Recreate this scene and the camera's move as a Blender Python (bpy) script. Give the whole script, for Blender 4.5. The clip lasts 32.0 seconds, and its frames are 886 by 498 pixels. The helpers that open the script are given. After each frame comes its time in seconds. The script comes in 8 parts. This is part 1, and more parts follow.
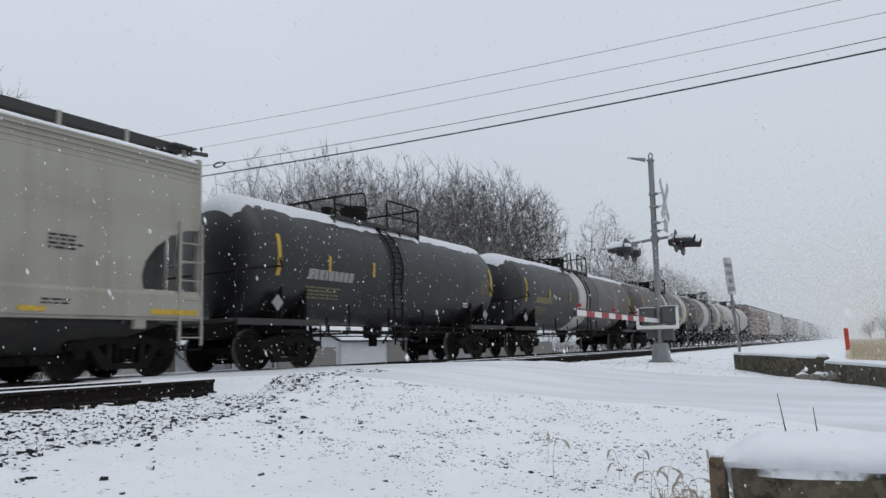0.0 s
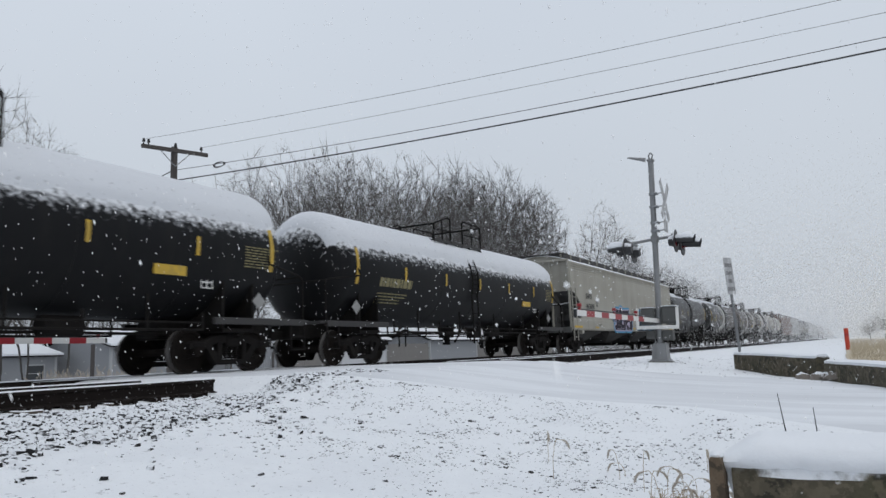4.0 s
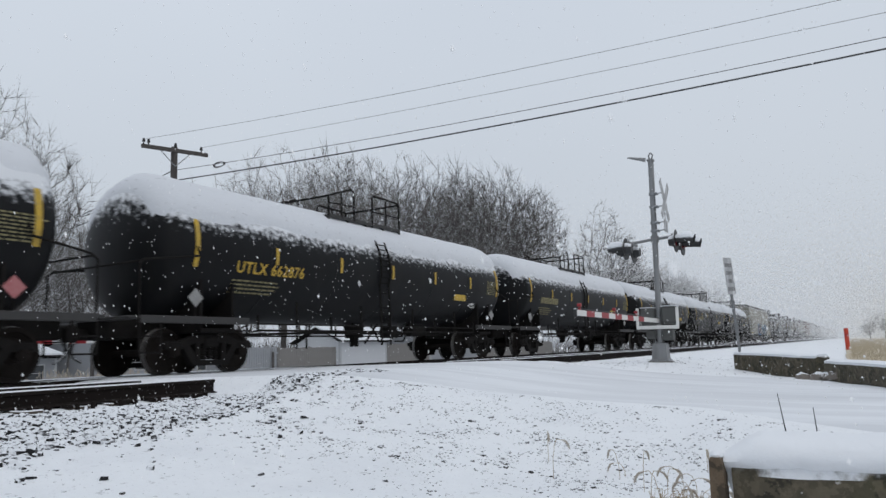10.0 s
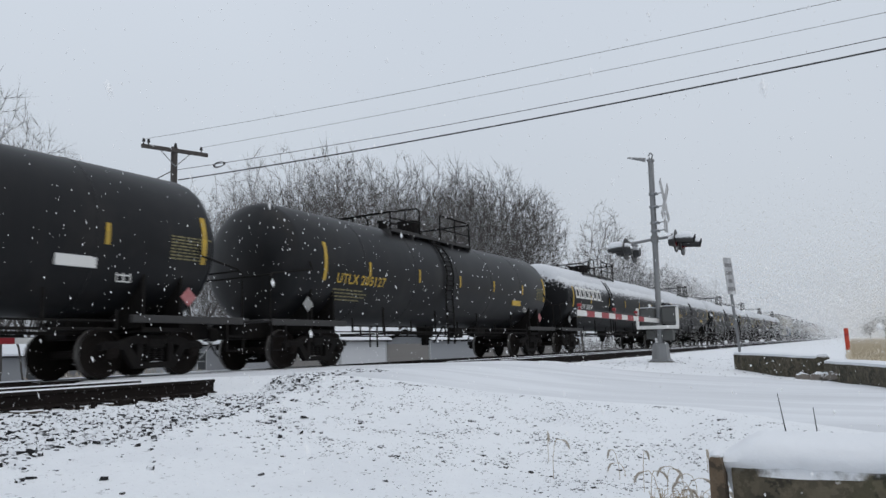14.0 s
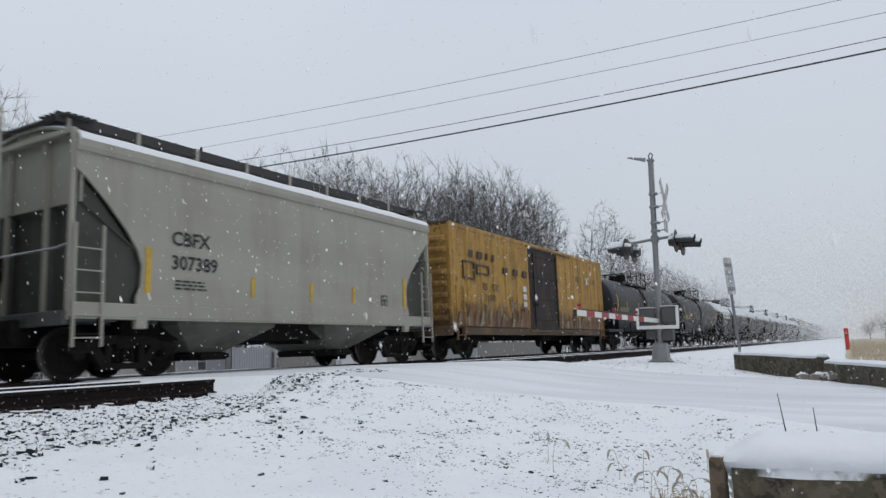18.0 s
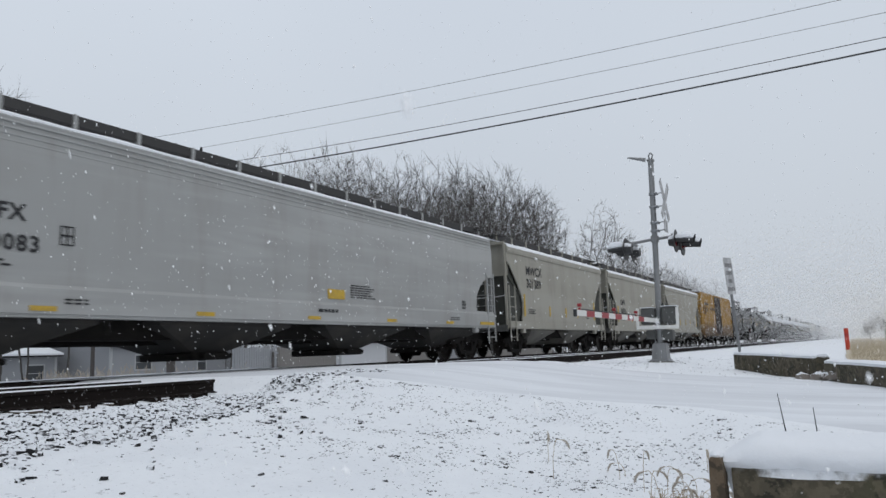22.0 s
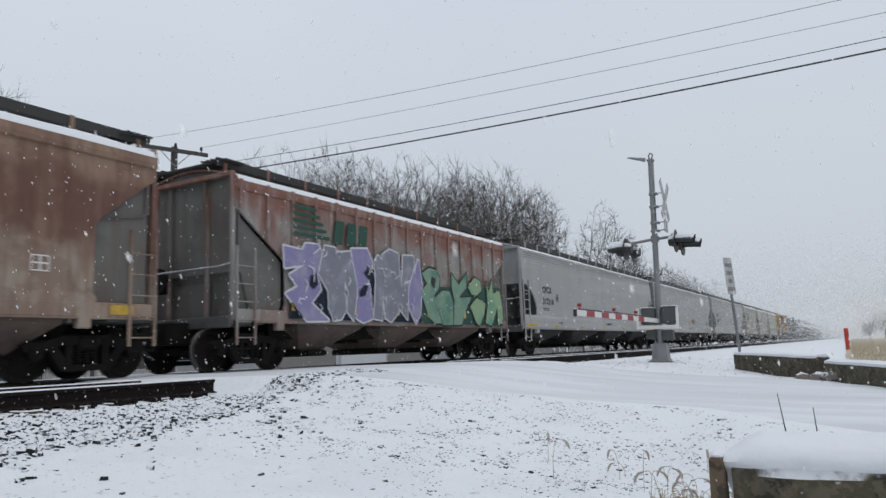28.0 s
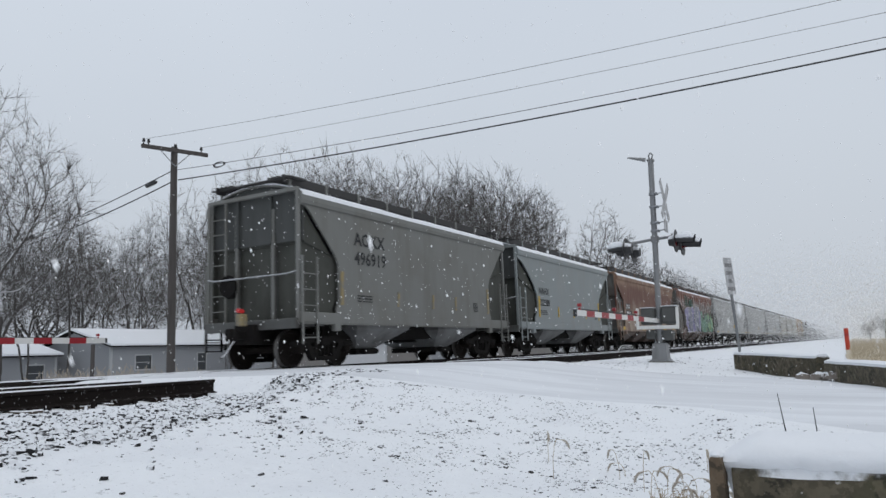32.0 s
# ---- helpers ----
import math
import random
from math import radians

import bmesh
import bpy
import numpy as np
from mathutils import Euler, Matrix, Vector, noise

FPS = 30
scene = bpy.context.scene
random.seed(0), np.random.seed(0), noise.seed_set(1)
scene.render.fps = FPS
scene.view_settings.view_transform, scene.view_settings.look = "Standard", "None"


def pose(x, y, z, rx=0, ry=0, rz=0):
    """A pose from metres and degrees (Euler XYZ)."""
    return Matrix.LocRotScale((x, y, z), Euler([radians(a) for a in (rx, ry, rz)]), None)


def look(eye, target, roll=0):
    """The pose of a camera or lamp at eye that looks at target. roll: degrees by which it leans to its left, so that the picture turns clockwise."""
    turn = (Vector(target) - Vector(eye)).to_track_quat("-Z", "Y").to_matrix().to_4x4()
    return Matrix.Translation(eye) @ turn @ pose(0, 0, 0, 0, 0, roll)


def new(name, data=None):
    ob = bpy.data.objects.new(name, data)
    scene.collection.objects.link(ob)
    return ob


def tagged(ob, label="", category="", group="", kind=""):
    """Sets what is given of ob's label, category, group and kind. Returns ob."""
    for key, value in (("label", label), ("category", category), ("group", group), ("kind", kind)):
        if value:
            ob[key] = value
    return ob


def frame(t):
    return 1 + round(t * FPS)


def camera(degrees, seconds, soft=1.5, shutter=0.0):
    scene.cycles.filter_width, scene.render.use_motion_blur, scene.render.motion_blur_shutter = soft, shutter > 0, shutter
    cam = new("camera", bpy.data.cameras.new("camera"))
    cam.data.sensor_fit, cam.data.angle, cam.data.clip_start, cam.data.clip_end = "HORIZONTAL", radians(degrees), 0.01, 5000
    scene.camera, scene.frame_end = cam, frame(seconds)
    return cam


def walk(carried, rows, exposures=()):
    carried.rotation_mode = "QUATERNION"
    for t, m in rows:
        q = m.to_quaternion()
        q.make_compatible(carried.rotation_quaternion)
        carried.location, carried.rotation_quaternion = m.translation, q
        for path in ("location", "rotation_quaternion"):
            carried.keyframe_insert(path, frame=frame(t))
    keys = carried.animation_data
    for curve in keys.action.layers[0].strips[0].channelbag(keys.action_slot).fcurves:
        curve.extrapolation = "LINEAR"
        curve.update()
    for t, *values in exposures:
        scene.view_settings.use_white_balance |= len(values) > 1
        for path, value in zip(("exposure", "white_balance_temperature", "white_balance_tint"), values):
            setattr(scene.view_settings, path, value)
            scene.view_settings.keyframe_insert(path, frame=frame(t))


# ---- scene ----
# A freight train rolls away over a snowy level crossing. z = 0 is the rail head,
# x runs along the track in the train's direction, y = 0 is the middle of the train's track.
EYE = Vector((0.0, -12.633, 0.242))
AIM = Vector((0.85988, 0.49014, 0.14275))
cam = camera(63.5, 32.0, soft=1.5, shutter=0.2)
walk(cam, [(0.0, look(EYE, EYE + AIM, -2.18)), (32.0, look(EYE, EYE + AIM, -2.18))], exposures=[(0.0, 0.0), (32.0, 0.0)])

# ---- world and light ----
world = bpy.data.worlds.new("overcast")
scene.world = world
world.use_nodes = True
wn, wl = world.node_tree.nodes, world.node_tree.links
bg = wn["Background"]
sky = wn.new("ShaderNodeTexSky")
sky.sky_type, sky.sun_disc = "NISHITA", False
sky.sun_elevation, sky.sun_rotation = radians(38), radians(200)
sky.dust_density, sky.air_density = 5.0, 2.0
cover = wn.new("ShaderNodeMix")
cover.data_type = "RGBA"
cover.inputs["Factor"].default_value = 0.93
# the cloud deck: an even pale grey with the faintest drift in it
drift = wn.new("ShaderNodeTexNoise")
drift.inputs["Scale"].default_value, drift.inputs["Detail"].default_value = 1.6, 3.0
deck = wn.new("ShaderNodeValToRGB")
deck.color_ramp.elements[0].position, deck.color_ramp.elements[0].color = 0.3, (5.98, 6.54, 7.36, 1)
deck.color_ramp.elements[1].position, deck.color_ramp.elements[1].color = 0.7, (6.38, 6.94, 7.74, 1)
wl.new(drift.outputs["Fac"], deck.inputs["Fac"])
wl.new(sky.outputs["Color"], cover.inputs["A"])
wl.new(deck.outputs["Color"], cover.inputs["B"])
sky_way = wn.new("ShaderNodeTexCoord")
sky_up = wn.new("ShaderNodeSeparateXYZ")
rise = wn.new("ShaderNodeMapRange")
rise.inputs["From Min"].default_value, rise.inputs["From Max"].default_value = 0.0, 0.5
rise.inputs["To Min"].default_value, rise.inputs["To Max"].default_value = 0.87, 1.06
shade = wn.new("ShaderNodeVectorMath")
shade.operation = "SCALE"
wl.new(sky_way.outputs["Generated"], sky_up.inputs["Vector"])
wl.new(sky_up.outputs["Z"], rise.inputs["Value"])
wl.new(cover.outputs["Result"], shade.inputs[0])
wl.new(rise.outputs["Result"], shade.inputs["Scale"])
wl.new(shade.outputs["Vector"], bg.inputs["Color"])
bg.inputs["Strength"].default_value = 0.1
sun_data = bpy.data.lights.new("sun", "SUN")
sun_data.energy, sun_data.angle, sun_data.color = 0.5, radians(40), (1.0, 0.97, 0.93)
sun = new("sun", sun_data)
sun.matrix_world = look((0, 0, 60), (12, 14, 0))


# ---- materials ----
def material(name, base, rough=0.7, metal=0.0, grain=(), stains=(), bump=0.0, bump_scale=40.0, snow=0.0, snow_from=0.55, snow_scale=9.0, streak=(), random=0.0, emit=None, spec=None, band=(), along=(), specks=(), blots=()):
    """A weathered surface. grain, stains: (scale, colour, amount). streak: (scale, colour, amount) drawn out downwards.
    snow: how much snow lies on upward faces from that steepness on. random: spread of value between pieces.
    band: (from height, to height, scale, colour, amount), ragged wear that grows from one height to another.
    along: (scale, stretch, colour, amount), drawn-out streaks. specks: (scale, colour, amount), sparse small spots.
    blots: (scale, colour, amount), patches with clear edges."""
    m = bpy.data.materials.new(name)
    m.use_nodes = True
    n, l = m.node_tree.nodes, m.node_tree.links
    b = n["Principled BSDF"]
    b.inputs["Roughness"].default_value, b.inputs["Metallic"].default_value = rough, metal
    if spec is not None:
        b.inputs["Specular IOR Level"].default_value = spec
    coord = n.new("ShaderNodeTexCoord").outputs["Object"]

    def noise_of(scale, detail=4.0, stretch=None, rough_=0.6):
        t = n.new("ShaderNodeTexNoise")
        t.inputs["Scale"].default_value, t.inputs["Detail"].default_value, t.inputs["Roughness"].default_value = scale, detail, rough_
        if stretch:
            mp = n.new("ShaderNodeMapping")
            mp.inputs["Scale"].default_value = stretch
            l.new(coord, mp.inputs["Vector"])
            l.new(mp.outputs["Vector"], t.inputs["Vector"])
        else:
            l.new(coord, t.inputs["Vector"])
        return t.outputs["Fac"]

    def ramp(fac, a, c):
        r = n.new("ShaderNodeMapRange")
        r.interpolation_type = "SMOOTHSTEP"
        r.inputs["From Min"].default_value, r.inputs["From Max"].default_value = a, c
        l.new(fac, r.inputs["Value"])
        return r.outputs["Result"]

    def times(fac, k):
        x = n.new("ShaderNodeMath")
        x.operation = "MULTIPLY"
        l.new(fac, x.inputs[0])
        if isinstance(k, (int, float)):
            x.inputs[1].default_value = k
        else:
            l.new(k, x.inputs[1])
        return x.outputs["Value"]

    def mix(fac, col, to):
        x = n.new("ShaderNodeMix")
        x.data_type = "RGBA"
        l.new(fac, x.inputs["Factor"])
        l.new(col, x.inputs["A"])
        x.inputs["B"].default_value = (*to, 1)
        return x.outputs["Result"]

    c = n.new("ShaderNodeRGB")
    c.outputs[0].default_value = (*base, 1)
    col = c.outputs[0]
    if random:
        info = n.new("ShaderNodeObjectInfo")
        hv = n.new("ShaderNodeHueSaturation")
        r = n.new("ShaderNodeMapRange")
        r.inputs["To Min"].default_value, r.inputs["To Max"].default_value = 1 - random, 1 + random
        l.new(info.outputs["Random"], r.inputs["Value"])
        l.new(r.outputs["Result"], hv.inputs["Value"])
        l.new(col, hv.inputs["Color"])
        col = hv.outputs["Color"]
    for scale, to, amount in grain:
        col = mix(times(noise_of(scale, 6.0), amount), col, to)
    for scale, to, amount in stains:
        col = mix(times(ramp(noise_of(scale), 0.47, 0.68), amount), col, to)
    for lo, hi, scale, to, amount in band:
        xyz = n.new("ShaderNodeSeparateXYZ")
        l.new(coord, xyz.inputs["Vector"])
        off = n.new("ShaderNodeMath")
        off.operation = "MULTIPLY_ADD"
        l.new(noise_of(scale, 6.0), off.inputs[0])
        off.inputs[1].default_value = abs(hi - lo) * 2.6
        l.new(xyz.outputs["Z"], off.inputs[2])
        mid = abs(hi - lo) * 1.3
        col = mix(times(ramp(off.outputs["Value"], lo + mid, hi + mid), amount), col, to)
    for scale, to, amount in streak:
        col = mix(times(ramp(noise_of(scale, 5.0, (1.0, 1.0, 0.12)), 0.44, 0.72), amount), col, to)
    for scale, stretch, to, amount in along:
        col = mix(times(ramp(noise_of(scale, 4.0, stretch), 0.42, 0.66), amount), col, to)
    for scale, to, amount in blots:
        col = mix(times(ramp(noise_of(scale, 7.0), 0.49, 0.55), amount), col, to)
    for scale, to, amount in specks:
        col = mix(times(ramp(noise_of(scale, 3.0), 0.64, 0.70), amount), col, to)
    if snow:
        g = n.new("ShaderNodeNewGeometry")
        sx = n.new("ShaderNodeSeparateXYZ")
        l.new(g.outputs["Normal"], sx.inputs["Vector"])
        add = n.new("ShaderNodeMath")
        add.operation = "MULTIPLY_ADD"
        l.new(noise_of(snow_scale, 5.0), add.inputs[0])
        add.inputs[1].default_value = 0.7
        l.new(sx.outputs["Z"], add.inputs[2])
        col = mix(times(ramp(add.outputs["Value"], snow_from + 0.35 - 0.12, snow_from + 0.35 + 0.12), snow), col, (0.74, 0.76, 0.79))
    l.new(col, b.inputs["Base Color"])
    if bump:
        bn = n.new("ShaderNodeBump")
        bn.inputs["Strength"].default_value, bn.inputs["Distance"].default_value = bump, 0.02
        l.new(noise_of(bump_scale, 6.0), bn.inputs["Height"])
        l.new(bn.outputs["Normal"], b.inputs["Normal"])
    if emit:
        b.inputs["Emission Color"].default_value, b.inputs["Emission Strength"].default_value = (*emit[0], 1), emit[1]
    return m


SNOW = (0.78, 0.80, 0.83)
RUST = (0.16, 0.062, 0.03)
DIRT = (0.10, 0.085, 0.07)
M_snow = material("snow", SNOW, 0.75, grain=[(3.0, (0.72, 0.74, 0.775), 0.5)], bump=0.6, bump_scale=14)
# the same snow on the tanks, its dimmer light put into a greyer colour
M_capsnow = material("dimmed_tank_snow", (0.66, 0.68, 0.715), 0.8, grain=[(3.0, (0.6, 0.62, 0.655), 0.6), (14, (0.55, 0.57, 0.605), 0.4)], specks=[(9, (0.3, 0.31, 0.33), 0.6)], bump=0.7, bump_scale=12)
M_ground = material("trodden_snow", (0.835, 0.855, 0.88), 0.75, grain=[(3.0, (0.77, 0.79, 0.82), 0.5), (18.0, (0.72, 0.74, 0.77), 0.45)], stains=[(0.9, (0.72, 0.74, 0.775), 0.5)], specks=[(11.0, (0.42, 0.425, 0.44), 0.6), (30.0, (0.3, 0.305, 0.315), 0.5)], bump=0.9, bump_scale=16)
M_rail = material("rail_steel", (0.011, 0.0095, 0.009), 0.85, 0.0, grain=[(20, (0.026, 0.019, 0.016), 0.6)], specks=[(25, (0.4, 0.41, 0.42), 0.5)], bump=0.2, spec=0.1)
M_railtop = material("rail_top", (0.4, 0.4, 0.42), 0.35, 0.9, grain=[(15, (0.2, 0.2, 0.2), 0.5)])
M_tie = material("tie_wood", (0.06, 0.048, 0.04), 0.9, grain=[(14, (0.12, 0.1, 0.08), 0.6)], bump=0.5, snow=1.0, snow_from=0.3)
M_stone = material("ballast_stone", (0.02, 0.021, 0.023), 0.9, grain=[(8, (0.045, 0.044, 0.043), 0.6)], snow=1.0, snow_from=0.26, snow_scale=22.0, spec=0.15)
M_pebble = material("dark_pebble", (0.035, 0.035, 0.038), 0.9, grain=[(8, (0.08, 0.076, 0.072), 0.6)], snow=1.0, snow_from=0.5, snow_scale=30.0, spec=0.2)
M_iron = material("black_iron", (0.009, 0.0085, 0.0085), 0.85, 0.0, grain=[(9, (0.024, 0.021, 0.019), 0.5)], stains=[(3, (0.02, 0.018, 0.016), 0.5)], bump=0.2, spec=0.1)
M_wheel = material("wheel_steel", (0.010, 0.009, 0.0085), 0.85, 0.0, grain=[(7, (0.026, 0.02, 0.017), 0.6)], stains=[(4, (0.02, 0.017, 0.015), 0.4)], bump=0.15, spec=0.1)
M_tread = material("wheel_tread", (0.12, 0.115, 0.11), 0.45, 0.8)
M_tank = material("black_tank_paint", (0.011, 0.0115, 0.013), 0.42, 0.0, grain=[(2, (0.012, 0.012, 0.014), 0.5)], streak=[(2.5, (0.026, 0.024, 0.022), 0.45)], stains=[(0.8, (0.022, 0.021, 0.019), 0.5)], bump=0.05, spec=0.5)
M_tank_snowy = material("black_tank_paint_snow_flecked", (0.0075, 0.008, 0.009), 0.48, 0.0, grain=[(2, (0.009, 0.009, 0.0105), 0.5)], streak=[(2.5, (0.017, 0.016, 0.015), 0.35)], bump=0.05, snow=0.92, snow_from=0.30, spec=0.13)
M_tank_grey = material("dull_black_tank_paint", (0.009, 0.0097, 0.011), 0.42, 0.0, grain=[(2, (0.012, 0.012, 0.014), 0.5)], streak=[(2.0, (0.022, 0.02, 0.019), 0.4)], stains=[(0.7, (0.03, 0.029, 0.028), 0.4)], spec=0.2)
M_white = material("white_paint", (0.72, 0.72, 0.70), 0.6, grain=[(6, (0.5, 0.49, 0.46), 0.4)])
M_yellow = material("yellow_paint", (0.56, 0.36, 0.03), 0.6, grain=[(8, (0.38, 0.26, 0.05), 0.5)], blots=[(7, (0.26, 0.19, 0.06), 0.35)])
M_hop_tan = material("pale_grey_tan_paint", (0.315, 0.303, 0.258), 0.6, grain=[(1.5, (0.265, 0.255, 0.217), 0.6)], streak=[(2.2, (0.2, 0.183, 0.15), 0.5)], stains=[(0.6, (0.25, 0.232, 0.197), 0.5)], along=[(0.8, (0.15, 1.0, 1.2), (0.37, 0.36, 0.325), 0.35)], bump=0.04)
M_hop_grey = material("grey_paint", (0.325, 0.33, 0.322), 0.6, grain=[(1.5, (0.31, 0.315, 0.31), 0.6)], streak=[(2.2, (0.25, 0.24, 0.225), 0.45)], stains=[(0.6, (0.30, 0.30, 0.29), 0.5)], along=[(1.0, (0.13, 1.0, 1.4), (0.46, 0.465, 0.46), 0.4)], bump=0.04)
M_hop_cool = material("cool_grey_paint", (0.225, 0.25, 0.252), 0.6, grain=[(1.5, (0.19, 0.21, 0.213), 0.6)], streak=[(2.2, (0.2, 0.2, 0.19), 0.4)], stains=[(0.6, (0.25, 0.26, 0.26), 0.5)], bump=0.04)
M_hop_dark = material("weathered_grey_paint", (0.17, 0.175, 0.165), 0.65, grain=[(1.5, (0.145, 0.145, 0.135), 0.6)], streak=[(2.2, (0.11, 0.105, 0.09), 0.5)], stains=[(0.7, (0.13, 0.125, 0.11), 0.5)], bump=0.04)
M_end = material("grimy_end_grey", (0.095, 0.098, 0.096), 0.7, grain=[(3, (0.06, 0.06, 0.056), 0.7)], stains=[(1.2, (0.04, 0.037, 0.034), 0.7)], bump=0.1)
M_rustcar = material("rusted_red_brown_paint", (0.33, 0.275, 0.22), 0.75, grain=[(2.0, (0.27, 0.215, 0.165), 0.6)], band=[(1.75, 2.7, 0.7, (0.105, 0.036, 0.024), 0.86), (3.25, 3.85, 0.9, (0.29, 0.2, 0.14), 0.75)], streak=[(2.6, (0.27, 0.17, 0.125), 0.55), (6.0, (0.09, 0.032, 0.022), 0.5)], stains=[(1.1, (0.25, 0.15, 0.11), 0.5)], blots=[(1.6, (0.1, 0.035, 0.024), 0.3)], bump=0.06)
M_rustgrey = material("faded_grey_paint_with_rust", (0.27, 0.26, 0.245), 0.75, grain=[(2.0, (0.21, 0.195, 0.18), 0.6)], streak=[(2.2, (0.17, 0.09, 0.065), 0.6), (4.5, (0.38, 0.37, 0.36), 0.55)], band=[(2.9, 3.75, 0.8, (0.19, 0.07, 0.045), 0.9)], blots=[(0.8, (0.2, 0.085, 0.06), 0.45)], bump=0.06)
M_boxyel = material("faded_yellow_paint", (0.42, 0.245, 0.05), 0.7, grain=[(2.0, (0.31, 0.175, 0.04), 0.6)], streak=[(2.4, (0.12, 0.065, 0.025), 0.85)], stains=[(0.7, (0.2, 0.105, 0.035), 0.5)], band=[(1.9, 1.1, 0.9, (0.085, 0.05, 0.032), 0.8)], specks=[(3.0, (0.07, 0.04, 0.025), 0.7), (5.5, (0.42, 0.36, 0.22), 0.5)], blots=[(2.6, (0.22, 0.12, 0.035), 0.35)], bump=0.06)
M_boxdoor = material("dark_brown_door_paint", (0.022, 0.018, 0.019), 0.7, grain=[(3.0, (0.042, 0.034, 0.032), 0.6)], stains=[(0.9, (0.065, 0.045, 0.036), 0.6)], streak=[(4.0, (0.1, 0.075, 0.06), 0.35)], bump=0.06, spec=0.2)
M_galv = material("galvanised_steel", (0.30, 0.31, 0.32), 0.5, 0.6, grain=[(12, (0.2, 0.21, 0.22), 0.6)], snow=0.9, snow_from=0.6)
M_dark = material("black_plastic_paint", (0.02, 0.02, 0.022), 0.55, grain=[(10, (0.04, 0.04, 0.04), 0.5)], snow=1.0, snow_from=0.35)
M_red = material("red_reflective", (0.30, 0.018, 0.028), 0.45, grain=[(8, (0.3, 0.02, 0.02), 0.4)])
M_orange = material("orange_red_plastic", (0.5, 0.05, 0.022), 0.5, grain=[(8, (0.5, 0.05, 0.02), 0.3)])
M_bark = material("bark", (0.075, 0.069, 0.065), 0.9, grain=[(12, (0.035, 0.032, 0.03), 0.6)], snow=0.9, snow_from=0.42)
M_twig = material("twigs_dusted_with_snow", (0.07, 0.064, 0.06), 0.9, grain=[(3, (0.11, 0.104, 0.1), 0.6)], snow=0.6, snow_from=0.5)
M_polewood = material("pole_wood", (0.08, 0.072, 0.068), 0.9, streak=[(6, (0.045, 0.04, 0.037), 0.6)], bump=0.3)
M_wire = material("wire_black", (0.03, 0.03, 0.032), 0.6)
M_concrete = material("mossy_concrete", (0.10, 0.085, 0.058), 0.9, grain=[(12, (0.05, 0.042, 0.028), 0.6)], stains=[(1.3, (0.055, 0.058, 0.025), 0.8)], streak=[(6, (0.018, 0.016, 0.012), 0.6)], blots=[(4.5, (0.022, 0.02, 0.013), 0.8), (13, (0.19, 0.16, 0.11), 0.35), (2.0, (0.045, 0.04, 0.025), 0.5)], specks=[(16, (0.45, 0.43, 0.4), 0.8)], bump=1.0, bump_scale=22, snow=1.0, snow_from=0.4)
M_road = material("snow_covered_road", (0.76, 0.78, 0.81), 0.7, grain=[(2.5, (0.68, 0.70, 0.735), 0.6)], along=[(2.0, (1.0, 0.07, 1.0), (0.57, 0.585, 0.615), 0.5), (0.35, (1.0, 0.35, 1.0), (0.56, 0.575, 0.605), 0.7)], bump=0.3, bump_scale=10)
M_siding = material("grey_vinyl_siding", (0.29, 0.30, 0.315), 0.7, grain=[(1.5, (0.25, 0.26, 0.275), 0.5)])
M_fence = material("weathered_fence", (0.22, 0.21, 0.2), 0.85, streak=[(5, (0.14, 0.13, 0.12), 0.6)])
M_glass = material("dark_window_glass", (0.08, 0.085, 0.09), 0.08)
M_straw = material("dry_grass_straw", (0.36, 0.28, 0.17), 0.85, grain=[(9, (0.24, 0.18, 0.11), 0.6)])


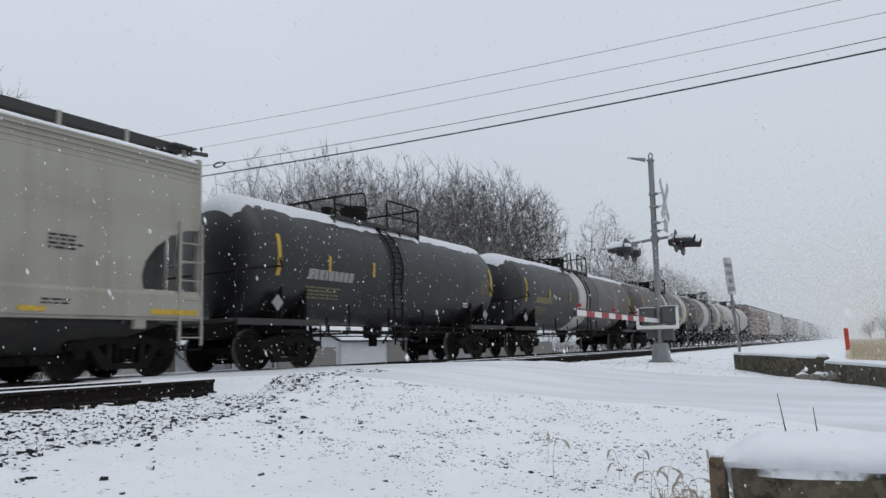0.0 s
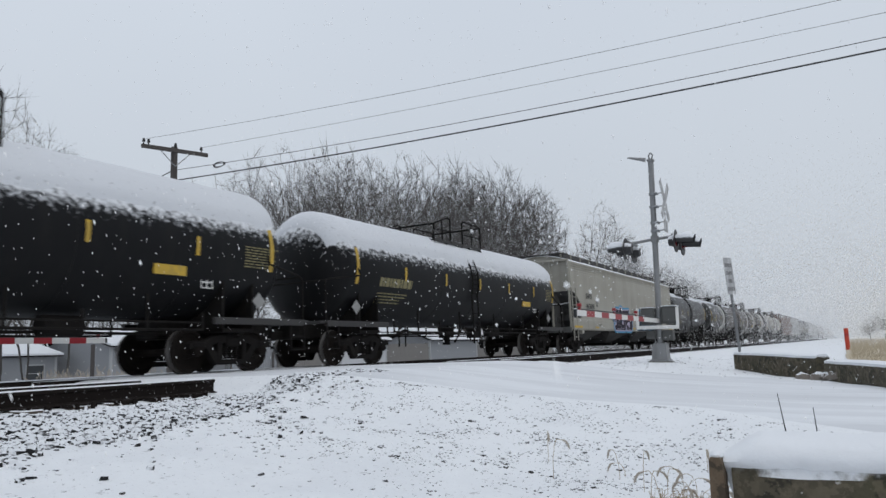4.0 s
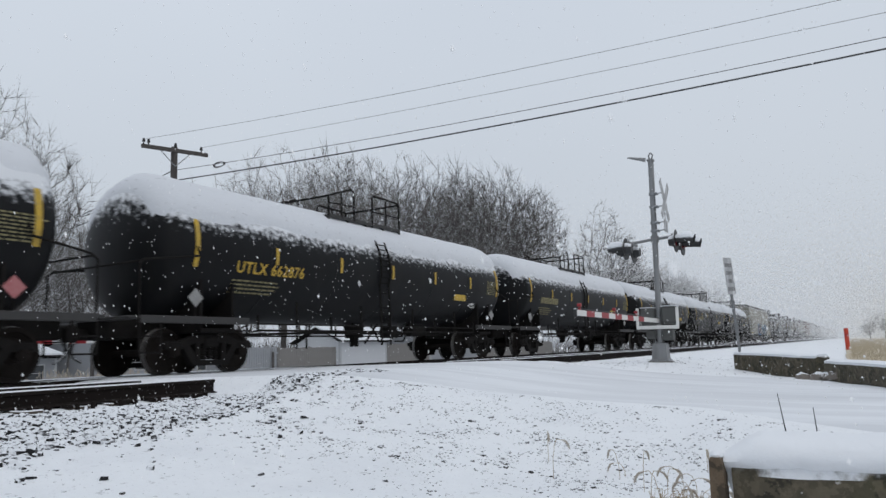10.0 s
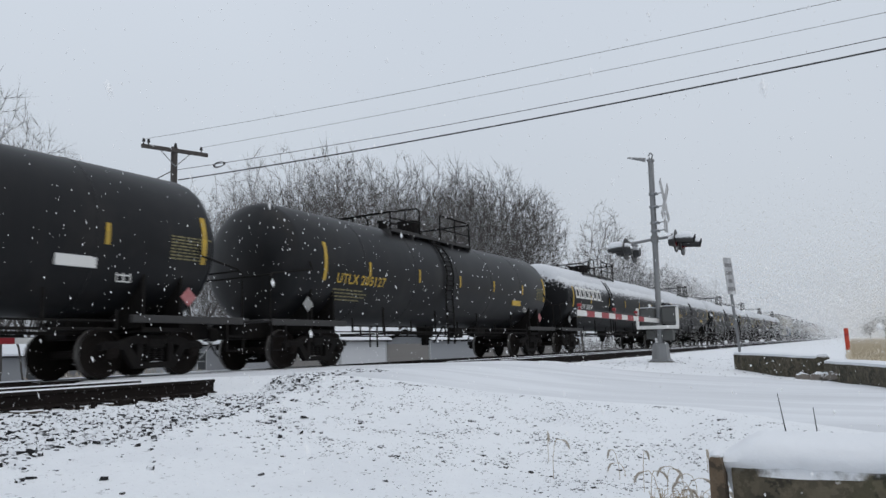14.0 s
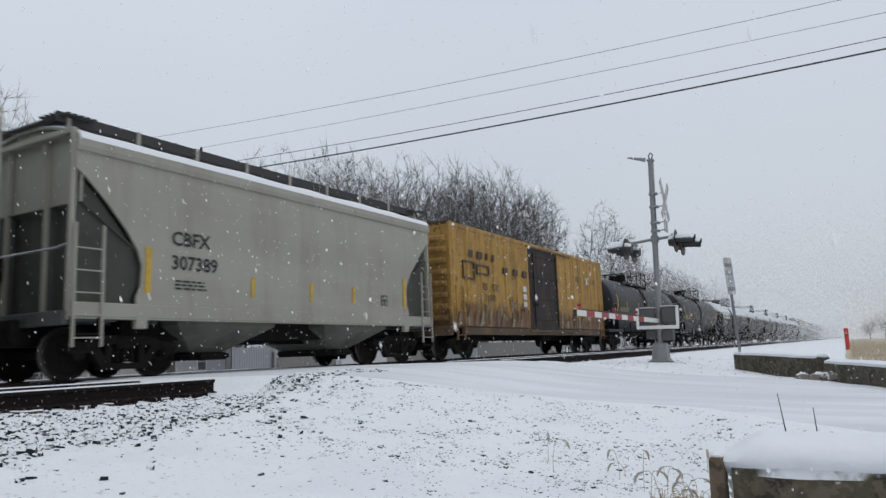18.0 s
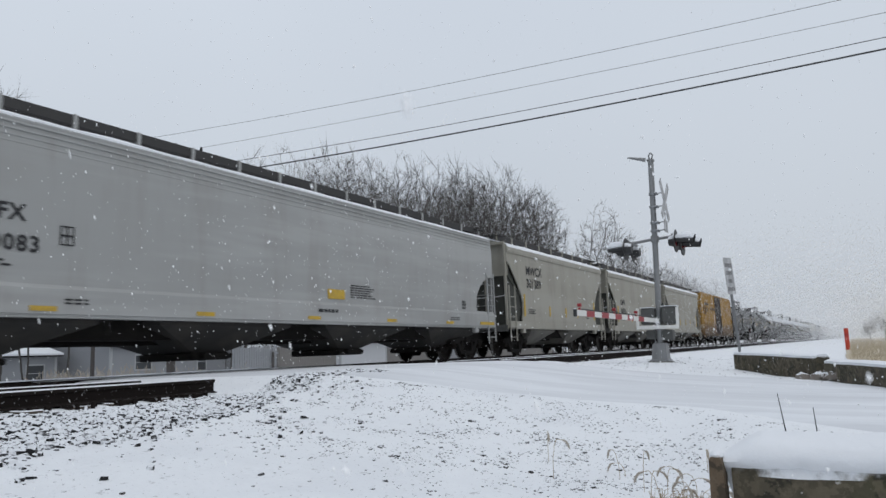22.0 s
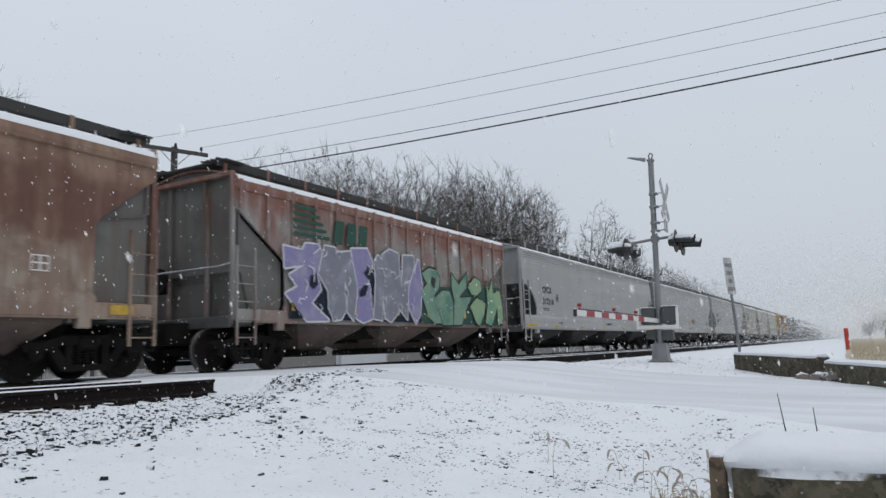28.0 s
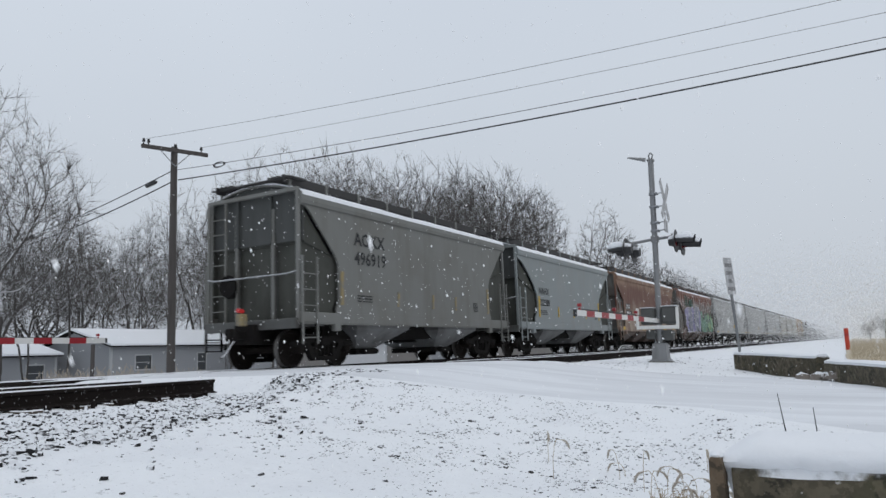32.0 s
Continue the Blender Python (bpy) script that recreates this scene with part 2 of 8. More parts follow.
# ---- mesh helpers ----
class Shape:
    """Collects corners and faces of one mesh."""

    def __init__(self):
        self.v, self.f, self.m, self.slot = [], [], [], 0

    def add(self, pts, faces):
        k = len(self.v)
        self.v.extend(pts)
        self.f.extend([tuple(i + k for i in q) for q in faces])
        self.m.extend([self.slot] * len(faces))
        return self

    def box(self, x0, x1, y0, y1, z0, z1, c=0.0):
        if c <= 0:
            p = [(x, y, z) for x in (x0, x1) for y in (y0, y1) for z in (z0, z1)]
            return self.add(p, [(0, 1, 3, 2), (4, 6, 7, 5), (0, 4, 5, 1), (2, 3, 7, 6), (0, 2, 6, 4), (1, 5, 7, 3)])
        lo, hi = (x0, y0, z0), (x1, y1, z1)
        pts, at = [], {}
        for sx in (0, 1):
            for sy in (0, 1):
                for sz in (0, 1):
                    s = (sx, sy, sz)
                    for a in range(3):
                        q = [(hi[k] if s[k] else lo[k]) if k == a else (hi[k] - c if s[k] else lo[k] + c) for k in range(3)]
                        at[s, a] = len(pts)
                        pts.append(tuple(q))
        faces = []
        for a in range(3):
            b, d = (a + 1) % 3, (a + 2) % 3
            for sa in (0, 1):
                ring = []
                for sb, sd in ((0, 0), (1, 0), (1, 1), (0, 1)):
                    s = [0, 0, 0]
                    s[a], s[b], s[d] = sa, sb, sd
                    ring.append(at[tuple(s), a])
                faces.append(tuple(ring if sa else ring[::-1]))
            for sb in (0, 1):
                for sd in (0, 1):
                    s0, s1 = [0, 0, 0], [0, 0, 0]
                    s0[b] = s1[b] = sb
                    s0[d] = s1[d] = sd
                    s1[a] = 1
                    q = (at[tuple(s0), b], at[tuple(s1), b], at[tuple(s1), d], at[tuple(s0), d])
                    faces.append(q if sb == sd else q[::-1])
        for s in [(i, j, k) for i in (0, 1) for j in (0, 1) for k in (0, 1)]:
            t = (at[s, 0], at[s, 1], at[s, 2])
            faces.append(t if sum(s) % 2 else t[::-1])
        return self.add(pts, faces)

    def cyl(self, p0, p1, r0, r1=None, n=8, caps=True):
        p0, p1 = Vector(p0), Vector(p1)
        r1 = r0 if r1 is None else r1
        w = (p1 - p0).normalized()
        a = w.orthogonal().normalized()
        b = w.cross(a)
        pts = []
        for p, r in ((p0, r0), (p1, r1)):
            for i in range(n):
                t = 2 * math.pi * i / n
                pts.append(tuple(p + (a * math.cos(t) + b * math.sin(t)) * r))
        faces = [(i, (i + 1) % n, n + (i + 1) % n, n + i) for i in range(n)]
        if caps:
            faces += [tuple(range(n))[::-1], tuple(range(n, 2 * n))]
        return self.add(pts, faces)

    def tube(self, pts, r, n=6):
        for a, b in zip(pts, pts[1:]):
            self.cyl(a, b, r, r, n)
        return self

    def prism(self, poly, axis, a, b):
        """A flat outline, thrown from a to b along an axis; its two numbers are the other two axes in order."""
        def at(p, t):
            q = list(p)
            q.insert(axis, t)
            return tuple(q)
        k = len(poly)
        return self.add([at(p, a) for p in poly] + [at(p, b) for p in poly],
                        [tuple(range(k)), tuple(range(k, 2 * k))[::-1]] + [(i, k + i, k + (i + 1) % k, (i + 1) % k) for i in range(k)])

    def loft(self, rings, closed=True, caps=True):
        k = len(rings[0])
        pts = [p for r in rings for p in r]
        faces = []
        for j in range(len(rings) - 1):
            for i in range(k if closed else k - 1):
                i2 = (i + 1) % k
                faces.append((j * k + i, j * k + i2, (j + 1) * k + i2, (j + 1) * k + i))
        if caps:
            faces += [tuple(range(k))[::-1], tuple(range((len(rings) - 1) * k, len(rings) * k))]
        return self.add(pts, faces)

    def mesh(self, name, mats, smooth=None):
        me = bpy.data.meshes.new(name)
        me.from_pydata([tuple(p) for p in self.v], [], self.f)
        bm = bmesh.new()
        bm.from_mesh(me)
        bmesh.ops.recalc_face_normals(bm, faces=bm.faces)
        bm.to_mesh(me)
        bm.free()
        for m in mats if isinstance(mats, (list, tuple)) else [mats]:
            me.materials.append(m)
        if len(set(self.m)) > 1:
            me.polygons.foreach_set("material_index", self.m)
        if smooth:
            me.polygons.foreach_set("use_smooth", [True] * len(me.polygons))
            me.set_sharp_from_angle(angle=radians(smooth))
        me.update()
        return me


def part(name, shape, mats, parent, label="", smooth=None, at=None, kind=""):
    ob = new(name, shape.mesh(name, mats, smooth))
    ob.parent = parent
    if at is not None:
        ob.location = at
    return tagged(ob, label, kind=kind)


def again(name, ob, parent, at, turn=0.0):
    """Another piece with the same mesh."""
    o = new(name, ob.data)
    o.parent, o.location, o.rotation_euler = parent, at, (0, 0, turn)
    if "label" in ob:
        o["label"] = ob["label"]
    return o


def thing(name, label, category, group="", at=(0, 0, 0), kind=""):
    ob = new(name)
    ob.location = at
    return tagged(ob, label, category, group, kind)


def letters(text, size, bold=0.0, spacing=1.0):
    """Flat outlines of writing, as corners and faces from the built-in font, x to the right and y up from the lower left."""
    cu = bpy.data.curves.new("writing", "FONT")
    cu.body, cu.size, cu.offset, cu.space_character, cu.resolution_u = text, size, bold, spacing, 2
    ob = new("writing", cu)
    me = bpy.data.meshes.new_from_object(ob.evaluated_get(bpy.context.evaluated_depsgraph_get()))
    pts = [tuple(v.co) for v in me.vertices]
    faces = [tuple(p.vertices) for p in me.polygons]
    bpy.data.objects.remove(ob)
    bpy.data.curves.remove(cu)
    bpy.data.meshes.remove(me)
    return pts, faces


# ---- ground, road and track ----
Y_KEYS = (-400, -40, -20, -14, -12, -10.5, -9.5, -8.5, -7.5, -6.5, -5.8, -5.2, -5.09, 2.6, 3.2, 6, 12, 20, 400)
Z_LEFT = (-1.6, -1.4, -1.25, -1.15, -1.0, -0.80, -0.66, -0.52, -0.38, -0.255, -0.225, -0.22, -0.20, -0.20, -0.25, -0.6, -0.9, -1.0, -1.0)
Z_RIGHT = (-0.9, -0.75, -0.62, -0.55, -0.48, -0.38, -0.33, -0.24, -0.21, -0.20, -0.20, -0.20, -0.20, -0.20, -0.25, -0.6, -0.9, -1.0, -1.0)
Z_ROAD = (-1.0, -0.75, -0.65, -0.58, -0.54, -0.46, -0.40, -0.30, -0.17, -0.05, -0.006, -0.006, -0.006, -0.02, -0.05, -0.3, -0.6, -0.8, -0.9)
ROAD_Y = (-400, -40, -16, -13, -11, -9, -6, 3, 40, 400)
ROAD_X = (-60, 4, 9.0, 10.2, 12.0, 12.0, 11.5, 11.5, 15.5, 60)
HALF = 3.7


def ease(a, b, t):
    t = min(1.0, max(0.0, (t - a) / (b - a)))
    return t * t * (3 - 2 * t)


def ground_z(x, y):
    left, right, road = (float(np.interp(y, Y_KEYS, z)) for z in (Z_LEFT, Z_RIGHT, Z_ROAD))
    c = float(np.interp(y, ROAD_Y, ROAD_X))
    soft = 0.5 if -6.3 < y < 3 else 0.5 + min(2.5, abs(y + 1.6) * 0.22)
    out = left + (right - left) * ease(c - 1, c + 2, x)
    on = ease(-HALF - soft, -HALF + 0.1, x - c) * (1 - ease(HALF - 0.1, HALF + soft, x - c))
    return out + (road - out) * on


def lumps(x, y):
    a = 0.016 * noise.noise((x * 1.3, y * 1.3, 0.0)) + 0.02 * noise.noise((x * 0.35, y * 0.35, 3.0))
    return a + 0.012 * noise.noise((x * 4.0, y * 4.0, 7.0))


def graded(parts):
    out = []
    for a, b, step in parts:
        out += list(np.arange(a, b - 1e-6, step))
    return out + [parts[-1][1]]


def build_ground():
    xs = graded([(-420, -60, 40), (-60, -6, 6), (-6, 2, 0.8), (2, 22, 0.16), (22, 40, 0.6), (40, 90, 2.5), (90, 250, 16), (250, 1500, 125)])
    ys = graded([(-420, -60, 40), (-60, -16, 4), (-16, -5, 0.14), (-5, 3.2, 0.4), (3.2, 30, 1.8), (30, 420, 30)])
    s = Shape()
    pts = []
    for x in xs:
        for y in ys:
            z = ground_z(x, y)
            c = abs(x - float(np.interp(y, ROAD_Y, ROAD_X)))
            k = 0.25 if c < HALF or -5.9 < y < 2.6 else 1.0
            pts.append((x, y, z + k * lumps(x, y)))
    n = len(ys)
    s.add(pts, [(i * n + j, (i + 1) * n + j, (i + 1) * n + j + 1, i * n + j + 1) for i in range(len(xs) - 1) for j in range(n - 1)])
    ob = new("ground", s.mesh("ground", M_ground, 180))
    tagged(ob, "snow-covered ground sloping down from the railway bed", "ground", kind="structure")
    # the road, a thin packed layer over the ground
    r = Shape()
    rows = []
    ry = graded([(-60, -16, 4), (-16, 4, 0.35), (4, 60, 4)])
    for y in ry:
        c = float(np.interp(y, ROAD_Y, ROAD_X))
        ring = []
        for i in range(25):
            e = -HALF + 0.35 + (2 * HALF - 0.7) * i / 24
            if i in (0, 24):
                e += 0.18 * noise.noise((y * 0.9, i, 1.0))
            x = c + e
            edge = 0.02 if i in (0, 24) else 0.0
            z = ground_z(x, y) + 0.25 * lumps(x, y) + 0.018 - edge
            rut = 0.008 * (math.exp(-((abs(e) - 0.8) / 0.3) ** 2) + math.exp(-((abs(e) - 2.4) / 0.3) ** 2))
            ring.append((x, y, z - rut))
        rows.append(ring)
    r.loft(rows, closed=False, caps=False)
    tagged(new("road", r.mesh("road", M_road, 180)), "snow-packed road with faint wheel tracks over the crossing", "road", kind="structure")


RAIL_PROFILE = ((-0.07, -0.18), (0.07, -0.18), (0.07, -0.168), (0.012, -0.15), (0.01, -0.05), (0.036, -0.036), (0.036, -0.006), (0.03, 0.0), (-0.03, 0.0), (-0.036, -0.006), (-0.036, -0.036), (-0.01, -0.05), (-0.012, -0.15), (-0.07, -0.168))
TRACK_Y = (0.0, -4.27)


def build_track():
    for name, y0 in zip(("main_track", "siding_track"), TRACK_Y):
        tr = thing(name, "railway track with rusty rails, wooden ties and snow", "railway track", kind="structure")
        for side in (-0.753, 0.753):
            s = Shape()
            for x0, x1 in ((-60.0, 6.95), (6.95, 15.9), (15.9, 900.0)):
                if x0 == 6.95 and y0 < 0:
                    continue
                s.prism([(p[0] + y0 + side, p[1]) for p in RAIL_PROFILE], 0, x0, x1)
            part("rail", s, M_rail, tr, "rusty dark steel rail")
            sn = Shape()
            if y0 < 0:
                for x0, x1 in ((-60, 6.9), (16.0, 300)):
                    sn.prism([(y0 + side - 0.03, 0.001), (y0 + side + 0.03, 0.001), (y0 + side + 0.024, 0.014), (y0 + side - 0.02, 0.016)], 0, x0, x1)
                part("rail_snow", sn, M_snow, tr, "thin strip of snow on the rail head")
        reach = 1.3 if y0 == 0 else 1.03
        tie = Shape().box(-0.11, 0.11, -reach, reach, -0.36, -0.178, 0.012)
        first = None
        for i in range(150):
            x = -18 + 0.52 * i
            if 6.75 < x < 15.9:
                continue
            at = (x + random.uniform(-0.03, 0.03), y0 + random.uniform(-0.05, 0.05), random.uniform(-0.012, 0.004))
            if first is None:
                first = part("tie", tie, M_tie, tr, at=at)
            else:
                again("tie", first, tr, at, random.uniform(-0.02, 0.02))
        clip = Shape()
        clip.box(-0.15, 0.15, -0.26, 0.17, -0.205, -0.165, 0.004)
        for dx in (-0.1, 0.08):
            for dy in (-0.285, 0.105):
                clip.box(dx - 0.016, dx + 0.016, dy - 0.022, dy + 0.022, -0.23, -0.15, 0.006)
        if y0 < 0:
            kept = None
            for i in range(70):
                x = -6 + 0.52 * i
                if 6.75 < x < 16.1:
                    continue
                if kept is None:
                    kept = part("tie_plate", clip, M_rail, tr, "rusty tie plate with spikes", at=(x, y0 - 0.753, 0))
                else:
                    again("tie_plate", kept, tr, (x, y0 - 0.753, 0))


def stone(s, x, y, z, r):
    """A broken stone: uneven corners round a middle, pressed flat, with a blunt top."""
    t = random.uniform(0, 6.28)
    h = r * random.uniform(0.45, 0.85)
    dx, dy = random.uniform(-0.25, 0.25) * r, random.uniform(-0.25, 0.25) * r
    low, mid = [], []
    for k in range(5):
        a = t + 1.2566 * k + random.uniform(-0.4, 0.4)
        q = r * random.uniform(0.7, 1.3)
        low.append((x + q * math.cos(a), y + q * math.sin(a), z - h))
        mid.append((x + dx + 0.72 * q * math.cos(a), y + dy + 0.72 * q * math.sin(a), z + h * random.uniform(0.0, 0.6)))
    top = (x + 1.4 * dx, y + 1.4 * dy, z + h * random.uniform(0.7, 1.0))
    s.add(low + mid + [top], [(5 + k, 5 + (k + 1) % 5, 10) for k in range(5)] + [(k, (k + 1) % 5, 5 + (k + 1) % 5, 5 + k) for k in range(5)])


def toe(x):
    """Where the ballast shoulder ends, beside the near track."""
    return float(np.interp(x, (2.0, 3.2, 4.2, 5.3, 6.6, 8.0), (-7.75, -7.35, -7.2, -6.95, -6.5, -6.1)))


def build_stones():
    rnd = random.Random(5)
    s = Shape()
    made = 0
    while made < 7600:
        x = 1.5 + 8.0 * rnd.random()
        y = rnd.uniform(-8.4, -5.35)
        d = y - toe(x)
        # thickest in a band along the toe, thinning out towards the rail, the road and away from it
        want = math.exp(-((d - 0.35) / 0.5) ** 2) + 0.3 * math.exp(-((d - 1.0) / 0.6) ** 2) if d > -0.1 else 0.10 * math.exp(d / 0.35)
        want *= 0.5 + 1.1 * (noise.noise((x * 1.3, y * 2.4, 4.0)) + 0.25)
        want *= 1.0 - 0.8 * ease(6.3, 8.6, x)
        if want < rnd.random():
            continue
        r = rnd.uniform(0.018, 0.042) * (1.35 if abs(d - 0.3) < 0.35 and rnd.random() < 0.35 else 1.0)
        stone(s, x, y, ground_z(x, y) + lumps(x, y) + r * rnd.uniform(-0.3, 0.55), r)
        made += 1
    ob = new("ballast", s.mesh("ballast", M_stone))
    tagged(ob, "dark crushed-stone ballast half covered with snow", "gravel", kind="stuff")
    s = Shape()
    made = 0
    while made < 11000:
        x, y = (rnd.uniform(2, 24) if rnd.random() < 0.2 else rnd.uniform(2.4, 11)), rnd.uniform(-12.6, -6.3)
        c = float(np.interp(y, ROAD_Y, ROAD_X))
        if abs(x - c) < HALF - 0.2:
            continue
        # an even scatter in loose clusters, thin on the smooth slope below the ballast
        want = 0.30 + 0.9 * noise.noise((x * 2.6, y * 2.6, 9.0)) + 0.35 * noise.noise((x * 0.7, y * 0.7, 2.0))
        want *= 0.07 + 0.93 * max(ease(3.9, 5.6, x), ease(-11.2, -12.2, y))
        want *= 1.0 - 0.55 * ease(HALF + 1.0, HALF - 0.2, abs(x - c))
        if want < rnd.random():
            continue
        r = rnd.uniform(0.006, 0.015) if rnd.random() < 0.9 else rnd.uniform(0.015, 0.034)
        stone(s, x, y, ground_z(x, y) + lumps(x, y) + r * rnd.uniform(-0.5, 0.2), r)
        made += 1
    ob = new("gravel", s.mesh("gravel", M_pebble))
    tagged(ob, "scattered dark gravel poking through thin snow", "gravel", kind="stuff")


build_ground()
build_track()
build_stones()
# ---- trees ----
def tree_mesh(seed, base, wide, points, lobes=5, reach=0.16, forks=1, coarse=1.0):
    """A bare tree one metre high. Its limbs grow towards open places inside a lobed crown, which begins at base and is wide across
    from the middle; the limbs thicken downwards by what they carry, and fine twigs stand off the last of them."""
    rnd = np.random.default_rng(seed)
    mids = [(0.0, 0.0, base + (1 - base) * 0.55, wide * 0.75, (1 - base) * 0.47)]
    for k in range(lobes):
        t = 2 * math.pi * (k + rnd.uniform(-0.25, 0.25)) / lobes
        z = base + (1 - base) * rnd.uniform(0.3, 0.72)
        mids.append((wide * 0.55 * math.cos(t), wide * 0.55 * math.sin(t), z, wide * rnd.uniform(0.4, 0.58), (1 - base) * rnd.uniform(0.2, 0.3)))
    goals = []
    while len(goals) < points:
        cx, cy, cz, rr, rz = mids[rnd.integers(len(mids))]
        d = rnd.normal(size=3)
        d *= rnd.random() ** 0.42 / np.linalg.norm(d)
        goals.append((cx + rr * d[0], cy + rr * d[1], min(cz + rz * d[2], 1.0)))
    goals = np.array(goals)
    step, kill = 0.024, 0.031
    at, up = [np.array((0.0, 0.0, -0.02))], [-1]
    for f in range(forks):
        lean, last = rnd.normal(size=2) * (0.03 if forks == 1 else 0.12), 0
        for k in range(int((base + 0.04) / step)):
            at.append(at[last] + np.array((*(lean * step + rnd.normal(size=2) * 0.0016), step)))
            up.append(last)
            last = len(at) - 1
    near = np.zeros(len(goals), int)
    best = np.full(len(goals), 9.0)
    done, alive = 0, np.ones(len(goals), bool)
    for turn in range(70):
        for i in range(done, len(at)):
            d = np.linalg.norm(goals - at[i], axis=1)
            less = d < best
            best[less], near[less] = d[less], i
        done = len(at)
        alive &= best > kill
        pull = {}
        for g in np.nonzero(alive & (best < (0.6 if turn < 4 else reach)))[0]:
            pull.setdefault(int(near[g]), []).append(g)
        if not pull:
            break
        for i, gs in pull.items():
            v = goals[gs] - at[i]
            v = (v / np.linalg.norm(v, axis=1)[:, None]).sum(axis=0)
            v = v / (np.linalg.norm(v) + 1e-6) + rnd.normal(size=3) * 0.08 + np.array((0, 0, 0.08))
            if up[i] >= 0:
                v = v + 0.8 * (at[i] - at[up[i]]) / step
            p = at[i] + v / np.linalg.norm(v) * step
            if min(np.linalg.norm(p - at[j]) for j in range(max(0, len(at) - 6), len(at))) > step * 0.3:
                at.append(p)
                up.append(i)
    n = len(at)
    kids = [0] * n
    load = np.zeros(n)
    for i in range(n - 1, 0, -1):
        load[i] = max(load[i], 1.0)
        load[up[i]] += load[i]
        kids[up[i]] += 1
    thick = np.minimum(0.00052 * coarse * np.maximum(load, 1.0) ** 0.47, 0.0135)
    wood, twig = Shape(), Shape()
    for i in range(1, n):
        a, b, ra = Vector(at[up[i]]), Vector(at[i]), float(thick[i])
        big = ra > 0.0026
        if (b - a).length > 1e-5:
            (wood if big else twig).cyl(a, b, min(float(thick[up[i]]), ra * 1.25), ra, 6 if ra > 0.008 else 4 if big else 3, caps=False)
        if ra < 0.0017:
            d = (b - a).normalized()
            out = Vector((at[i][0], at[i][1], 0.0)) * 0.6
            for k in range(4 if kids[i] == 0 else 2 + int(rnd.random() < 0.5)):
                w = (d + Vector(rnd.normal(size=3)) * 0.33 + out + Vector((0, 0, 0.1))).normalized()
                e = b + w * float(rnd.uniform(0.03, 0.085))
                u = w.orthogonal()
                u.rotate(Matrix.Rotation(rnd.uniform(0, 6.28), 3, w))
                u = u.normalized() * 0.00058 * coarse
                twig.add([tuple(b + u), tuple(b - u), tuple(e)], [(0, 1, 2)])
    high = max(v[2] for v in twig.v)
    for s in (wood, twig):
        s.v = [(x / high, y / high, z / high) for x, y, z in s.v]
    return wood.mesh("trunk", M_bark, 60), twig.mesh("crown", M_twig)


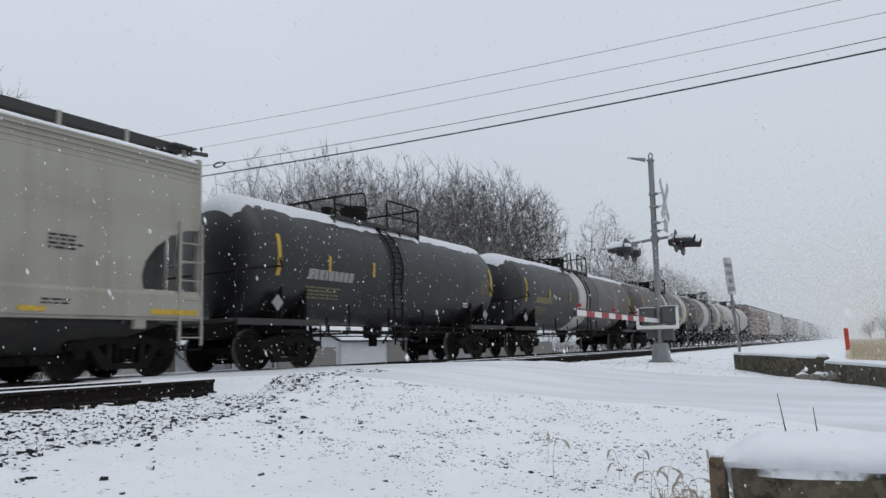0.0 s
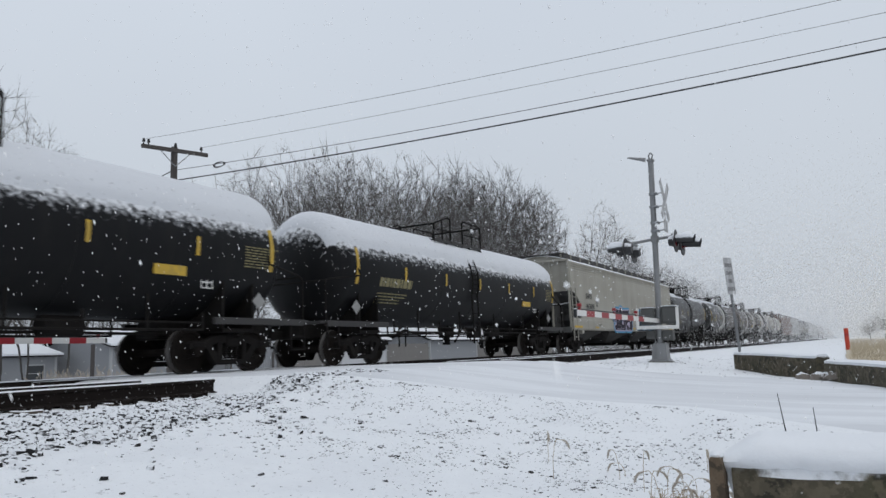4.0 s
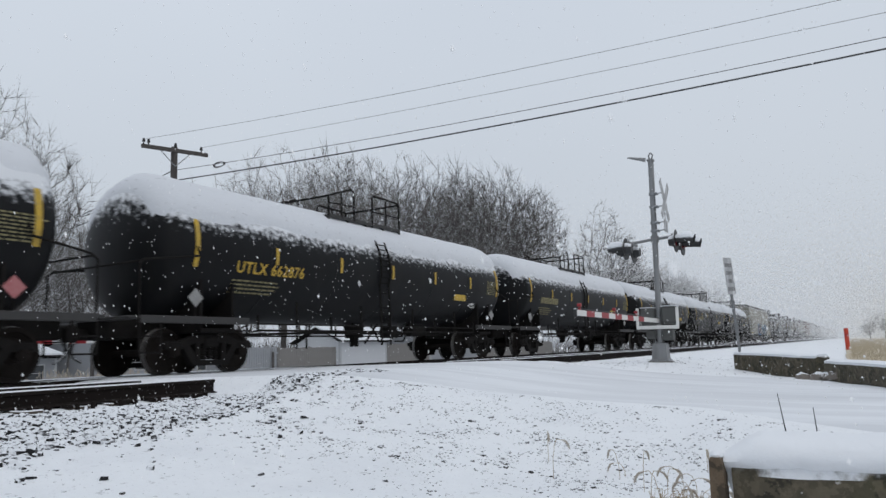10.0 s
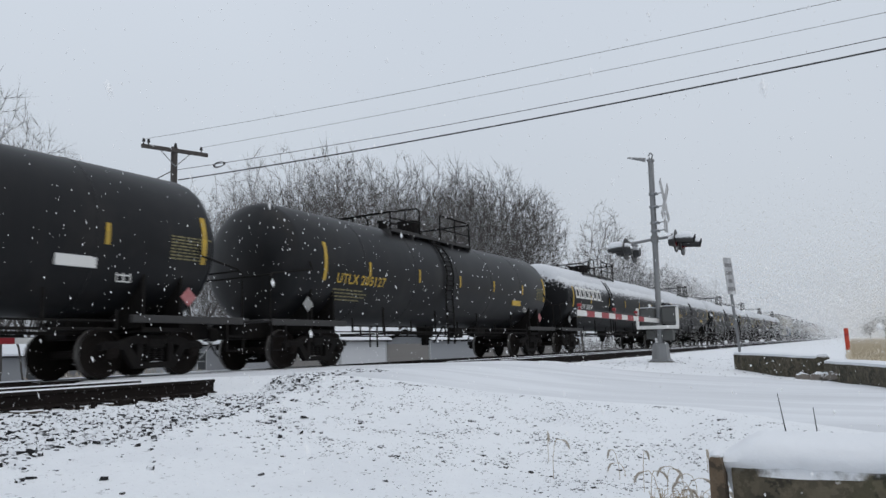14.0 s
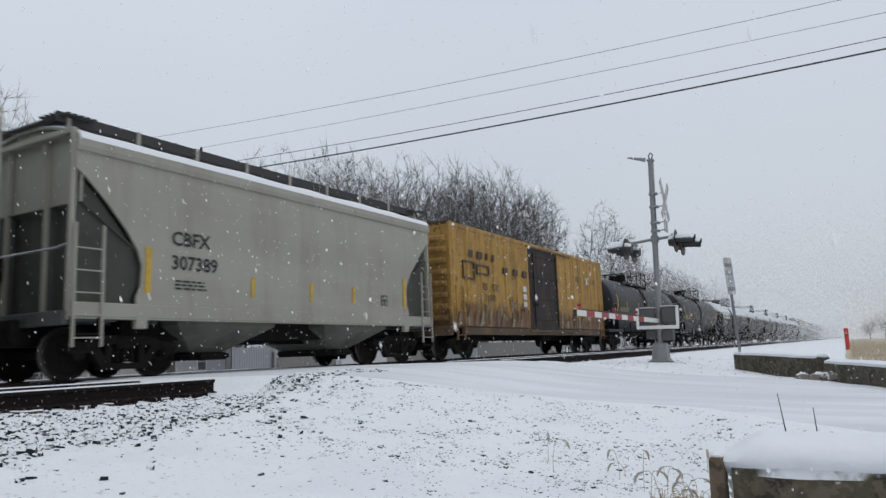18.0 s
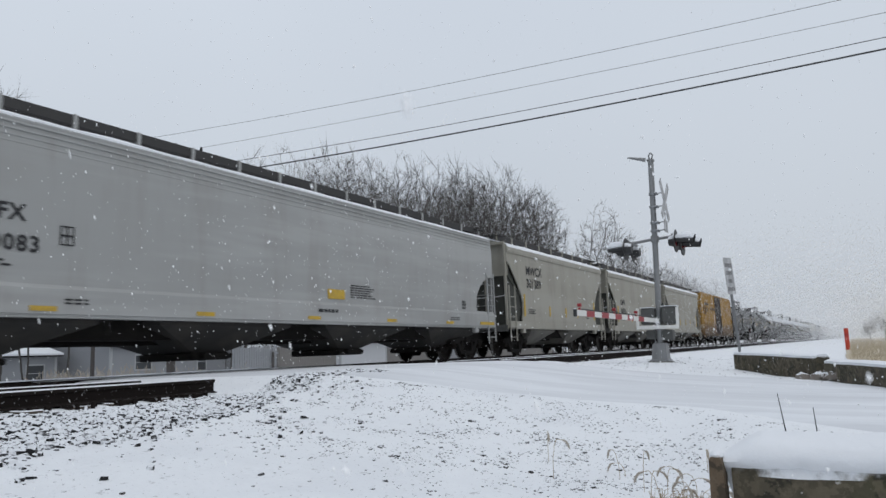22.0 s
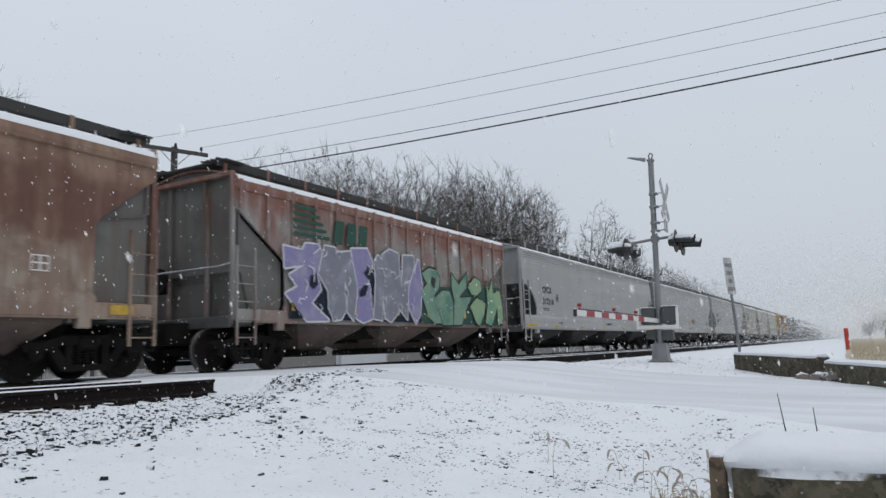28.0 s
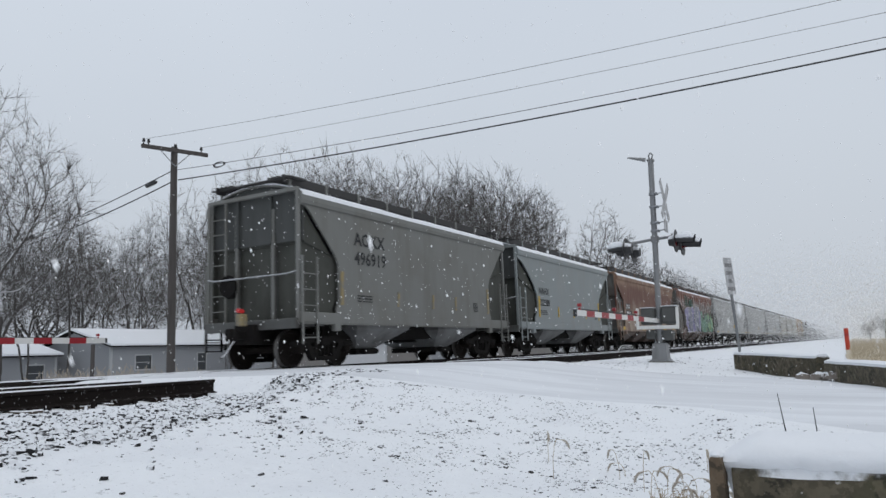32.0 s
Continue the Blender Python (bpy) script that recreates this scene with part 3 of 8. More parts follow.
def build_trees():
    full = [tree_mesh(11, 0.22, 0.31, 1350), tree_mesh(23, 0.18, 0.30, 1250, 6, forks=2), tree_mesh(37, 0.24, 0.34, 1400, 5), tree_mesh(41, 0.2, 0.27, 1100, 4), tree_mesh(59, 0.16, 0.33, 1400, 7, forks=3)]
    slim = [tree_mesh(73, 0.26, 0.18, 640, 5, 0.13), tree_mesh(79, 0.20, 0.22, 720, 5, 0.13, 2), tree_mesh(83, 0.32, 0.2, 640, 4, 0.13)]
    lone = [tree_mesh(97, 0.2, 0.21, 1300, 6, 0.16, 1, 1.4)]
    far = [tree_mesh(101, 0.14, 0.35, 760, 6, 0.2, 1, 2.2), tree_mesh(103, 0.16, 0.33, 700, 5, 0.2, 2, 2.2)]
    rnd = random.Random(77)
    spots = []

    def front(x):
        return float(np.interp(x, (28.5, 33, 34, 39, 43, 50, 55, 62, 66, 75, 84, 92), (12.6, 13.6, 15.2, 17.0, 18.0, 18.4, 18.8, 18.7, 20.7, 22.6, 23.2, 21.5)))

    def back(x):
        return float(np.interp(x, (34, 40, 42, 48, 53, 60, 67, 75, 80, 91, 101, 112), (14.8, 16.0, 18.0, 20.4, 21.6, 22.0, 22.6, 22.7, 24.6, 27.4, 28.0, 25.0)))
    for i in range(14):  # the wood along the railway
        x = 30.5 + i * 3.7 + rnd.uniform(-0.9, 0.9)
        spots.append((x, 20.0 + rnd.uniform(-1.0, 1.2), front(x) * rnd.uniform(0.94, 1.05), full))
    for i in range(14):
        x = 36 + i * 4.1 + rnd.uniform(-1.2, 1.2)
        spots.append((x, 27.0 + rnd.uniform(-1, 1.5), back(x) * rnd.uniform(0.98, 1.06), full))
    spots.append((105.5, 20.0, 24.3, lone))  # a tree standing on its own
    for i in range(38):
        x = 114 + i * 2.7 + rnd.uniform(-2, 2)
        spots.append((x, 20 + rnd.uniform(0, 10), 19.0 * rnd.uniform(0.8, 1.08), far))
    for i in range(8):
        spots.append((224 + i * 15 + rnd.uniform(-3, 3), 24 + rnd.uniform(0, 12), rnd.uniform(11, 15), far))
    for i in range(22):  # the wood behind the houses
        x = 25 + i * 1.25 + rnd.uniform(-0.8, 0.8)
        spots.append((x, 38 + rnd.uniform(-2, 9), 12.6 + 0.1 * (x - 25) + rnd.uniform(-2.2, 1.4), slim))
    for i in range(16):
        x = 31 + i * 2.6 + rnd.uniform(-1, 1)
        spots.append((x, 52 + rnd.uniform(0, 12), 16.5 + rnd.uniform(-2.0, 1.5), slim + far))
    for x, y, k, of in ((19.2, 20.4, 11.0, slim[1:2]), (21.0, 20.2, 9.4, slim[:1]), (16.2, 18.2, 14.2, full[1:2]), (18.3, 21.0, 14.0, full[4:]), (27.5, 31.5, 12.0, slim[2:]), (33.5, 31.0, 12.6, slim[1:2])):
        spots.append((x, y, k, of))
    for i in range(16):  # far trees over the field
        spots.append((150 + rnd.uniform(0, 50), -14.5 - i * 1.3 + rnd.uniform(-1, 1), rnd.uniform(3.5, 5.5) + 0.45 * i, far))
    for i, (x, y, k, of) in enumerate(spots):
        w, t = of[rnd.randrange(len(of))]
        ob = thing("tree", "tall bare deciduous tree dusted with snow", "tree", "bare trees by the railway", (x, y, ground_z(x, y)))
        ob.rotation_euler = (0, 0, rnd.uniform(0, 6.28))
        ob.scale = (k, k, k)
        for name, me in (("trunk", w), ("crown", t)):
            o = new(name, me)
            o.parent = ob
    # low brush under the trees
    s = Shape()
    for k in range(8600):
        if k % 3:
            x, y = rnd.uniform(24, 62), rnd.uniform(34, 44)
        else:
            x, y = rnd.uniform(32, 150), rnd.uniform(18, 22)
        b = Vector((x, y, ground_z(x, y) - 0.05))
        h = rnd.uniform(1.0, 4.6) * (0.45 + 0.55 * abs(noise.noise((x * 0.25, y * 0.3, 0))) * 2)
        m = b + Vector((rnd.uniform(-0.3, 0.3), rnd.uniform(-0.3, 0.3), h * 0.55))
        e = m + Vector((rnd.uniform(-0.5, 0.5), rnd.uniform(-0.5, 0.5), h * 0.45))
        s.cyl(b, m, 0.018, 0.014, 3, caps=False)
        s.cyl(m, e, 0.014, 0.006, 3, caps=False)
        f = m + Vector((rnd.uniform(-0.7, 0.7), rnd.uniform(-0.7, 0.7), h * 0.35))
        s.cyl(m, f, 0.011, 0.005, 3, caps=False)
    tagged(new("brush", s.mesh("brush", M_twig)), "grey leafless brush under the trees", "brush", kind="stuff")


build_trees()
# ---- the train ----
def travel(t):
    """How far the train has rolled after t seconds: a steady pace that rises a little."""
    return 10.28 * t + 0.00825 * t * t


CARS, WHEELS, START = [], [], {}
KEPT = {}


def car(name, label, category, x0, x1):
    """A freight car between two couplings, given by their places at the start."""
    ob = thing(name, label, category, "freight train", ((x0 + x1) / 2, 0, 0))
    START[ob.name] = (x0 + x1) / 2
    CARS.append(ob)
    return ob


def kept(key, build, mats, smooth=None):
    """Alike pieces share one mesh."""
    if key not in KEPT:
        KEPT[key] = build().mesh(key, mats, smooth)
    return KEPT[key]


def piece(name, me, parent, at=(0, 0, 0), turn=0.0, label=""):
    o = new(name, me)
    o.parent, o.location, o.rotation_euler = parent, at, (0, 0, turn)
    return tagged(o, label)


WHEEL_R = 0.457


def wheelset_shape():
    s = Shape()
    n = 18
    for side in (-1, 1):
        prof = ((0.70, 0.06), (0.70, 0.16), (0.735, 0.30), (0.715, 0.385), (0.70, 0.40), (0.70, 0.47), (0.715, 0.484), (0.73, 0.475), (0.745, WHEEL_R + 0.002), (0.83, WHEEL_R - 0.004), (0.835, 0.385), (0.80, 0.375), (0.765, 0.29), (0.80, 0.16), (0.86, 0.13), (0.86, 0.06))
        rings = [[(r * math.cos(2 * math.pi * i / n), side * y, r * math.sin(2 * math.pi * i / n)) for i in range(n)] for y, r in prof]
        s.slot = 0
        s.loft(rings[:8], caps=False)
        s.slot = 1
        s.loft(rings[7:10], caps=False)
        s.slot = 0
        s.loft(rings[9:], caps=False)
        s.cyl((0, side * 0.86, 0), (0, side * 1.06, 0), 0.075, n=12)
        s.cyl((0, side * 1.0, 0), (0, side * 1.16, 0), 0.115, n=16)
        s.cyl((0, side * 1.16, 0), (0, side * 1.185, 0), 0.09, n=12)
        for k in range(3):
            a = 2 * math.pi * k / 3
            s.cyl((0.055 * math.cos(a), side * 1.18, 0.055 * math.sin(a)), (0.055 * math.cos(a), side * 1.21, 0.055 * math.sin(a)), 0.018, n=6)
    s.slot = 0
    s.cyl((0, -0.72, 0), (0, 0.72, 0), 0.08, n=10)
    return s


def sideframe_shape():
    """A cast truck side: an arched top chord, sloping lower chord and two columns round the springs."""
    s = Shape()
    top = [(-1.12, 0.60), (-1.02, 0.66), (-0.75, 0.66), (-0.45, 0.76), (0.45, 0.76), (0.75, 0.66), (1.02, 0.66), (1.12, 0.60)]
    low = [(1.12, 0.50), (0.72, 0.50), (0.42, 0.61), (-0.42, 0.61), (-0.72, 0.50), (-1.12, 0.50)]
    s.prism(top + low, 1, -0.08, 0.08)
    s.prism([(-0.70, 0.52), (-0.55, 0.57), (-0.33, 0.27), (0.33, 0.27), (0.55, 0.57), (0.70, 0.52), (0.44, 0.16), (-0.44, 0.16)], 1, -0.08, 0.08)
    for x in (-0.34, 0.34):
        s.box(x - 0.06, x + 0.06, -0.09, 0.09, 0.24, 0.64, 0.015)
    for x in (-0.89, 0.89):
        s.box(x - 0.15, x + 0.15, -0.1, 0.1, 0.52, 0.64, 0.02)
    return s


def spring_shape():
    rings = []
    for k in range(13):
        r, z = (0.07 if k % 2 else 0.048), 0.285 + 0.0225 * k
        rings.append([(r * math.cos(0.785 * i), r * math.sin(0.785 * i), z) for i in range(8)])
    return Shape().loft(rings)


def truck(parent, x, near):
    """A two-axle truck: frames, springs, bolster, brake beam and two wheelsets that turn."""
    t = new("truck")
    t.parent, t.location = parent, (x, 0, 0)
    sf = kept("sideframe", sideframe_shape, M_iron)
    sp = kept("spring", spring_shape, M_iron)
    for y in (-1.08, 1.08):
        piece("sideframe", sf, t, (0, y, 0))
        for sx in (-0.155, 0.0, 0.155):
            piece("spring", sp, t, (sx, y, 0))
    bo = kept("bolster", lambda: Shape().box(-0.2, 0.2, -1.2, 1.2, 0.52, 0.74, 0.04).cyl((0, 0, 0.74), (0, 0, 0.84), 0.2, n=14), M_iron)
    piece("bolster", bo, t)
    bb = kept("brake_beam", lambda: Shape().box(-0.44, -0.38, -0.8, 0.8, 0.36, 0.44, 0.01).box(0.38, 0.44, -0.8, 0.8, 0.36, 0.44, 0.01), M_iron)
    piece("brake_beam", bb, t)
    ws = kept("wheelset", wheelset_shape, [M_wheel, M_tread], 35)
    for dx in (-0.89, 0.89):
        w = piece("wheelset", ws, t, (dx, 0, WHEEL_R))
        if near:
            WHEELS.append((w, parent, x + dx))
    return t


def coupler(parent, x, d):
    c = kept("coupler", lambda: Shape().box(-0.55, 0.12, -0.08, 0.08, 0.72, 0.92, 0.02).box(0.05, 0.30, -0.16, 0.03, 0.68, 0.97, 0.03).box(0.12, 0.26, 0.03, 0.16, 0.70, 0.95, 0.03), M_iron)
    piece("coupler", c, parent, (x - d * 0.2, 0, 0), 0 if d > 0 else math.pi)
    h = kept("air_hose", lambda: Shape().tube([(-0.1, -0.28, 0.72), (0.05, -0.28, 0.55), (0.2, -0.26, 0.38), (0.36, -0.24, 0.3)], 0.022, 7), M_dark)
    piece("air_hose", h, parent, (x - d * 0.25, 0, 0), 0 if d > 0 else math.pi)


def ladder(parent, name, x, y, z0, z1, w, mat, depth=0.07, along=True):
    """Two stiles and rungs, standing off a wall; along x or along y."""
    s = Shape()

    def at(u, o, z):
        return (x + u, y + o, z) if along else (x + o, y + u, z)
    for u in (-w / 2, w / 2):
        a, b = at(u - 0.022, -0.022, z0), at(u + 0.022, 0.022, z1)
        s.box(min(a[0], b[0]), max(a[0], b[0]), min(a[1], b[1]), max(a[1], b[1]), z0, z1)
    n = max(2, int((z1 - z0) / 0.39))
    for i in range(n):
        z = z0 + 0.15 + i * (z1 - z0 - 0.2) / n
        s.tube([at(-w / 2, -0.01, z), at(w / 2, -0.01, z)], 0.014, 6)
    return part(name, s, mat, parent)


def writing(parent, text, x, z, size, mat, y, bold=0.0, spacing=1.0, name="lettering"):
    """Lettering on the near side of a flat wall (y a number) or round a tank (y a function of z)."""
    pts, faces = letters(text, size, bold, spacing)
    s = Shape()
    s.add([(x + p[0], (y(z + p[1]) if callable(y) else y), z + p[1]) for p in pts], faces)
    return part(name, s, mat, parent)


def bars(parent, rows, mat, y, name="stencil"):
    """Unreadable small writing: bars of (x0, x1, z, height)."""
    s = Shape()
    for x0, x1, z, h in rows:
        yy = y if not callable(y) else None
        a = [(x0, z), (x1, z), (x1, z + h), (x0, z + h)]
        s.add([(u, yy if yy is not None else y(v), v) for u, v in a], [(0, 1, 2, 3)])
    return part(name, s, mat, parent, kind="stuff")


def small_print(parent, x, z, w, n, mat, y, seed=1, h=0.035, gap=0.07, name="stencil"):
    rnd = random.Random(seed)
    rows = []
    for i in range(n):
        u = x
        end = x + w * rnd.uniform(0.75, 1.0)
        while u < end:
            d = rnd.uniform(0.06, 0.2)
            rows.append((u, min(u + d, end), z - i * gap, h))
            u += d + 0.035
    return bars(parent, rows, mat, y, name)


def frame_plate(parent, x, z, w, h, mat, y, name="placard"):
    s = Shape()
    yy = y if not callable(y) else y(z + h / 2) - 0.01
    for a, b, c, d in ((x, x + w, z, z + 0.02), (x, x + w, z + h - 0.02, z + h), (x, x + 0.02, z, z + h), (x + w - 0.02, x + w, z, z + h), (x + w * 0.45, x + w * 0.55, z, z + h), (x, x + w, z + h * 0.45, z + h * 0.55)):
        s.box(a, b, yy - 0.006, yy, c, d)
    return part(name, s, mat, parent)


# ---- covered hoppers ----
def hopper(name, label, x0, x1, mat, mat_end, cut, eave=4.15, side_low=1.28, bays=4, ridges=False, ribs=False, sill_to_end=True, near=True, roof_snow=True, tall_ladder=False, walk_mat=None, gap=0.62, end_low=None):
    """A covered hopper. cut: the outline of the open end, (inward from the end, height) from the top down."""
    c = car(name, label, "hopper car", x0, x1)
    half = (x1 - x0) / 2
    hb = half - gap
    Y = 1.56
    zs = [p[1] for p in cut]

    def inset(z):
        return float(np.interp(z, zs[::-1], [p[0] for p in cut][::-1]))
    rows = sorted(set([side_low, side_low + 0.25, eave - 0.5, eave - 0.25, eave] + [z for z in zs if side_low < z < eave] + list(np.linspace(side_low, eave, 10))))
    for sgn in (-1, 1):
        s = Shape()
        rings = []
        for z in rows:
            e = hb - inset(z)
            yo = Y - (0.05 * ease(eave - 0.5, eave, z) if not ribs else 0.0)
            outer = [(-e + 2 * e * i / 12, sgn * yo, z) for i in range(13)]
            inner = [(p[0], sgn * (yo - 0.05), z) for p in outer[::-1]]
            rings.append(outer + inner)
        s.loft(rings)
        sheet = part("side_sheet", s, mat, c)
        if ridges:
            for k in range(4):
                z = eave - 0.10 - 0.105 * k
                part("side_ridge", Shape().box(-hb + 0.03, hb - 0.03, sgn * (Y - 0.03) - 0.03, sgn * (Y - 0.03) + 0.03, z, z + 0.035, 0.01), mat, sheet)
        else:
            lip = [(sgn * (Y - 0.05), eave - 0.32), (sgn * (Y + 0.03), eave - 0.28), (sgn * (Y + 0.05), eave - 0.2), (sgn * (Y + 0.035), eave - 0.08), (sgn * (Y - 0.01), eave + 0.01), (sgn * (Y - 0.09), eave + 0.04), (sgn * (Y - 0.09), eave - 0.2)]
            part("top_chord", Shape().prism(lip, 0, -hb, hb), mat, sheet, "rounded top chord")
            part("top_chord_snow", Shape().prism([(sgn * (Y + 0.04), eave - 0.08), (sgn * (Y + 0.03), eave - 0.045), (sgn * (Y - 0.02), eave + 0.04), (sgn * (Y - 0.1), eave + 0.075), (sgn * (Y - 0.1), eave + 0.03)], 0, -hb + 0.05, hb - 0.05), M_snow, sheet, "thin snow on the rounded edge")
        if ribs:
            n = 17
            for i in range(n):
                x = -hb + 0.12 + (2 * hb - 0.24) * i / (n - 1)
                lo = side_low
                for z in np.linspace(side_low, eave, 20):
                    if hb - inset(z) < abs(x) + 0.05:
                        lo = z
                me = kept("side_post%.2f" % lo, lambda lo=lo: Shape().box(-0.045, 0.045, -0.035, 0.035, lo, eave - 0.05, 0.01), mat)
                piece("side_post", me, c, (x, sgn * (Y + 0.03), 0))
    # sills
    e = hb if sill_to_end else hb - cut[-1][0] + 0.4
    for sgn in (-1, 1):
        s = Shape().box(-e, e, sgn * (Y - 0.05) - 0.06, sgn * (Y - 0.05) + 0.06, side_low - 0.24, side_low + 0.02, 0.02)
        s.box(-e, e, sgn * (Y - 0.1) - 0.1, sgn * (Y - 0.1) + 0.1, side_low - 0.26, side_low - 0.22)
        part("side_sill", s, mat, c)
        if ridges:
            ledge = [(sgn * (Y - 0.02), side_low + 0.3), (sgn * (Y + 0.035), side_low + 0.2), (sgn * (Y + 0.04), side_low - 0.2), (sgn * (Y - 0.02), side_low - 0.22)]
            part("flared_ledge", Shape().prism(ledge, 0, -hb + 0.02, hb - 0.02), mat, c, "pale flared strip along the sill")
    part("center_sill", Shape().box(-half + 0.35, half - 0.35, -0.32, 0.32, 0.6, 1.06, 0.02), M_iron, c)
    # roof
    ys = [-(Y - 0.04) + (2 * Y - 0.08) * i / 14 for i in range(15)]

    def arch(y):
        return eave + 0.34 * (1 - (y / Y) ** 2)
    s = Shape()
    s.loft([[(x, y, arch(y)) for y in ys] + [(x, y, arch(y) - 0.04) for y in ys[::-1]] for x in (-hb + 0.04, hb - 0.04)])
    part("roof", s, mat, c, smooth=30)
    if roof_snow:
        s = Shape()
        rings = []
        n = 60
        for i in range(n + 1):
            x = -hb + 0.08 + (2 * hb - 0.16) * i / n
            top = []
            for y in ys:
                t = 0.035 + 0.03 * noise.noise((x * 1.1 + x0, y * 2.0, 3.0))
                k = 1.0 - max(0.0, abs(y) - Y + 0.16) * 4
                top.append((x, y, arch(y) + max(0.012, t * k + 0.01)))
            rings.append(top + [(x, y, arch(y) - 0.01) for y in ys[::-1]])
        s.loft(rings)
        part("roof_snow", s, M_snow, c, "snow lying on the roof", smooth=40)
    # hatch trough and running boards
    s = Shape().box(-hb + 0.7, hb - 0.7, -0.42, 0.42, eave + 0.26, eave + 0.52, 0.03)
    part("hatch_cover", s, walk_mat or M_end, c, "long grey hatch cover")
    wm = M_grate
    for sgn in (-1, 1):
        s = Shape()
        y0, y1 = sorted((sgn * 0.62, sgn * 1.12))
        for k in range(4):
            yy = y0 + 0.03 + (y1 - y0 - 0.06) * k / 3
            s.box(-hb - 0.12, hb + 0.12, yy - 0.03, yy + 0.03, eave + 0.40, eave + 0.435)
        s.box(-hb - 0.12, hb + 0.12, sgn * 1.12 - 0.012, sgn * 1.12 + 0.012, eave + 0.27, eave + 0.45)
        part("running_board", s, wm, c, "dark steel grating running board")
        n = int(2 * hb / 1.3)
        br = kept("bracket%.2f%s" % (eave, mat.name), lambda: Shape().box(-0.035, 0.035, -0.02, 0.02, arch(1.14) - 0.02, eave + 0.46), mat)
        for i in range(n + 1):
            piece("bracket", br, c, (-hb + 0.1 + (2 * hb - 0.2) * i / n, sgn * 1.14, 0))
    for d in (-1, 1):
        s = Shape()
        for k in range(5):
            xx = d * (hb + 0.02 - 0.12 * k)
            s.box(xx - 0.035, xx + 0.035, -1.35, 1.35, eave + 0.36, eave + 0.40)
        part("end_platform", s, wm, c, "steel grating end platform")
    # the ends: upper wall, slope sheet, frame, ladders
    zt = cut[0][1]
    for d in (-1, 1):
        xe = d * (hb - 0.16)
        s = Shape()
        zw = end_low or min(zt, eave - 0.3)
        s.loft([[(xe + ox, y, z) for y, z in [(-Y + 0.05, zw), (Y - 0.05, zw), (Y - 0.05, eave), (0.8, arch(0.8)), (0, arch(0)), (-0.8, arch(0.8)), (-Y + 0.05, eave)]] for ox in (0.0, d * 0.04)])
        for y in (-0.55, 0.55):
            s.box(xe - 0.05 + d * 0.07, xe + 0.05 + d * 0.07, y - 0.04, y + 0.04, zw, eave + 0.1)
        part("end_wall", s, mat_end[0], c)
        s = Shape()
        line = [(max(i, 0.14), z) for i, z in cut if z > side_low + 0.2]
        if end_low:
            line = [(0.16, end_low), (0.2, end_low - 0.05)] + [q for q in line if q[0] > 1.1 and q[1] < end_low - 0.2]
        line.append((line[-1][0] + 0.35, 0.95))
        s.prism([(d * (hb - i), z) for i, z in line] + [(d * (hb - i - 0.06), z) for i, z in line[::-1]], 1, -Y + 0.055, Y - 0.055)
        part("slope_sheet", s, mat_end[1], c, "dark slope sheet")
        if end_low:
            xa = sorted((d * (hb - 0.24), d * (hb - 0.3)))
            part("end_apron", Shape().box(xa[0], xa[1], -Y + 0.16, Y - 0.16, 1.1, end_low + 0.02), mat_end[1], c, "dark sheet under the end wall")
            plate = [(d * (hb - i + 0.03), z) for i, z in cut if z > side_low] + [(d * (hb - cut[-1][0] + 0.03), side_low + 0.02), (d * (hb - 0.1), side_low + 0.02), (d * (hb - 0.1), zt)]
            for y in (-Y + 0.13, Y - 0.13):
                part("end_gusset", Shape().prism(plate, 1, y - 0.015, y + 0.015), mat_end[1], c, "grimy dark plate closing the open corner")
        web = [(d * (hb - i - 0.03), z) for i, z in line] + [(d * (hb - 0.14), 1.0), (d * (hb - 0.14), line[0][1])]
        # dark webs close the view through the open end
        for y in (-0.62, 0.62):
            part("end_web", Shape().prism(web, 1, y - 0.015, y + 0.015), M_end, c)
        s = Shape()
        for y in (-1.47, -0.6, 0.6, 1.47):
            s.box(d * hb - 0.045 if abs(y) > 1 else d * (hb - 0.1) - 0.035, d * hb + 0.045 if abs(y) > 1 else d * (hb - 0.1) + 0.035, y - 0.045, y + 0.045, 1.0, eave + (0.08 if abs(y) > 1 else -0.3), 0.01)
        s.box(d * hb - 0.05, d * hb + 0.05, -1.5, 1.5, eave + 0.02, eave + 0.12, 0.015)
        part("end_frame", s, mat, c)
        s = Shape().box(min(d * (hb - 0.9), d * (hb + 0.12)), max(d * (hb - 0.9), d * (hb + 0.12)), -1.5, 1.5, 0.98, 1.1, 0.02)
        s.box(d * (hb + 0.06) - 0.06, d * (hb + 0.06) + 0.06, -1.5, 1.5, 0.92, 1.16, 0.015)
        part("end_sill", s, M_end, c)
        s = Shape().tube([(d * (hb + 0.05), -1.45, 2.25), (d * (hb + 0.1), -1.2, 2.2), (d * (hb + 0.1), 1.2, 2.2), (d * (hb + 0.05), 1.45, 2.25)], 0.02, 6)
        part("handrail", s, M_galv, c)
        for sgn in (-1, 1):
            top = 2.62 if tall_ladder else zt + 0.12
            ladder(c, "ladder", d * (hb - 0.27), sgn * (Y + 0.03), 0.55, top, 0.52, mat)
            s = Shape()
            for dx in (0.0, 0.5):
                s.box(d * (hb - dx) - 0.02, d * (hb - dx) + 0.02, sgn * Y - 0.02, sgn * Y + 0.02, 0.45, 1.05)
            for z in (0.46, 0.75):
                s.box(min(d * hb, d * (hb - 0.5)), max(d * hb, d * (hb - 0.5)), sgn * Y - 0.03, sgn * Y + 0.03, z, z + 0.03)
            part("stirrup_step", s, M_iron, c)
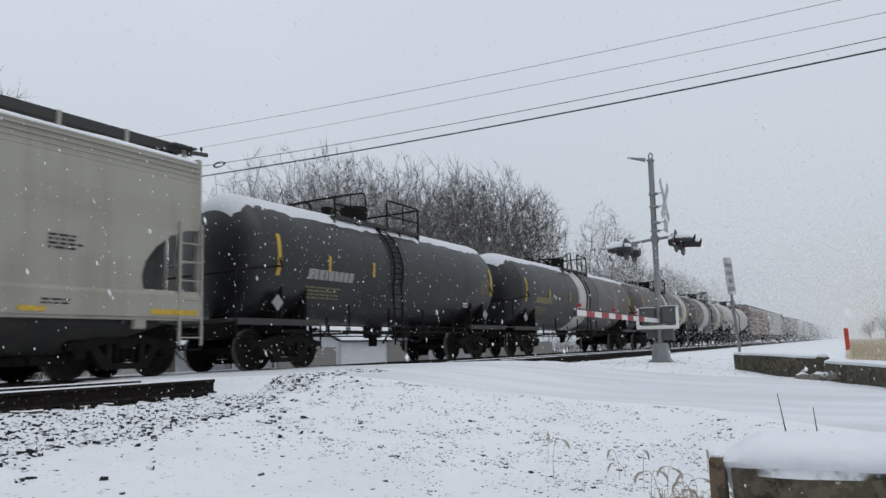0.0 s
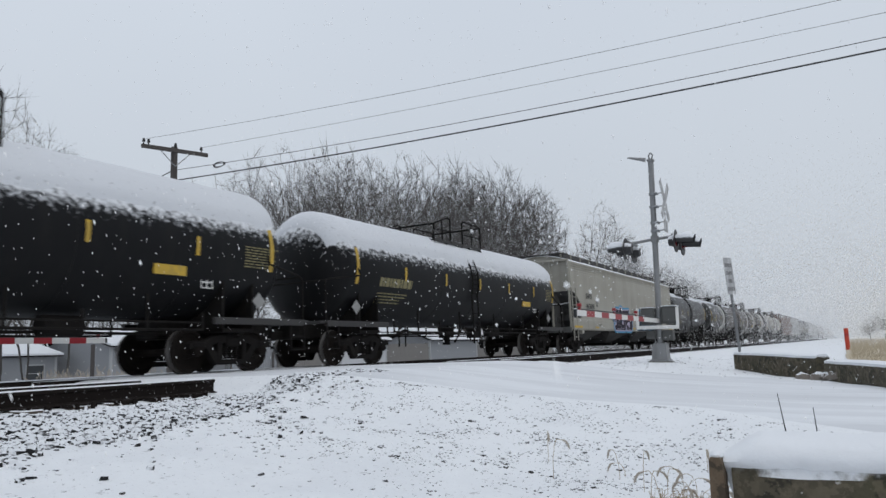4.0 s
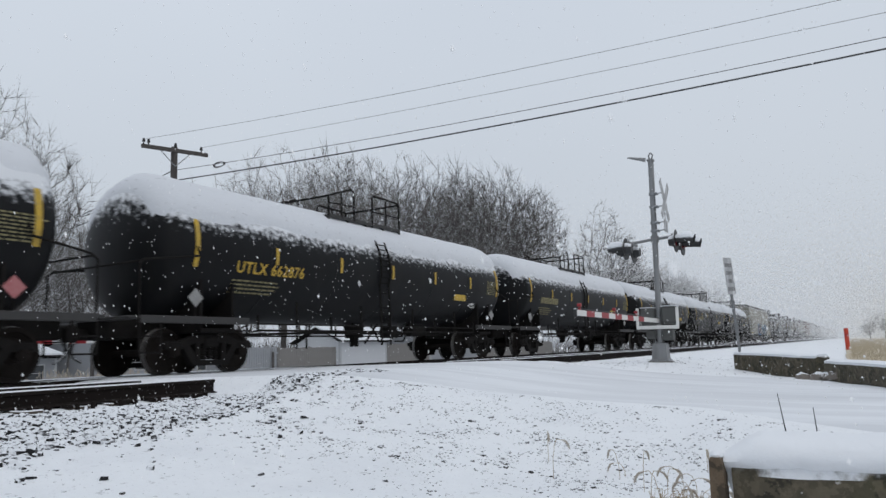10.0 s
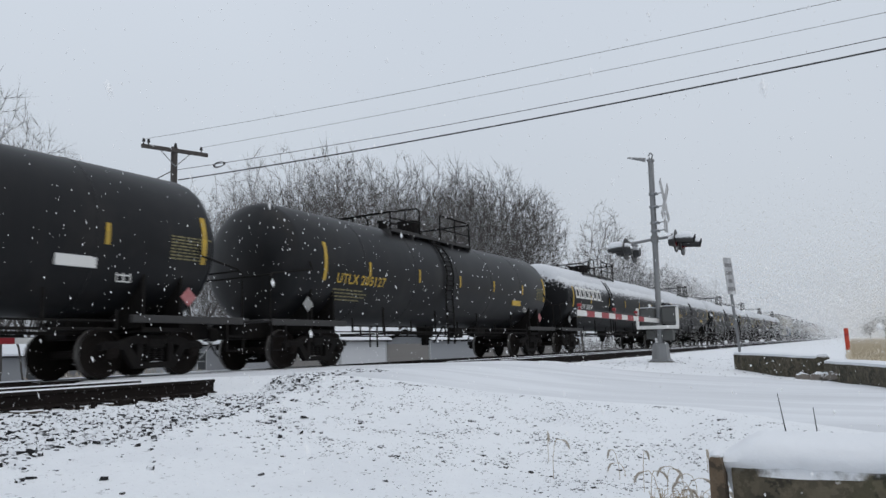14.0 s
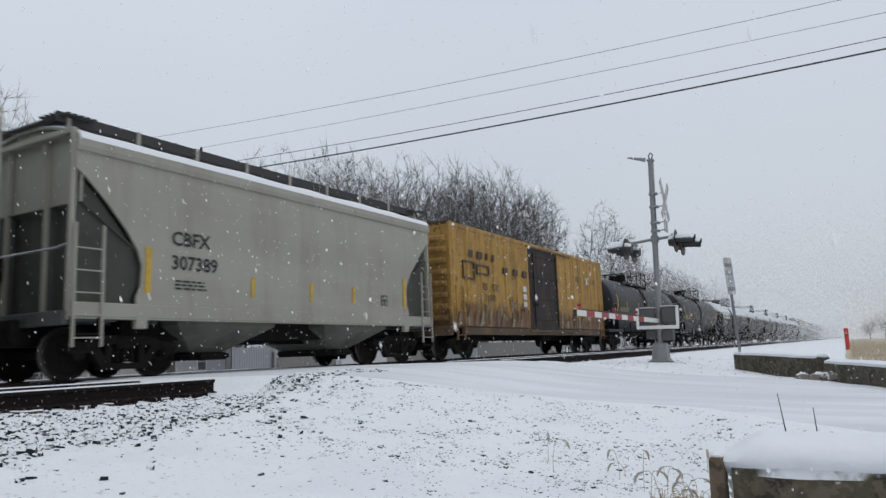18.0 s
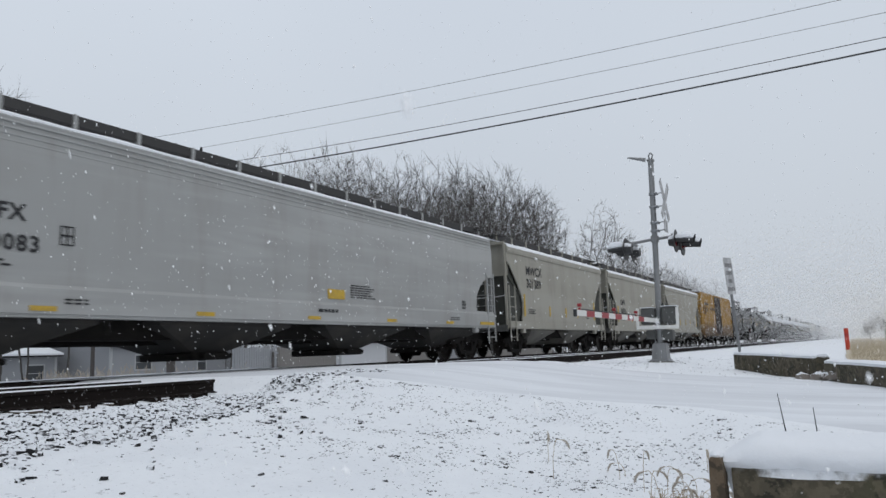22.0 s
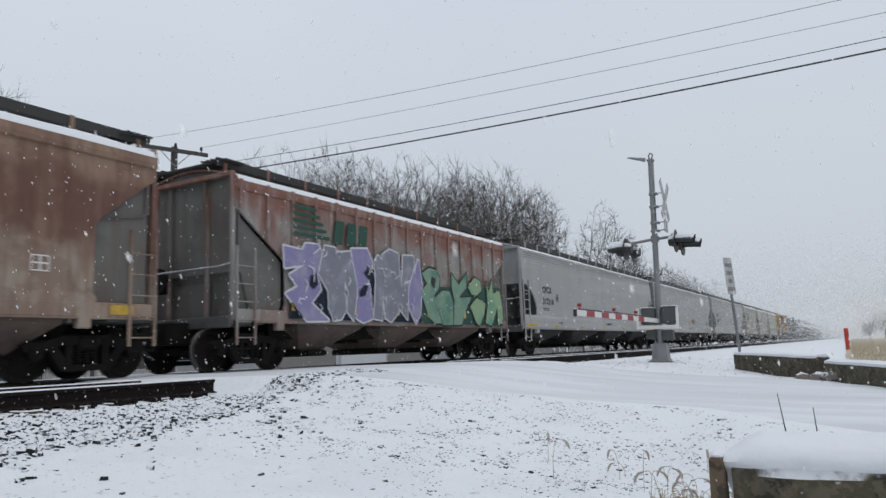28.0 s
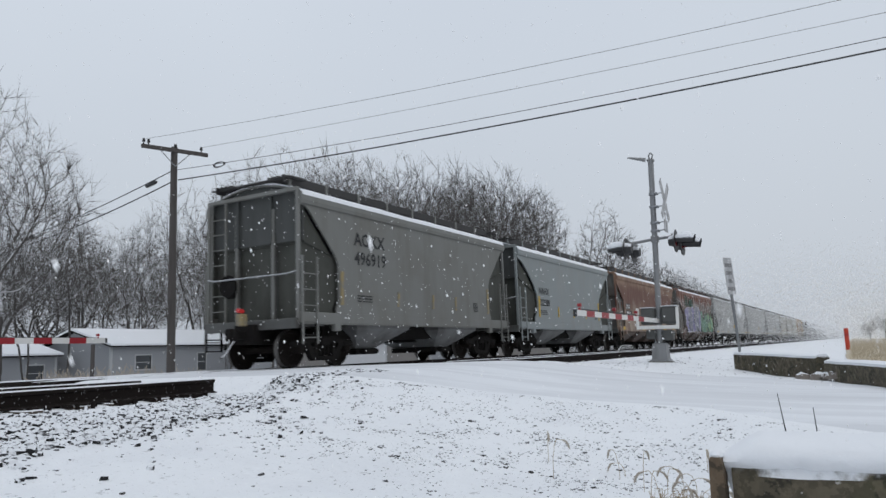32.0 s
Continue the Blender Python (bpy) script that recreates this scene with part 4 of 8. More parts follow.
        ladder(c, "end_ladder", d * (hb + 0.03), -1.1 * d, 0.9, eave + 0.05, 0.48, mat, along=False)
        coupler(c, d * half, d)
    # jacking pads and brake gear
    for d in (-1, 1):
        for sgn in (-1, 1):
            s = Shape().box(d * (hb - 1.35) - 0.12, d * (hb - 1.35) + 0.12, sgn * 1.5 - 0.07, sgn * 1.5 + 0.07, side_low - 0.42, side_low - 0.18, 0.02)
            part("jacking_pad", s, mat, c)
    s = Shape().cyl((-hb - 0.02, 0.75, 2.05), (-hb - 0.07, 0.75, 2.05), 0.28, n=18)
    s.box(-hb, -hb + 0.1, 0.62, 0.88, 1.75, 2.25, 0.02)
    part("brake_wheel", s, M_iron, c)
    part("brake_reservoir", Shape().cyl((-hb + 0.5, -0.5, 1.55), (-hb + 1.15, -0.5, 1.55), 0.2, n=14), M_end, c, smooth=40)
    part("brake_valve", Shape().box(-hb + 0.9, -hb + 1.3, 0.1, 0.5, 1.35, 1.8, 0.03), M_end, c)
    # hopper bays
    inner = hb - cut[-1][0] - 0.15
    w = 2 * inner / bays
    # a dark box stands in for the shaded slopes between the bays
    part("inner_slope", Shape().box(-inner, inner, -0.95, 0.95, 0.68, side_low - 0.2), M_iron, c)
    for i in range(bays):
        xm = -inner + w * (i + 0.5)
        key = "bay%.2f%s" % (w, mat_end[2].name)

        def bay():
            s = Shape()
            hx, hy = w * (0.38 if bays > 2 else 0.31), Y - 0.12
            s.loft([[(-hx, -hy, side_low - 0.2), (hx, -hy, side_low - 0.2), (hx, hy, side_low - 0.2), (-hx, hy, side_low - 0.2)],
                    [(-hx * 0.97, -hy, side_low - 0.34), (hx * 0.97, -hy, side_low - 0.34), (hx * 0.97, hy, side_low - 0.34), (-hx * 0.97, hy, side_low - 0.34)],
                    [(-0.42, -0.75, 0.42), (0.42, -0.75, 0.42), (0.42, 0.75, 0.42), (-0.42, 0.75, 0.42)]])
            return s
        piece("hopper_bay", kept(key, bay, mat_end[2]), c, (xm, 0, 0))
        gate = kept("outlet_gate", lambda: Shape().box(-0.5, 0.5, -0.85, 0.85, 0.27, 0.43, 0.03).box(0.5, 0.62, -0.8, 0.8, 0.3, 0.4, 0.02).cyl((-0.3, -1.02, 0.36), (-0.3, -0.85, 0.36), 0.07, n=10), M_iron)
        piece("outlet_gate", gate, c, (xm, 0, 0))
    for d in (-1, 1):
        truck(c, d * (half - 1.95), near)
    return c, hb, Y


def yellow_marks(c, hb, Y, xs, z, w=0.16, h=0.5, lean=0.0, mat=None):
    for x in xs:
        s = Shape().prism([(x, z), (x + w, z), (x + w + lean, z + h), (x + lean, z + h)], 1, -Y - 0.022, -Y - 0.008)
        part("reflector_stripe", s, mat or M_yellow, c, "yellow reflective stripe")


M_grate = material("dark_grating", (0.035, 0.035, 0.036), 0.75, 0.2, grain=[(9, (0.07, 0.065, 0.06), 0.5)])
ROUND_CUT = ((0.0, 2.80), (0.35, 2.76), (0.72, 2.62), (1.06, 2.36), (1.28, 2.08), (1.35, 1.82), (1.30, 1.52), (1.12, 1.41), (0.0, 1.38))
STRAIGHT_CUT = ((0.0, 3.55), (0.2, 3.42), (0.62, 3.02), (1.0, 2.6), (1.24, 2.26), (1.33, 2.0), (1.31, 1.6), (1.22, 1.42))
SOO_CUT = ((0.0, 3.62), (0.5, 3.25), (1.12, 2.74), (1.2, 2.6), (1.22, 1.46), (1.15, 1.36))
ANGLE_CUT = ((0.0, 3.42), (0.15, 3.34), (1.42, 2.46), (1.5, 2.36), (1.5, 1.42), (1.45, 1.36))
CURVE_CUT = ((0.0, 3.78), (0.5, 3.58), (1.0, 3.22), (1.48, 2.82), (1.76, 2.44), (1.82, 2.05), (1.72, 1.7), (1.5, 1.45))
LAST_CUT = ((0.0, 3.95), (0.3, 3.74), (1.3, 2.70), (1.40, 2.5), (1.40, 1.6), (1.3, 1.4))
# slope sheets of the long hoppers, set much darker than their side paint
M_slope = material("dark_slope_sheet_grey", (0.085, 0.086, 0.086), 0.75, grain=[(3, (0.055, 0.055, 0.053), 0.7)], stains=[(1.2, (0.035, 0.034, 0.032), 0.7)], bump=0.1)
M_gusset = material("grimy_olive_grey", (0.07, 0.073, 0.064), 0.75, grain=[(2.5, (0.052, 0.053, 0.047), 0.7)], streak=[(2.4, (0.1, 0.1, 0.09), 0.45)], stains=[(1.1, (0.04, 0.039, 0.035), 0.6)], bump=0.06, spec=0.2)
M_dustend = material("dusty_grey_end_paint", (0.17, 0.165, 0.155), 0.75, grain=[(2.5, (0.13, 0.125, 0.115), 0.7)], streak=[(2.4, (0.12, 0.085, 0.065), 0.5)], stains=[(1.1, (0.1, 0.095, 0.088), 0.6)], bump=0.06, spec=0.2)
# end walls of the grey two-bay hoppers, darker than their sides
M_enddark = material("dark_grey_end_paint", (0.06, 0.064, 0.062), 0.7, grain=[(2, (0.04, 0.042, 0.04), 0.6)], streak=[(2.2, (0.025, 0.025, 0.023), 0.5)], bump=0.04)
M_bay_cool = material("grimy_bay_cool_grey", (0.17, 0.175, 0.175), 0.75, grain=[(3, (0.11, 0.11, 0.11), 0.7)], stains=[(1.2, (0.07, 0.068, 0.066), 0.7)])
M_dullyellow = material("worn_yellow_paint", (0.30, 0.22, 0.08), 0.7, grain=[(5, (0.17, 0.165, 0.14), 0.8)], stains=[(6, (0.17, 0.17, 0.16), 0.8)])
M_black = material("black_stencil_paint", (0.018, 0.018, 0.02), 0.7)
M_bay_tan = material("grimy_bay_tan", (0.13, 0.126, 0.11), 0.75, grain=[(3, (0.10, 0.095, 0.085), 0.7)], stains=[(1.2, (0.06, 0.057, 0.05), 0.7)])
# bays of the long hoppers, far darker than the sides above them
M_bay_grey = material("near_black_bay_grey", (0.034, 0.033, 0.032), 0.8, grain=[(3, (0.02, 0.02, 0.019), 0.7)], stains=[(1.2, (0.05, 0.045, 0.04), 0.6)], spec=0.2)
M_bay_rust = material("grimy_bay_rust", (0.12, 0.085, 0.07), 0.8, grain=[(3, (0.07, 0.05, 0.04), 0.7)], stains=[(1.2, (0.05, 0.04, 0.035), 0.7)])


def plastics_hopper(label, x0, x1, marks, mat, seed, near=True, extra=True):
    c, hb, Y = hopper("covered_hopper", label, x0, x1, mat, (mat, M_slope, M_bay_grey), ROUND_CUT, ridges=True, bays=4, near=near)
    y = -Y - 0.012
    if marks:
        writing(c, marks[0], -hb + 1.99, 2.52, 0.36, M_black, y, 0.01, 1.1)
        writing(c, marks[1], -hb + 1.99, 2.04, 0.36, M_black, y, 0.01, 1.12)
        writing(c, marks[0], 0, 3.62, 0.2, M_black, 0.0).matrix_local = Matrix.Translation((-hb + 0.36, -0.2, 0)) @ Matrix.Rotation(radians(-90), 4, "Z")
    small_print(c, -hb + 2.0, 1.86, 0.75, 2, M_black, y, seed)
    frame_plate(c, -hb + 3.5, 2.2, 0.24, 0.32, M_black, y, "notice_frame")
    if extra:
        part("notice_plate", Shape().box(hb - 9.2, hb - 8.55, y - 0.008, y + 0.004, 1.64, 1.88), M_yellow, c, "yellow notice plate")
        small_print(c, hb - 8.3, 2.0, 1.1, 6, M_black, y, seed + 1, 0.03, 0.06)
        frame_plate(c, hb - 2.35, 1.62, 0.22, 0.26, M_black, y, "routing_plate")
    small_print(c, -hb + 3.6, 1.3, 0.5, 2, M_black, y - 0.034, seed + 2, 0.03, 0.06)
    small_print(c, hb - 3.2, 1.3, 0.6, 2, M_black, y - 0.034, seed + 3, 0.03, 0.06)
    small_print(c, hb - 9.6, 1.3, 0.9, 1, M_black, y - 0.034, seed + 5, 0.08, 0.1)
    for x in (-hb + 0.12, hb - 1.17):
        part("reflector_stripe", Shape().box(x, x + 1.05, -Y - 0.055, -Y - 0.035, 1.12, 1.22), M_yellow, c, "yellow reflective stripe")
    for k in range(1, 6):
        x = -hb + 2 * hb * k / 6
        part("reflector_stripe", Shape().box(x - 0.22, x + 0.22, -Y - 0.055, -Y - 0.035, 1.12, 1.2), M_yellow, c, "yellow reflective stripe")
    return c, hb, Y


def grain_hopper(label, x0, x1, marks, mat, cut, seed, near=True, size=0.38, tz=2.45, tx=1.95, stripe=None):
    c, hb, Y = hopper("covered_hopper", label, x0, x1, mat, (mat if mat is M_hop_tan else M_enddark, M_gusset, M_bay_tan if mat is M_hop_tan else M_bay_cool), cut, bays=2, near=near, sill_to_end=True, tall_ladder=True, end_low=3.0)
    y = -Y - 0.012
    writing(c, marks[0], -hb + tx, tz, size, M_black, y, 0.008)
    writing(c, marks[1], -hb + tx, tz - 0.5 if size > 0.4 else tz - 0.46, size, M_black, y, 0.008)
    small_print(c, -hb + tx + 0.1, 1.75, 0.8, 3, M_black, y, seed)
    frame_plate(c, hb - 2.6, 1.55, 0.26, 0.28, M_black, y, "routing_plate")
    yellow_marks(c, hb, Y, (-hb + max(p[0] for p in cut) + 0.04, hb - max(p[0] for p in cut) - 0.2), 1.5, 0.13, 0.85, 0.02, stripe)
    yellow_marks(c, hb, Y, (-hb + 4.0, -hb + 5.9, hb - 3.9), 1.55, 0.10, 0.42, 0.03, stripe)
    return c, hb, Y
# ---- painted scrawls on the cars ----
def stroke(s, pts, half, y, lift=0.0003):
    """A thick painted stroke along a line, with blunt round joints; the paint lies at depth y."""
    for (u, v), (u2, v2) in zip(pts, pts[1:]):
        ln = math.hypot(u2 - u, v2 - v) + 1e-6
        nx, nz = -(v2 - v) / ln * half, (u2 - u) / ln * half
        ex, ez = (u2 - u) / ln * half * 0.8, (v2 - v) / ln * half * 0.8
        p = [(u - ex + nx * 0.5, v - ez + nz * 0.5), (u - ex - nx * 0.5, v - ez - nz * 0.5), (u - nx, v - nz), (u2 - nx, v2 - nz), (u2 + ex - nx * 0.5, v2 + ez - nz * 0.5), (u2 + ex + nx * 0.5, v2 + ez + nz * 0.5), (u2 + nx, v2 + nz), (u + nx, v + nz)]
        s.add([(a, y, b) for a, b in p], [tuple(range(8))])
        y -= lift
    return y


def painted(c, y, forms, coats, name):
    """Flat painted forms, outlines of (along, up), in coats from the wall outwards: (margin, material); a margin of 0 fills the form."""
    for k, (grow, mat) in enumerate(coats):
        s = Shape()
        d = y - 0.008 * k
        for f in forms:
            if grow:
                d = stroke(s, f + f[:1], grow, d, 0.00006)
            s.add([(u, d - 0.0002, v) for u, v in f], [tuple(range(len(f)))])
            d -= 0.0004
        part(name if len(coats) == 1 or not grow else name + "_outline", s, mat, c, kind="stuff")


def digits_piece(c, Y):
    """Three big plum digits with a pale edge and a blue halo."""
    one = [(-3.93, 1.77), (-3.6, 1.94), (-3.37, 2.17), (-2.93, 2.13), (-3.09, 1.32), (-2.65, 1.29), (-2.91, 1.06), (-3.68, 1.06), (-3.83, 1.29), (-3.48, 1.33), (-3.46, 1.77), (-3.72, 1.45)]
    two = [(-2.89, 2.09), (-2.74, 2.21), (-2.53, 2.27), (-2.31, 2.24), (-2.15, 2.13), (-2.14, 1.96), (-2.24, 1.74), (-2.5, 1.4), (-2.19, 1.36), (-2.21, 1.6), (-2.02, 1.63), (-1.74, 1.32), (-1.86, 1.06), (-2.84, 1.06), (-2.65, 1.29), (-3.08, 1.34), (-3.04, 1.5), (-3.01, 1.68), (-2.93, 1.93)]
    five = [(-2.12, 2.12), (-0.94, 2.17), (-1.09, 1.89), (-1.66, 1.83), (-1.69, 1.61), (-1.43, 1.77), (-1.05, 1.86), (-0.69, 1.79), (-0.45, 1.58), (-0.43, 1.28), (-0.65, 1.06), (-1.58, 1.06), (-1.68, 1.31), (-1.99, 1.63), (-2.18, 1.62), (-2.13, 1.96)]
    y = -Y - 0.052
    painted(c, y, [one, two, five], [(0.15, M_g_blue), (0.055, M_g_pale)], "graffiti")
    for k, f in enumerate((one, two, five)):
        painted(c, y - 0.016 - 0.0006 * k, [f], [(0, M_g_plum)], "graffiti_digit")
    painted(c, y - 0.024, [[(-3.04, 1.5), (-2.99, 1.69), (-2.73, 1.89), (-2.52, 1.92), (-2.53, 1.82), (-2.75, 1.65)], [(-2.5, 1.4), (-2.24, 1.61), (-2.18, 1.35)], [(-1.7, 1.32), (-1.42, 1.47), (-1.09, 1.56), (-0.99, 1.41), (-1.07, 1.19), (-1.21, 1.22), (-1.3, 1.33)], [(-1.66, 1.29), (-1.58, 1.06), (-1.81, 1.06)], [(-1.62, 1.83), (-1.09, 1.89), (-1.69, 1.61)]], [(0, M_g_pale)], "graffiti_counter")
    for k, (x, w) in enumerate(((-3.55, 0.55), (-2.72, 0.7), (-1.4, 0.45))):
        tag_lines(c, Y + 0.066, x, 1.1, w, 0.13, M_g_pale, 45 + k, 0.012)


def block_piece(c, Y):
    """A row of upright navy blocks with sky-blue edges and a dark rim."""
    blocks = ((0.70, 0.95, 2.2), (0.88, 1.5, 2.29), (1.36, 1.9, 1.86), (1.85, 2.48, 2.19), (2.41, 3.08, 1.99), (3.1, 3.74, 2.24), (3.71, 4.5, 2.06), (4.43, 5.08, 2.3), (4.89, 5.35, 1.8), (5.14, 5.87, 2.15))
    forms = [[(a, 1.08), (b, 1.08), (b - 0.02, h - 0.06), (b - 0.08, h), (a + 0.08, h), (a + 0.02, h - 0.08)] for a, b, h in blocks]
    forms.append([(2.87, 1.74), (3.97, 1.74), (3.97, 2.18), (3.9, 2.26), (2.95, 2.26), (2.87, 2.2)])
    inner = [[(u + (0.1 if u < (f[0][0] + f[1][0]) / 2 else -0.06), v - (0.1 if v > 1.5 else 0.0)) for u, v in f] for f in forms[1:]]
    y = -Y - 0.052
    painted(c, y, forms, [(0.055, M_g_navy), (0, M_g_blue)], "graffiti_edge")
    for k, f in enumerate(inner):
        painted(c, y - 0.018 - 0.0006 * k, [f], [(0, M_g_navy)], "graffiti_block")
    s = Shape()
    d = y - 0.03
    for pts in ([(2.45, 1.45), (2.6, 1.3), (2.95, 1.38), (3.05, 1.62)], [(2.6, 1.62), (2.95, 1.72), (3.05, 1.9)], [(3.9, 1.75), (3.78, 1.5), (4.0, 1.36), (4.3, 1.5)], [(4.3, 1.9), (4.42, 1.6), (4.2, 1.4)], [(5.3, 1.1), (5.3, 1.42), (5.5, 1.3), (5.6, 1.12)], [(1.75, 1.1), (1.8, 1.3), (1.88, 1.12)], [(3.4, 1.4), (3.42, 1.75)], [(3.6, 1.2), (4.0, 1.22)]):
        d = stroke(s, pts, 0.024, d)
    part("graffiti_lines", s, M_g_slate, c, kind="stuff")


def lilac_piece(c, Y):
    """Lilac and slate forms edged in white, with dark gaps."""
    lilac = [[(-5.24, 2.75), (-4.61, 2.71), (-4.5, 2.88), (-4.07, 2.9), (-3.76, 2.61), (-3.9, 2.3), (-4.1, 2.21), (-3.96, 1.83), (-4.31, 1.5), (-3.67, 1.1), (-4.48, 1.08), (-5.18, 1.68), (-4.78, 1.85), (-5.05, 2.11), (-4.53, 2.38), (-5.2, 2.26)],
             [(-2.75, 2.94), (-2.05, 3.01), (-1.82, 2.66), (-2.04, 2.13), (-2.53, 1.94), (-1.98, 2.08), (-1.87, 1.19), (-2.28, 1.08), (-2.55, 1.17), (-2.59, 2.13)],
             [(0.49, 2.96), (0.65, 2.25), (0.52, 1.38), (0.26, 1.09), (-0.17, 1.63), (-0.01, 2.25)]]
    slate = [[(-3.82, 2.9), (-3.4, 2.89), (-3.33, 2.36), (-3.08, 2.16), (-3.01, 1.39), (-3.2, 1.15), (-3.51, 1.1), (-3.68, 1.41), (-3.71, 1.81), (-4.05, 2.22)],
             [(-3.37, 2.78), (-2.81, 2.86), (-2.59, 2.13), (-2.56, 1.79), (-2.72, 1.12), (-2.98, 1.35), (-2.91, 1.82), (-3.11, 2.18), (-3.36, 2.34)]]
    more = [[(-1.76, 2.72), (-1.59, 2.89), (-1.39, 2.76), (-1.44, 1.15), (-1.84, 1.19), (-1.72, 2.11)],
            [(-1.39, 2.92), (-1.03, 3.1), (-0.59, 3.02), (-0.48, 2.05), (-0.67, 1.39), (-1.03, 1.11), (-1.31, 1.21), (-1.45, 2.13)],
            [(-0.36, 3.0), (0.2, 3.04), (0.24, 2.79), (-0.13, 2.07), (-0.21, 1.19), (-0.63, 1.5), (-0.48, 2.05)]]
    y = -Y - 0.012
    painted(c, y, [[(-5.05, 1.12), (-5.0, 1.6), (-4.4, 2.5), (0.4, 2.8), (0.62, 1.12)]], [(0, M_g_navy)], "graffiti_ground")
    painted(c, y - 0.01, lilac, [(0.045, M_g_white)], "graffiti")
    for k, f in enumerate(lilac):
        painted(c, y - 0.018 - 0.0006 * k, [f], [(0, M_g_lilac)], "graffiti_form")
    painted(c, y - 0.026, slate + more, [(0.04, M_g_white)], "graffiti")
    for k, f in enumerate(slate + more):
        painted(c, y - 0.034 - 0.0006 * k, [f], [(0, M_g_slate)], "graffiti_form")
    painted(c, y - 0.042, [[(-4.36, 2.14), (-4.15, 2.21), (-4.09, 1.95), (-4.25, 1.81), (-4.4, 1.92)], [(-2.47, 1.85), (-2.23, 2.06), (-2.07, 2.03), (-2.22, 1.77), (-2.44, 1.73)], [(-2.26, 2.36), (-1.98, 2.59), (-1.86, 2.25), (-2.04, 2.2)], [(-5.02, 1.5), (-4.62, 1.15), (-4.79, 1.13)]], [(0, M_g_navy)], "graffiti_gap")
    rnd = random.Random(82)
    s = Shape()
    d = y - 0.05
    for k in range(26):
        u, v = rnd.uniform(-5.0, 0.3), rnd.uniform(1.25, 2.8)
        t, ln = rnd.uniform(0, 3.14), rnd.uniform(0.1, 0.3)
        d = stroke(s, [(u, v), (u + ln * math.cos(t), v + ln * math.sin(t)), (u + ln * 1.4 * math.cos(t + 0.5), v + ln * 1.4 * math.sin(t + 0.5))], rnd.uniform(0.008, 0.02), d)
    part("graffiti_lines", s, M_g_white, c, kind="stuff")


def green_piece(c, Y):
    """Pale green forms edged in black over dark green, some turning yellow."""
    forms = [[(0.65, 2.57), (1.08, 2.77), (1.49, 2.74), (1.7, 2.49), (1.62, 2.18), (1.34, 1.96), (1.74, 1.12), (1.32, 1.11), (0.99, 1.28), (0.67, 1.83), (0.48, 1.99), (0.94, 2.28)],
             [(1.34, 1.87), (1.84, 2.13), (2.28, 2.13), (2.5, 1.79), (2.44, 1.08), (1.81, 1.07), (1.61, 1.47)],
             [(2.45, 2.7), (2.92, 2.37), (3.47, 2.79), (3.41, 2.29), (2.9, 1.96), (3.74, 2.01), (3.3, 1.54), (3.03, 1.09), (2.48, 1.08), (2.58, 1.84), (2.44, 2.26)]]
    light = [[(3.49, 2.34), (3.99, 2.69), (4.44, 2.57), (4.47, 2.26), (4.09, 2.08), (3.74, 2.11)], [(3.6, 1.7), (4.09, 2.0), (4.73, 1.85), (4.62, 1.48), (4.23, 1.06), (3.97, 1.21)],
             [(4.86, 2.6), (5.04, 2.24), (5.31, 2.7), (5.38, 2.21), (5.9, 2.35), (6.07, 1.75), (6.1, 1.31), (5.67, 1.08), (5.66, 1.74), (5.17, 1.08), (4.69, 1.17), (4.92, 1.81)]]
    y = -Y - 0.012
    painted(c, y, [[(0.6, 1.1), (0.7, 2.2), (3.3, 2.3), (6.0, 2.45), (6.15, 1.1)]], [(0, M_g_dkgreen)], "graffiti_ground")
    painted(c, y - 0.01, forms, [(0.055, M_black)], "graffiti")
    for k, f in enumerate(forms):
        painted(c, y - 0.018 - 0.0006 * k, [f], [(0, M_g_green)], "graffiti_form")
    painted(c, y - 0.026, light, [(0.05, M_black)], "graffiti")
    for k, f in enumerate(light):
        painted(c, y - 0.034 - 0.0006 * k, [f], [(0, M_g_lime)], "graffiti_form")
    painted(c, y - 0.042, [[(1.18, 2.51), (1.42, 2.46), (1.34, 2.14), (1.17, 2.26)]], [(0, M_black)], "graffiti_gap")


def tag_lines(c, Y, x, z, w, h, mat, seed, b=0.016):
    """A thin scribble of joined strokes."""
    rnd = random.Random(seed)
    s = Shape()
    u, v = x, z + h * rnd.random()
    for i in range(int(w / 0.09)):
        u2 = x + w * (i + 1) / int(w / 0.09) + rnd.uniform(-0.06, 0.06)
        v2 = z + h * rnd.random()
        dx, dz = u2 - u, v2 - v
        ln = math.hypot(dx, dz) + 1e-6
        nx, nz = -dz / ln * b, dx / ln * b
        yy = -Y - 0.013 - 0.0002 * i
        s.add([(u - nx, yy, v - nz), (u2 - nx, yy, v2 - nz), (u2 + nx, yy, v2 + nz), (u + nx, yy, v + nz)], [(0, 1, 2, 3)])
        u, v = u2, v2
    part("graffiti_tag", s, mat, c, kind="stuff")


M_g_blue = material("sky_blue_spray_paint", (0.055, 0.24, 0.42), 0.6, grain=[(4, (0.12, 0.34, 0.5), 0.5)], spec=0.15)
M_g_navy = material("navy_spray_paint", (0.010, 0.015, 0.027), 0.6, grain=[(4, (0.018, 0.032, 0.048), 0.6)], spec=0.15)
M_g_plum = material("plum_spray_paint", (0.010, 0.009, 0.018), 0.6, grain=[(2, (0.028, 0.011, 0.03), 0.6)], spec=0.15)
M_g_pale = material("pale_lilac_spray_paint", (0.45, 0.40, 0.50), 0.6, grain=[(4, (0.35, 0.33, 0.45), 0.6)], spec=0.15)
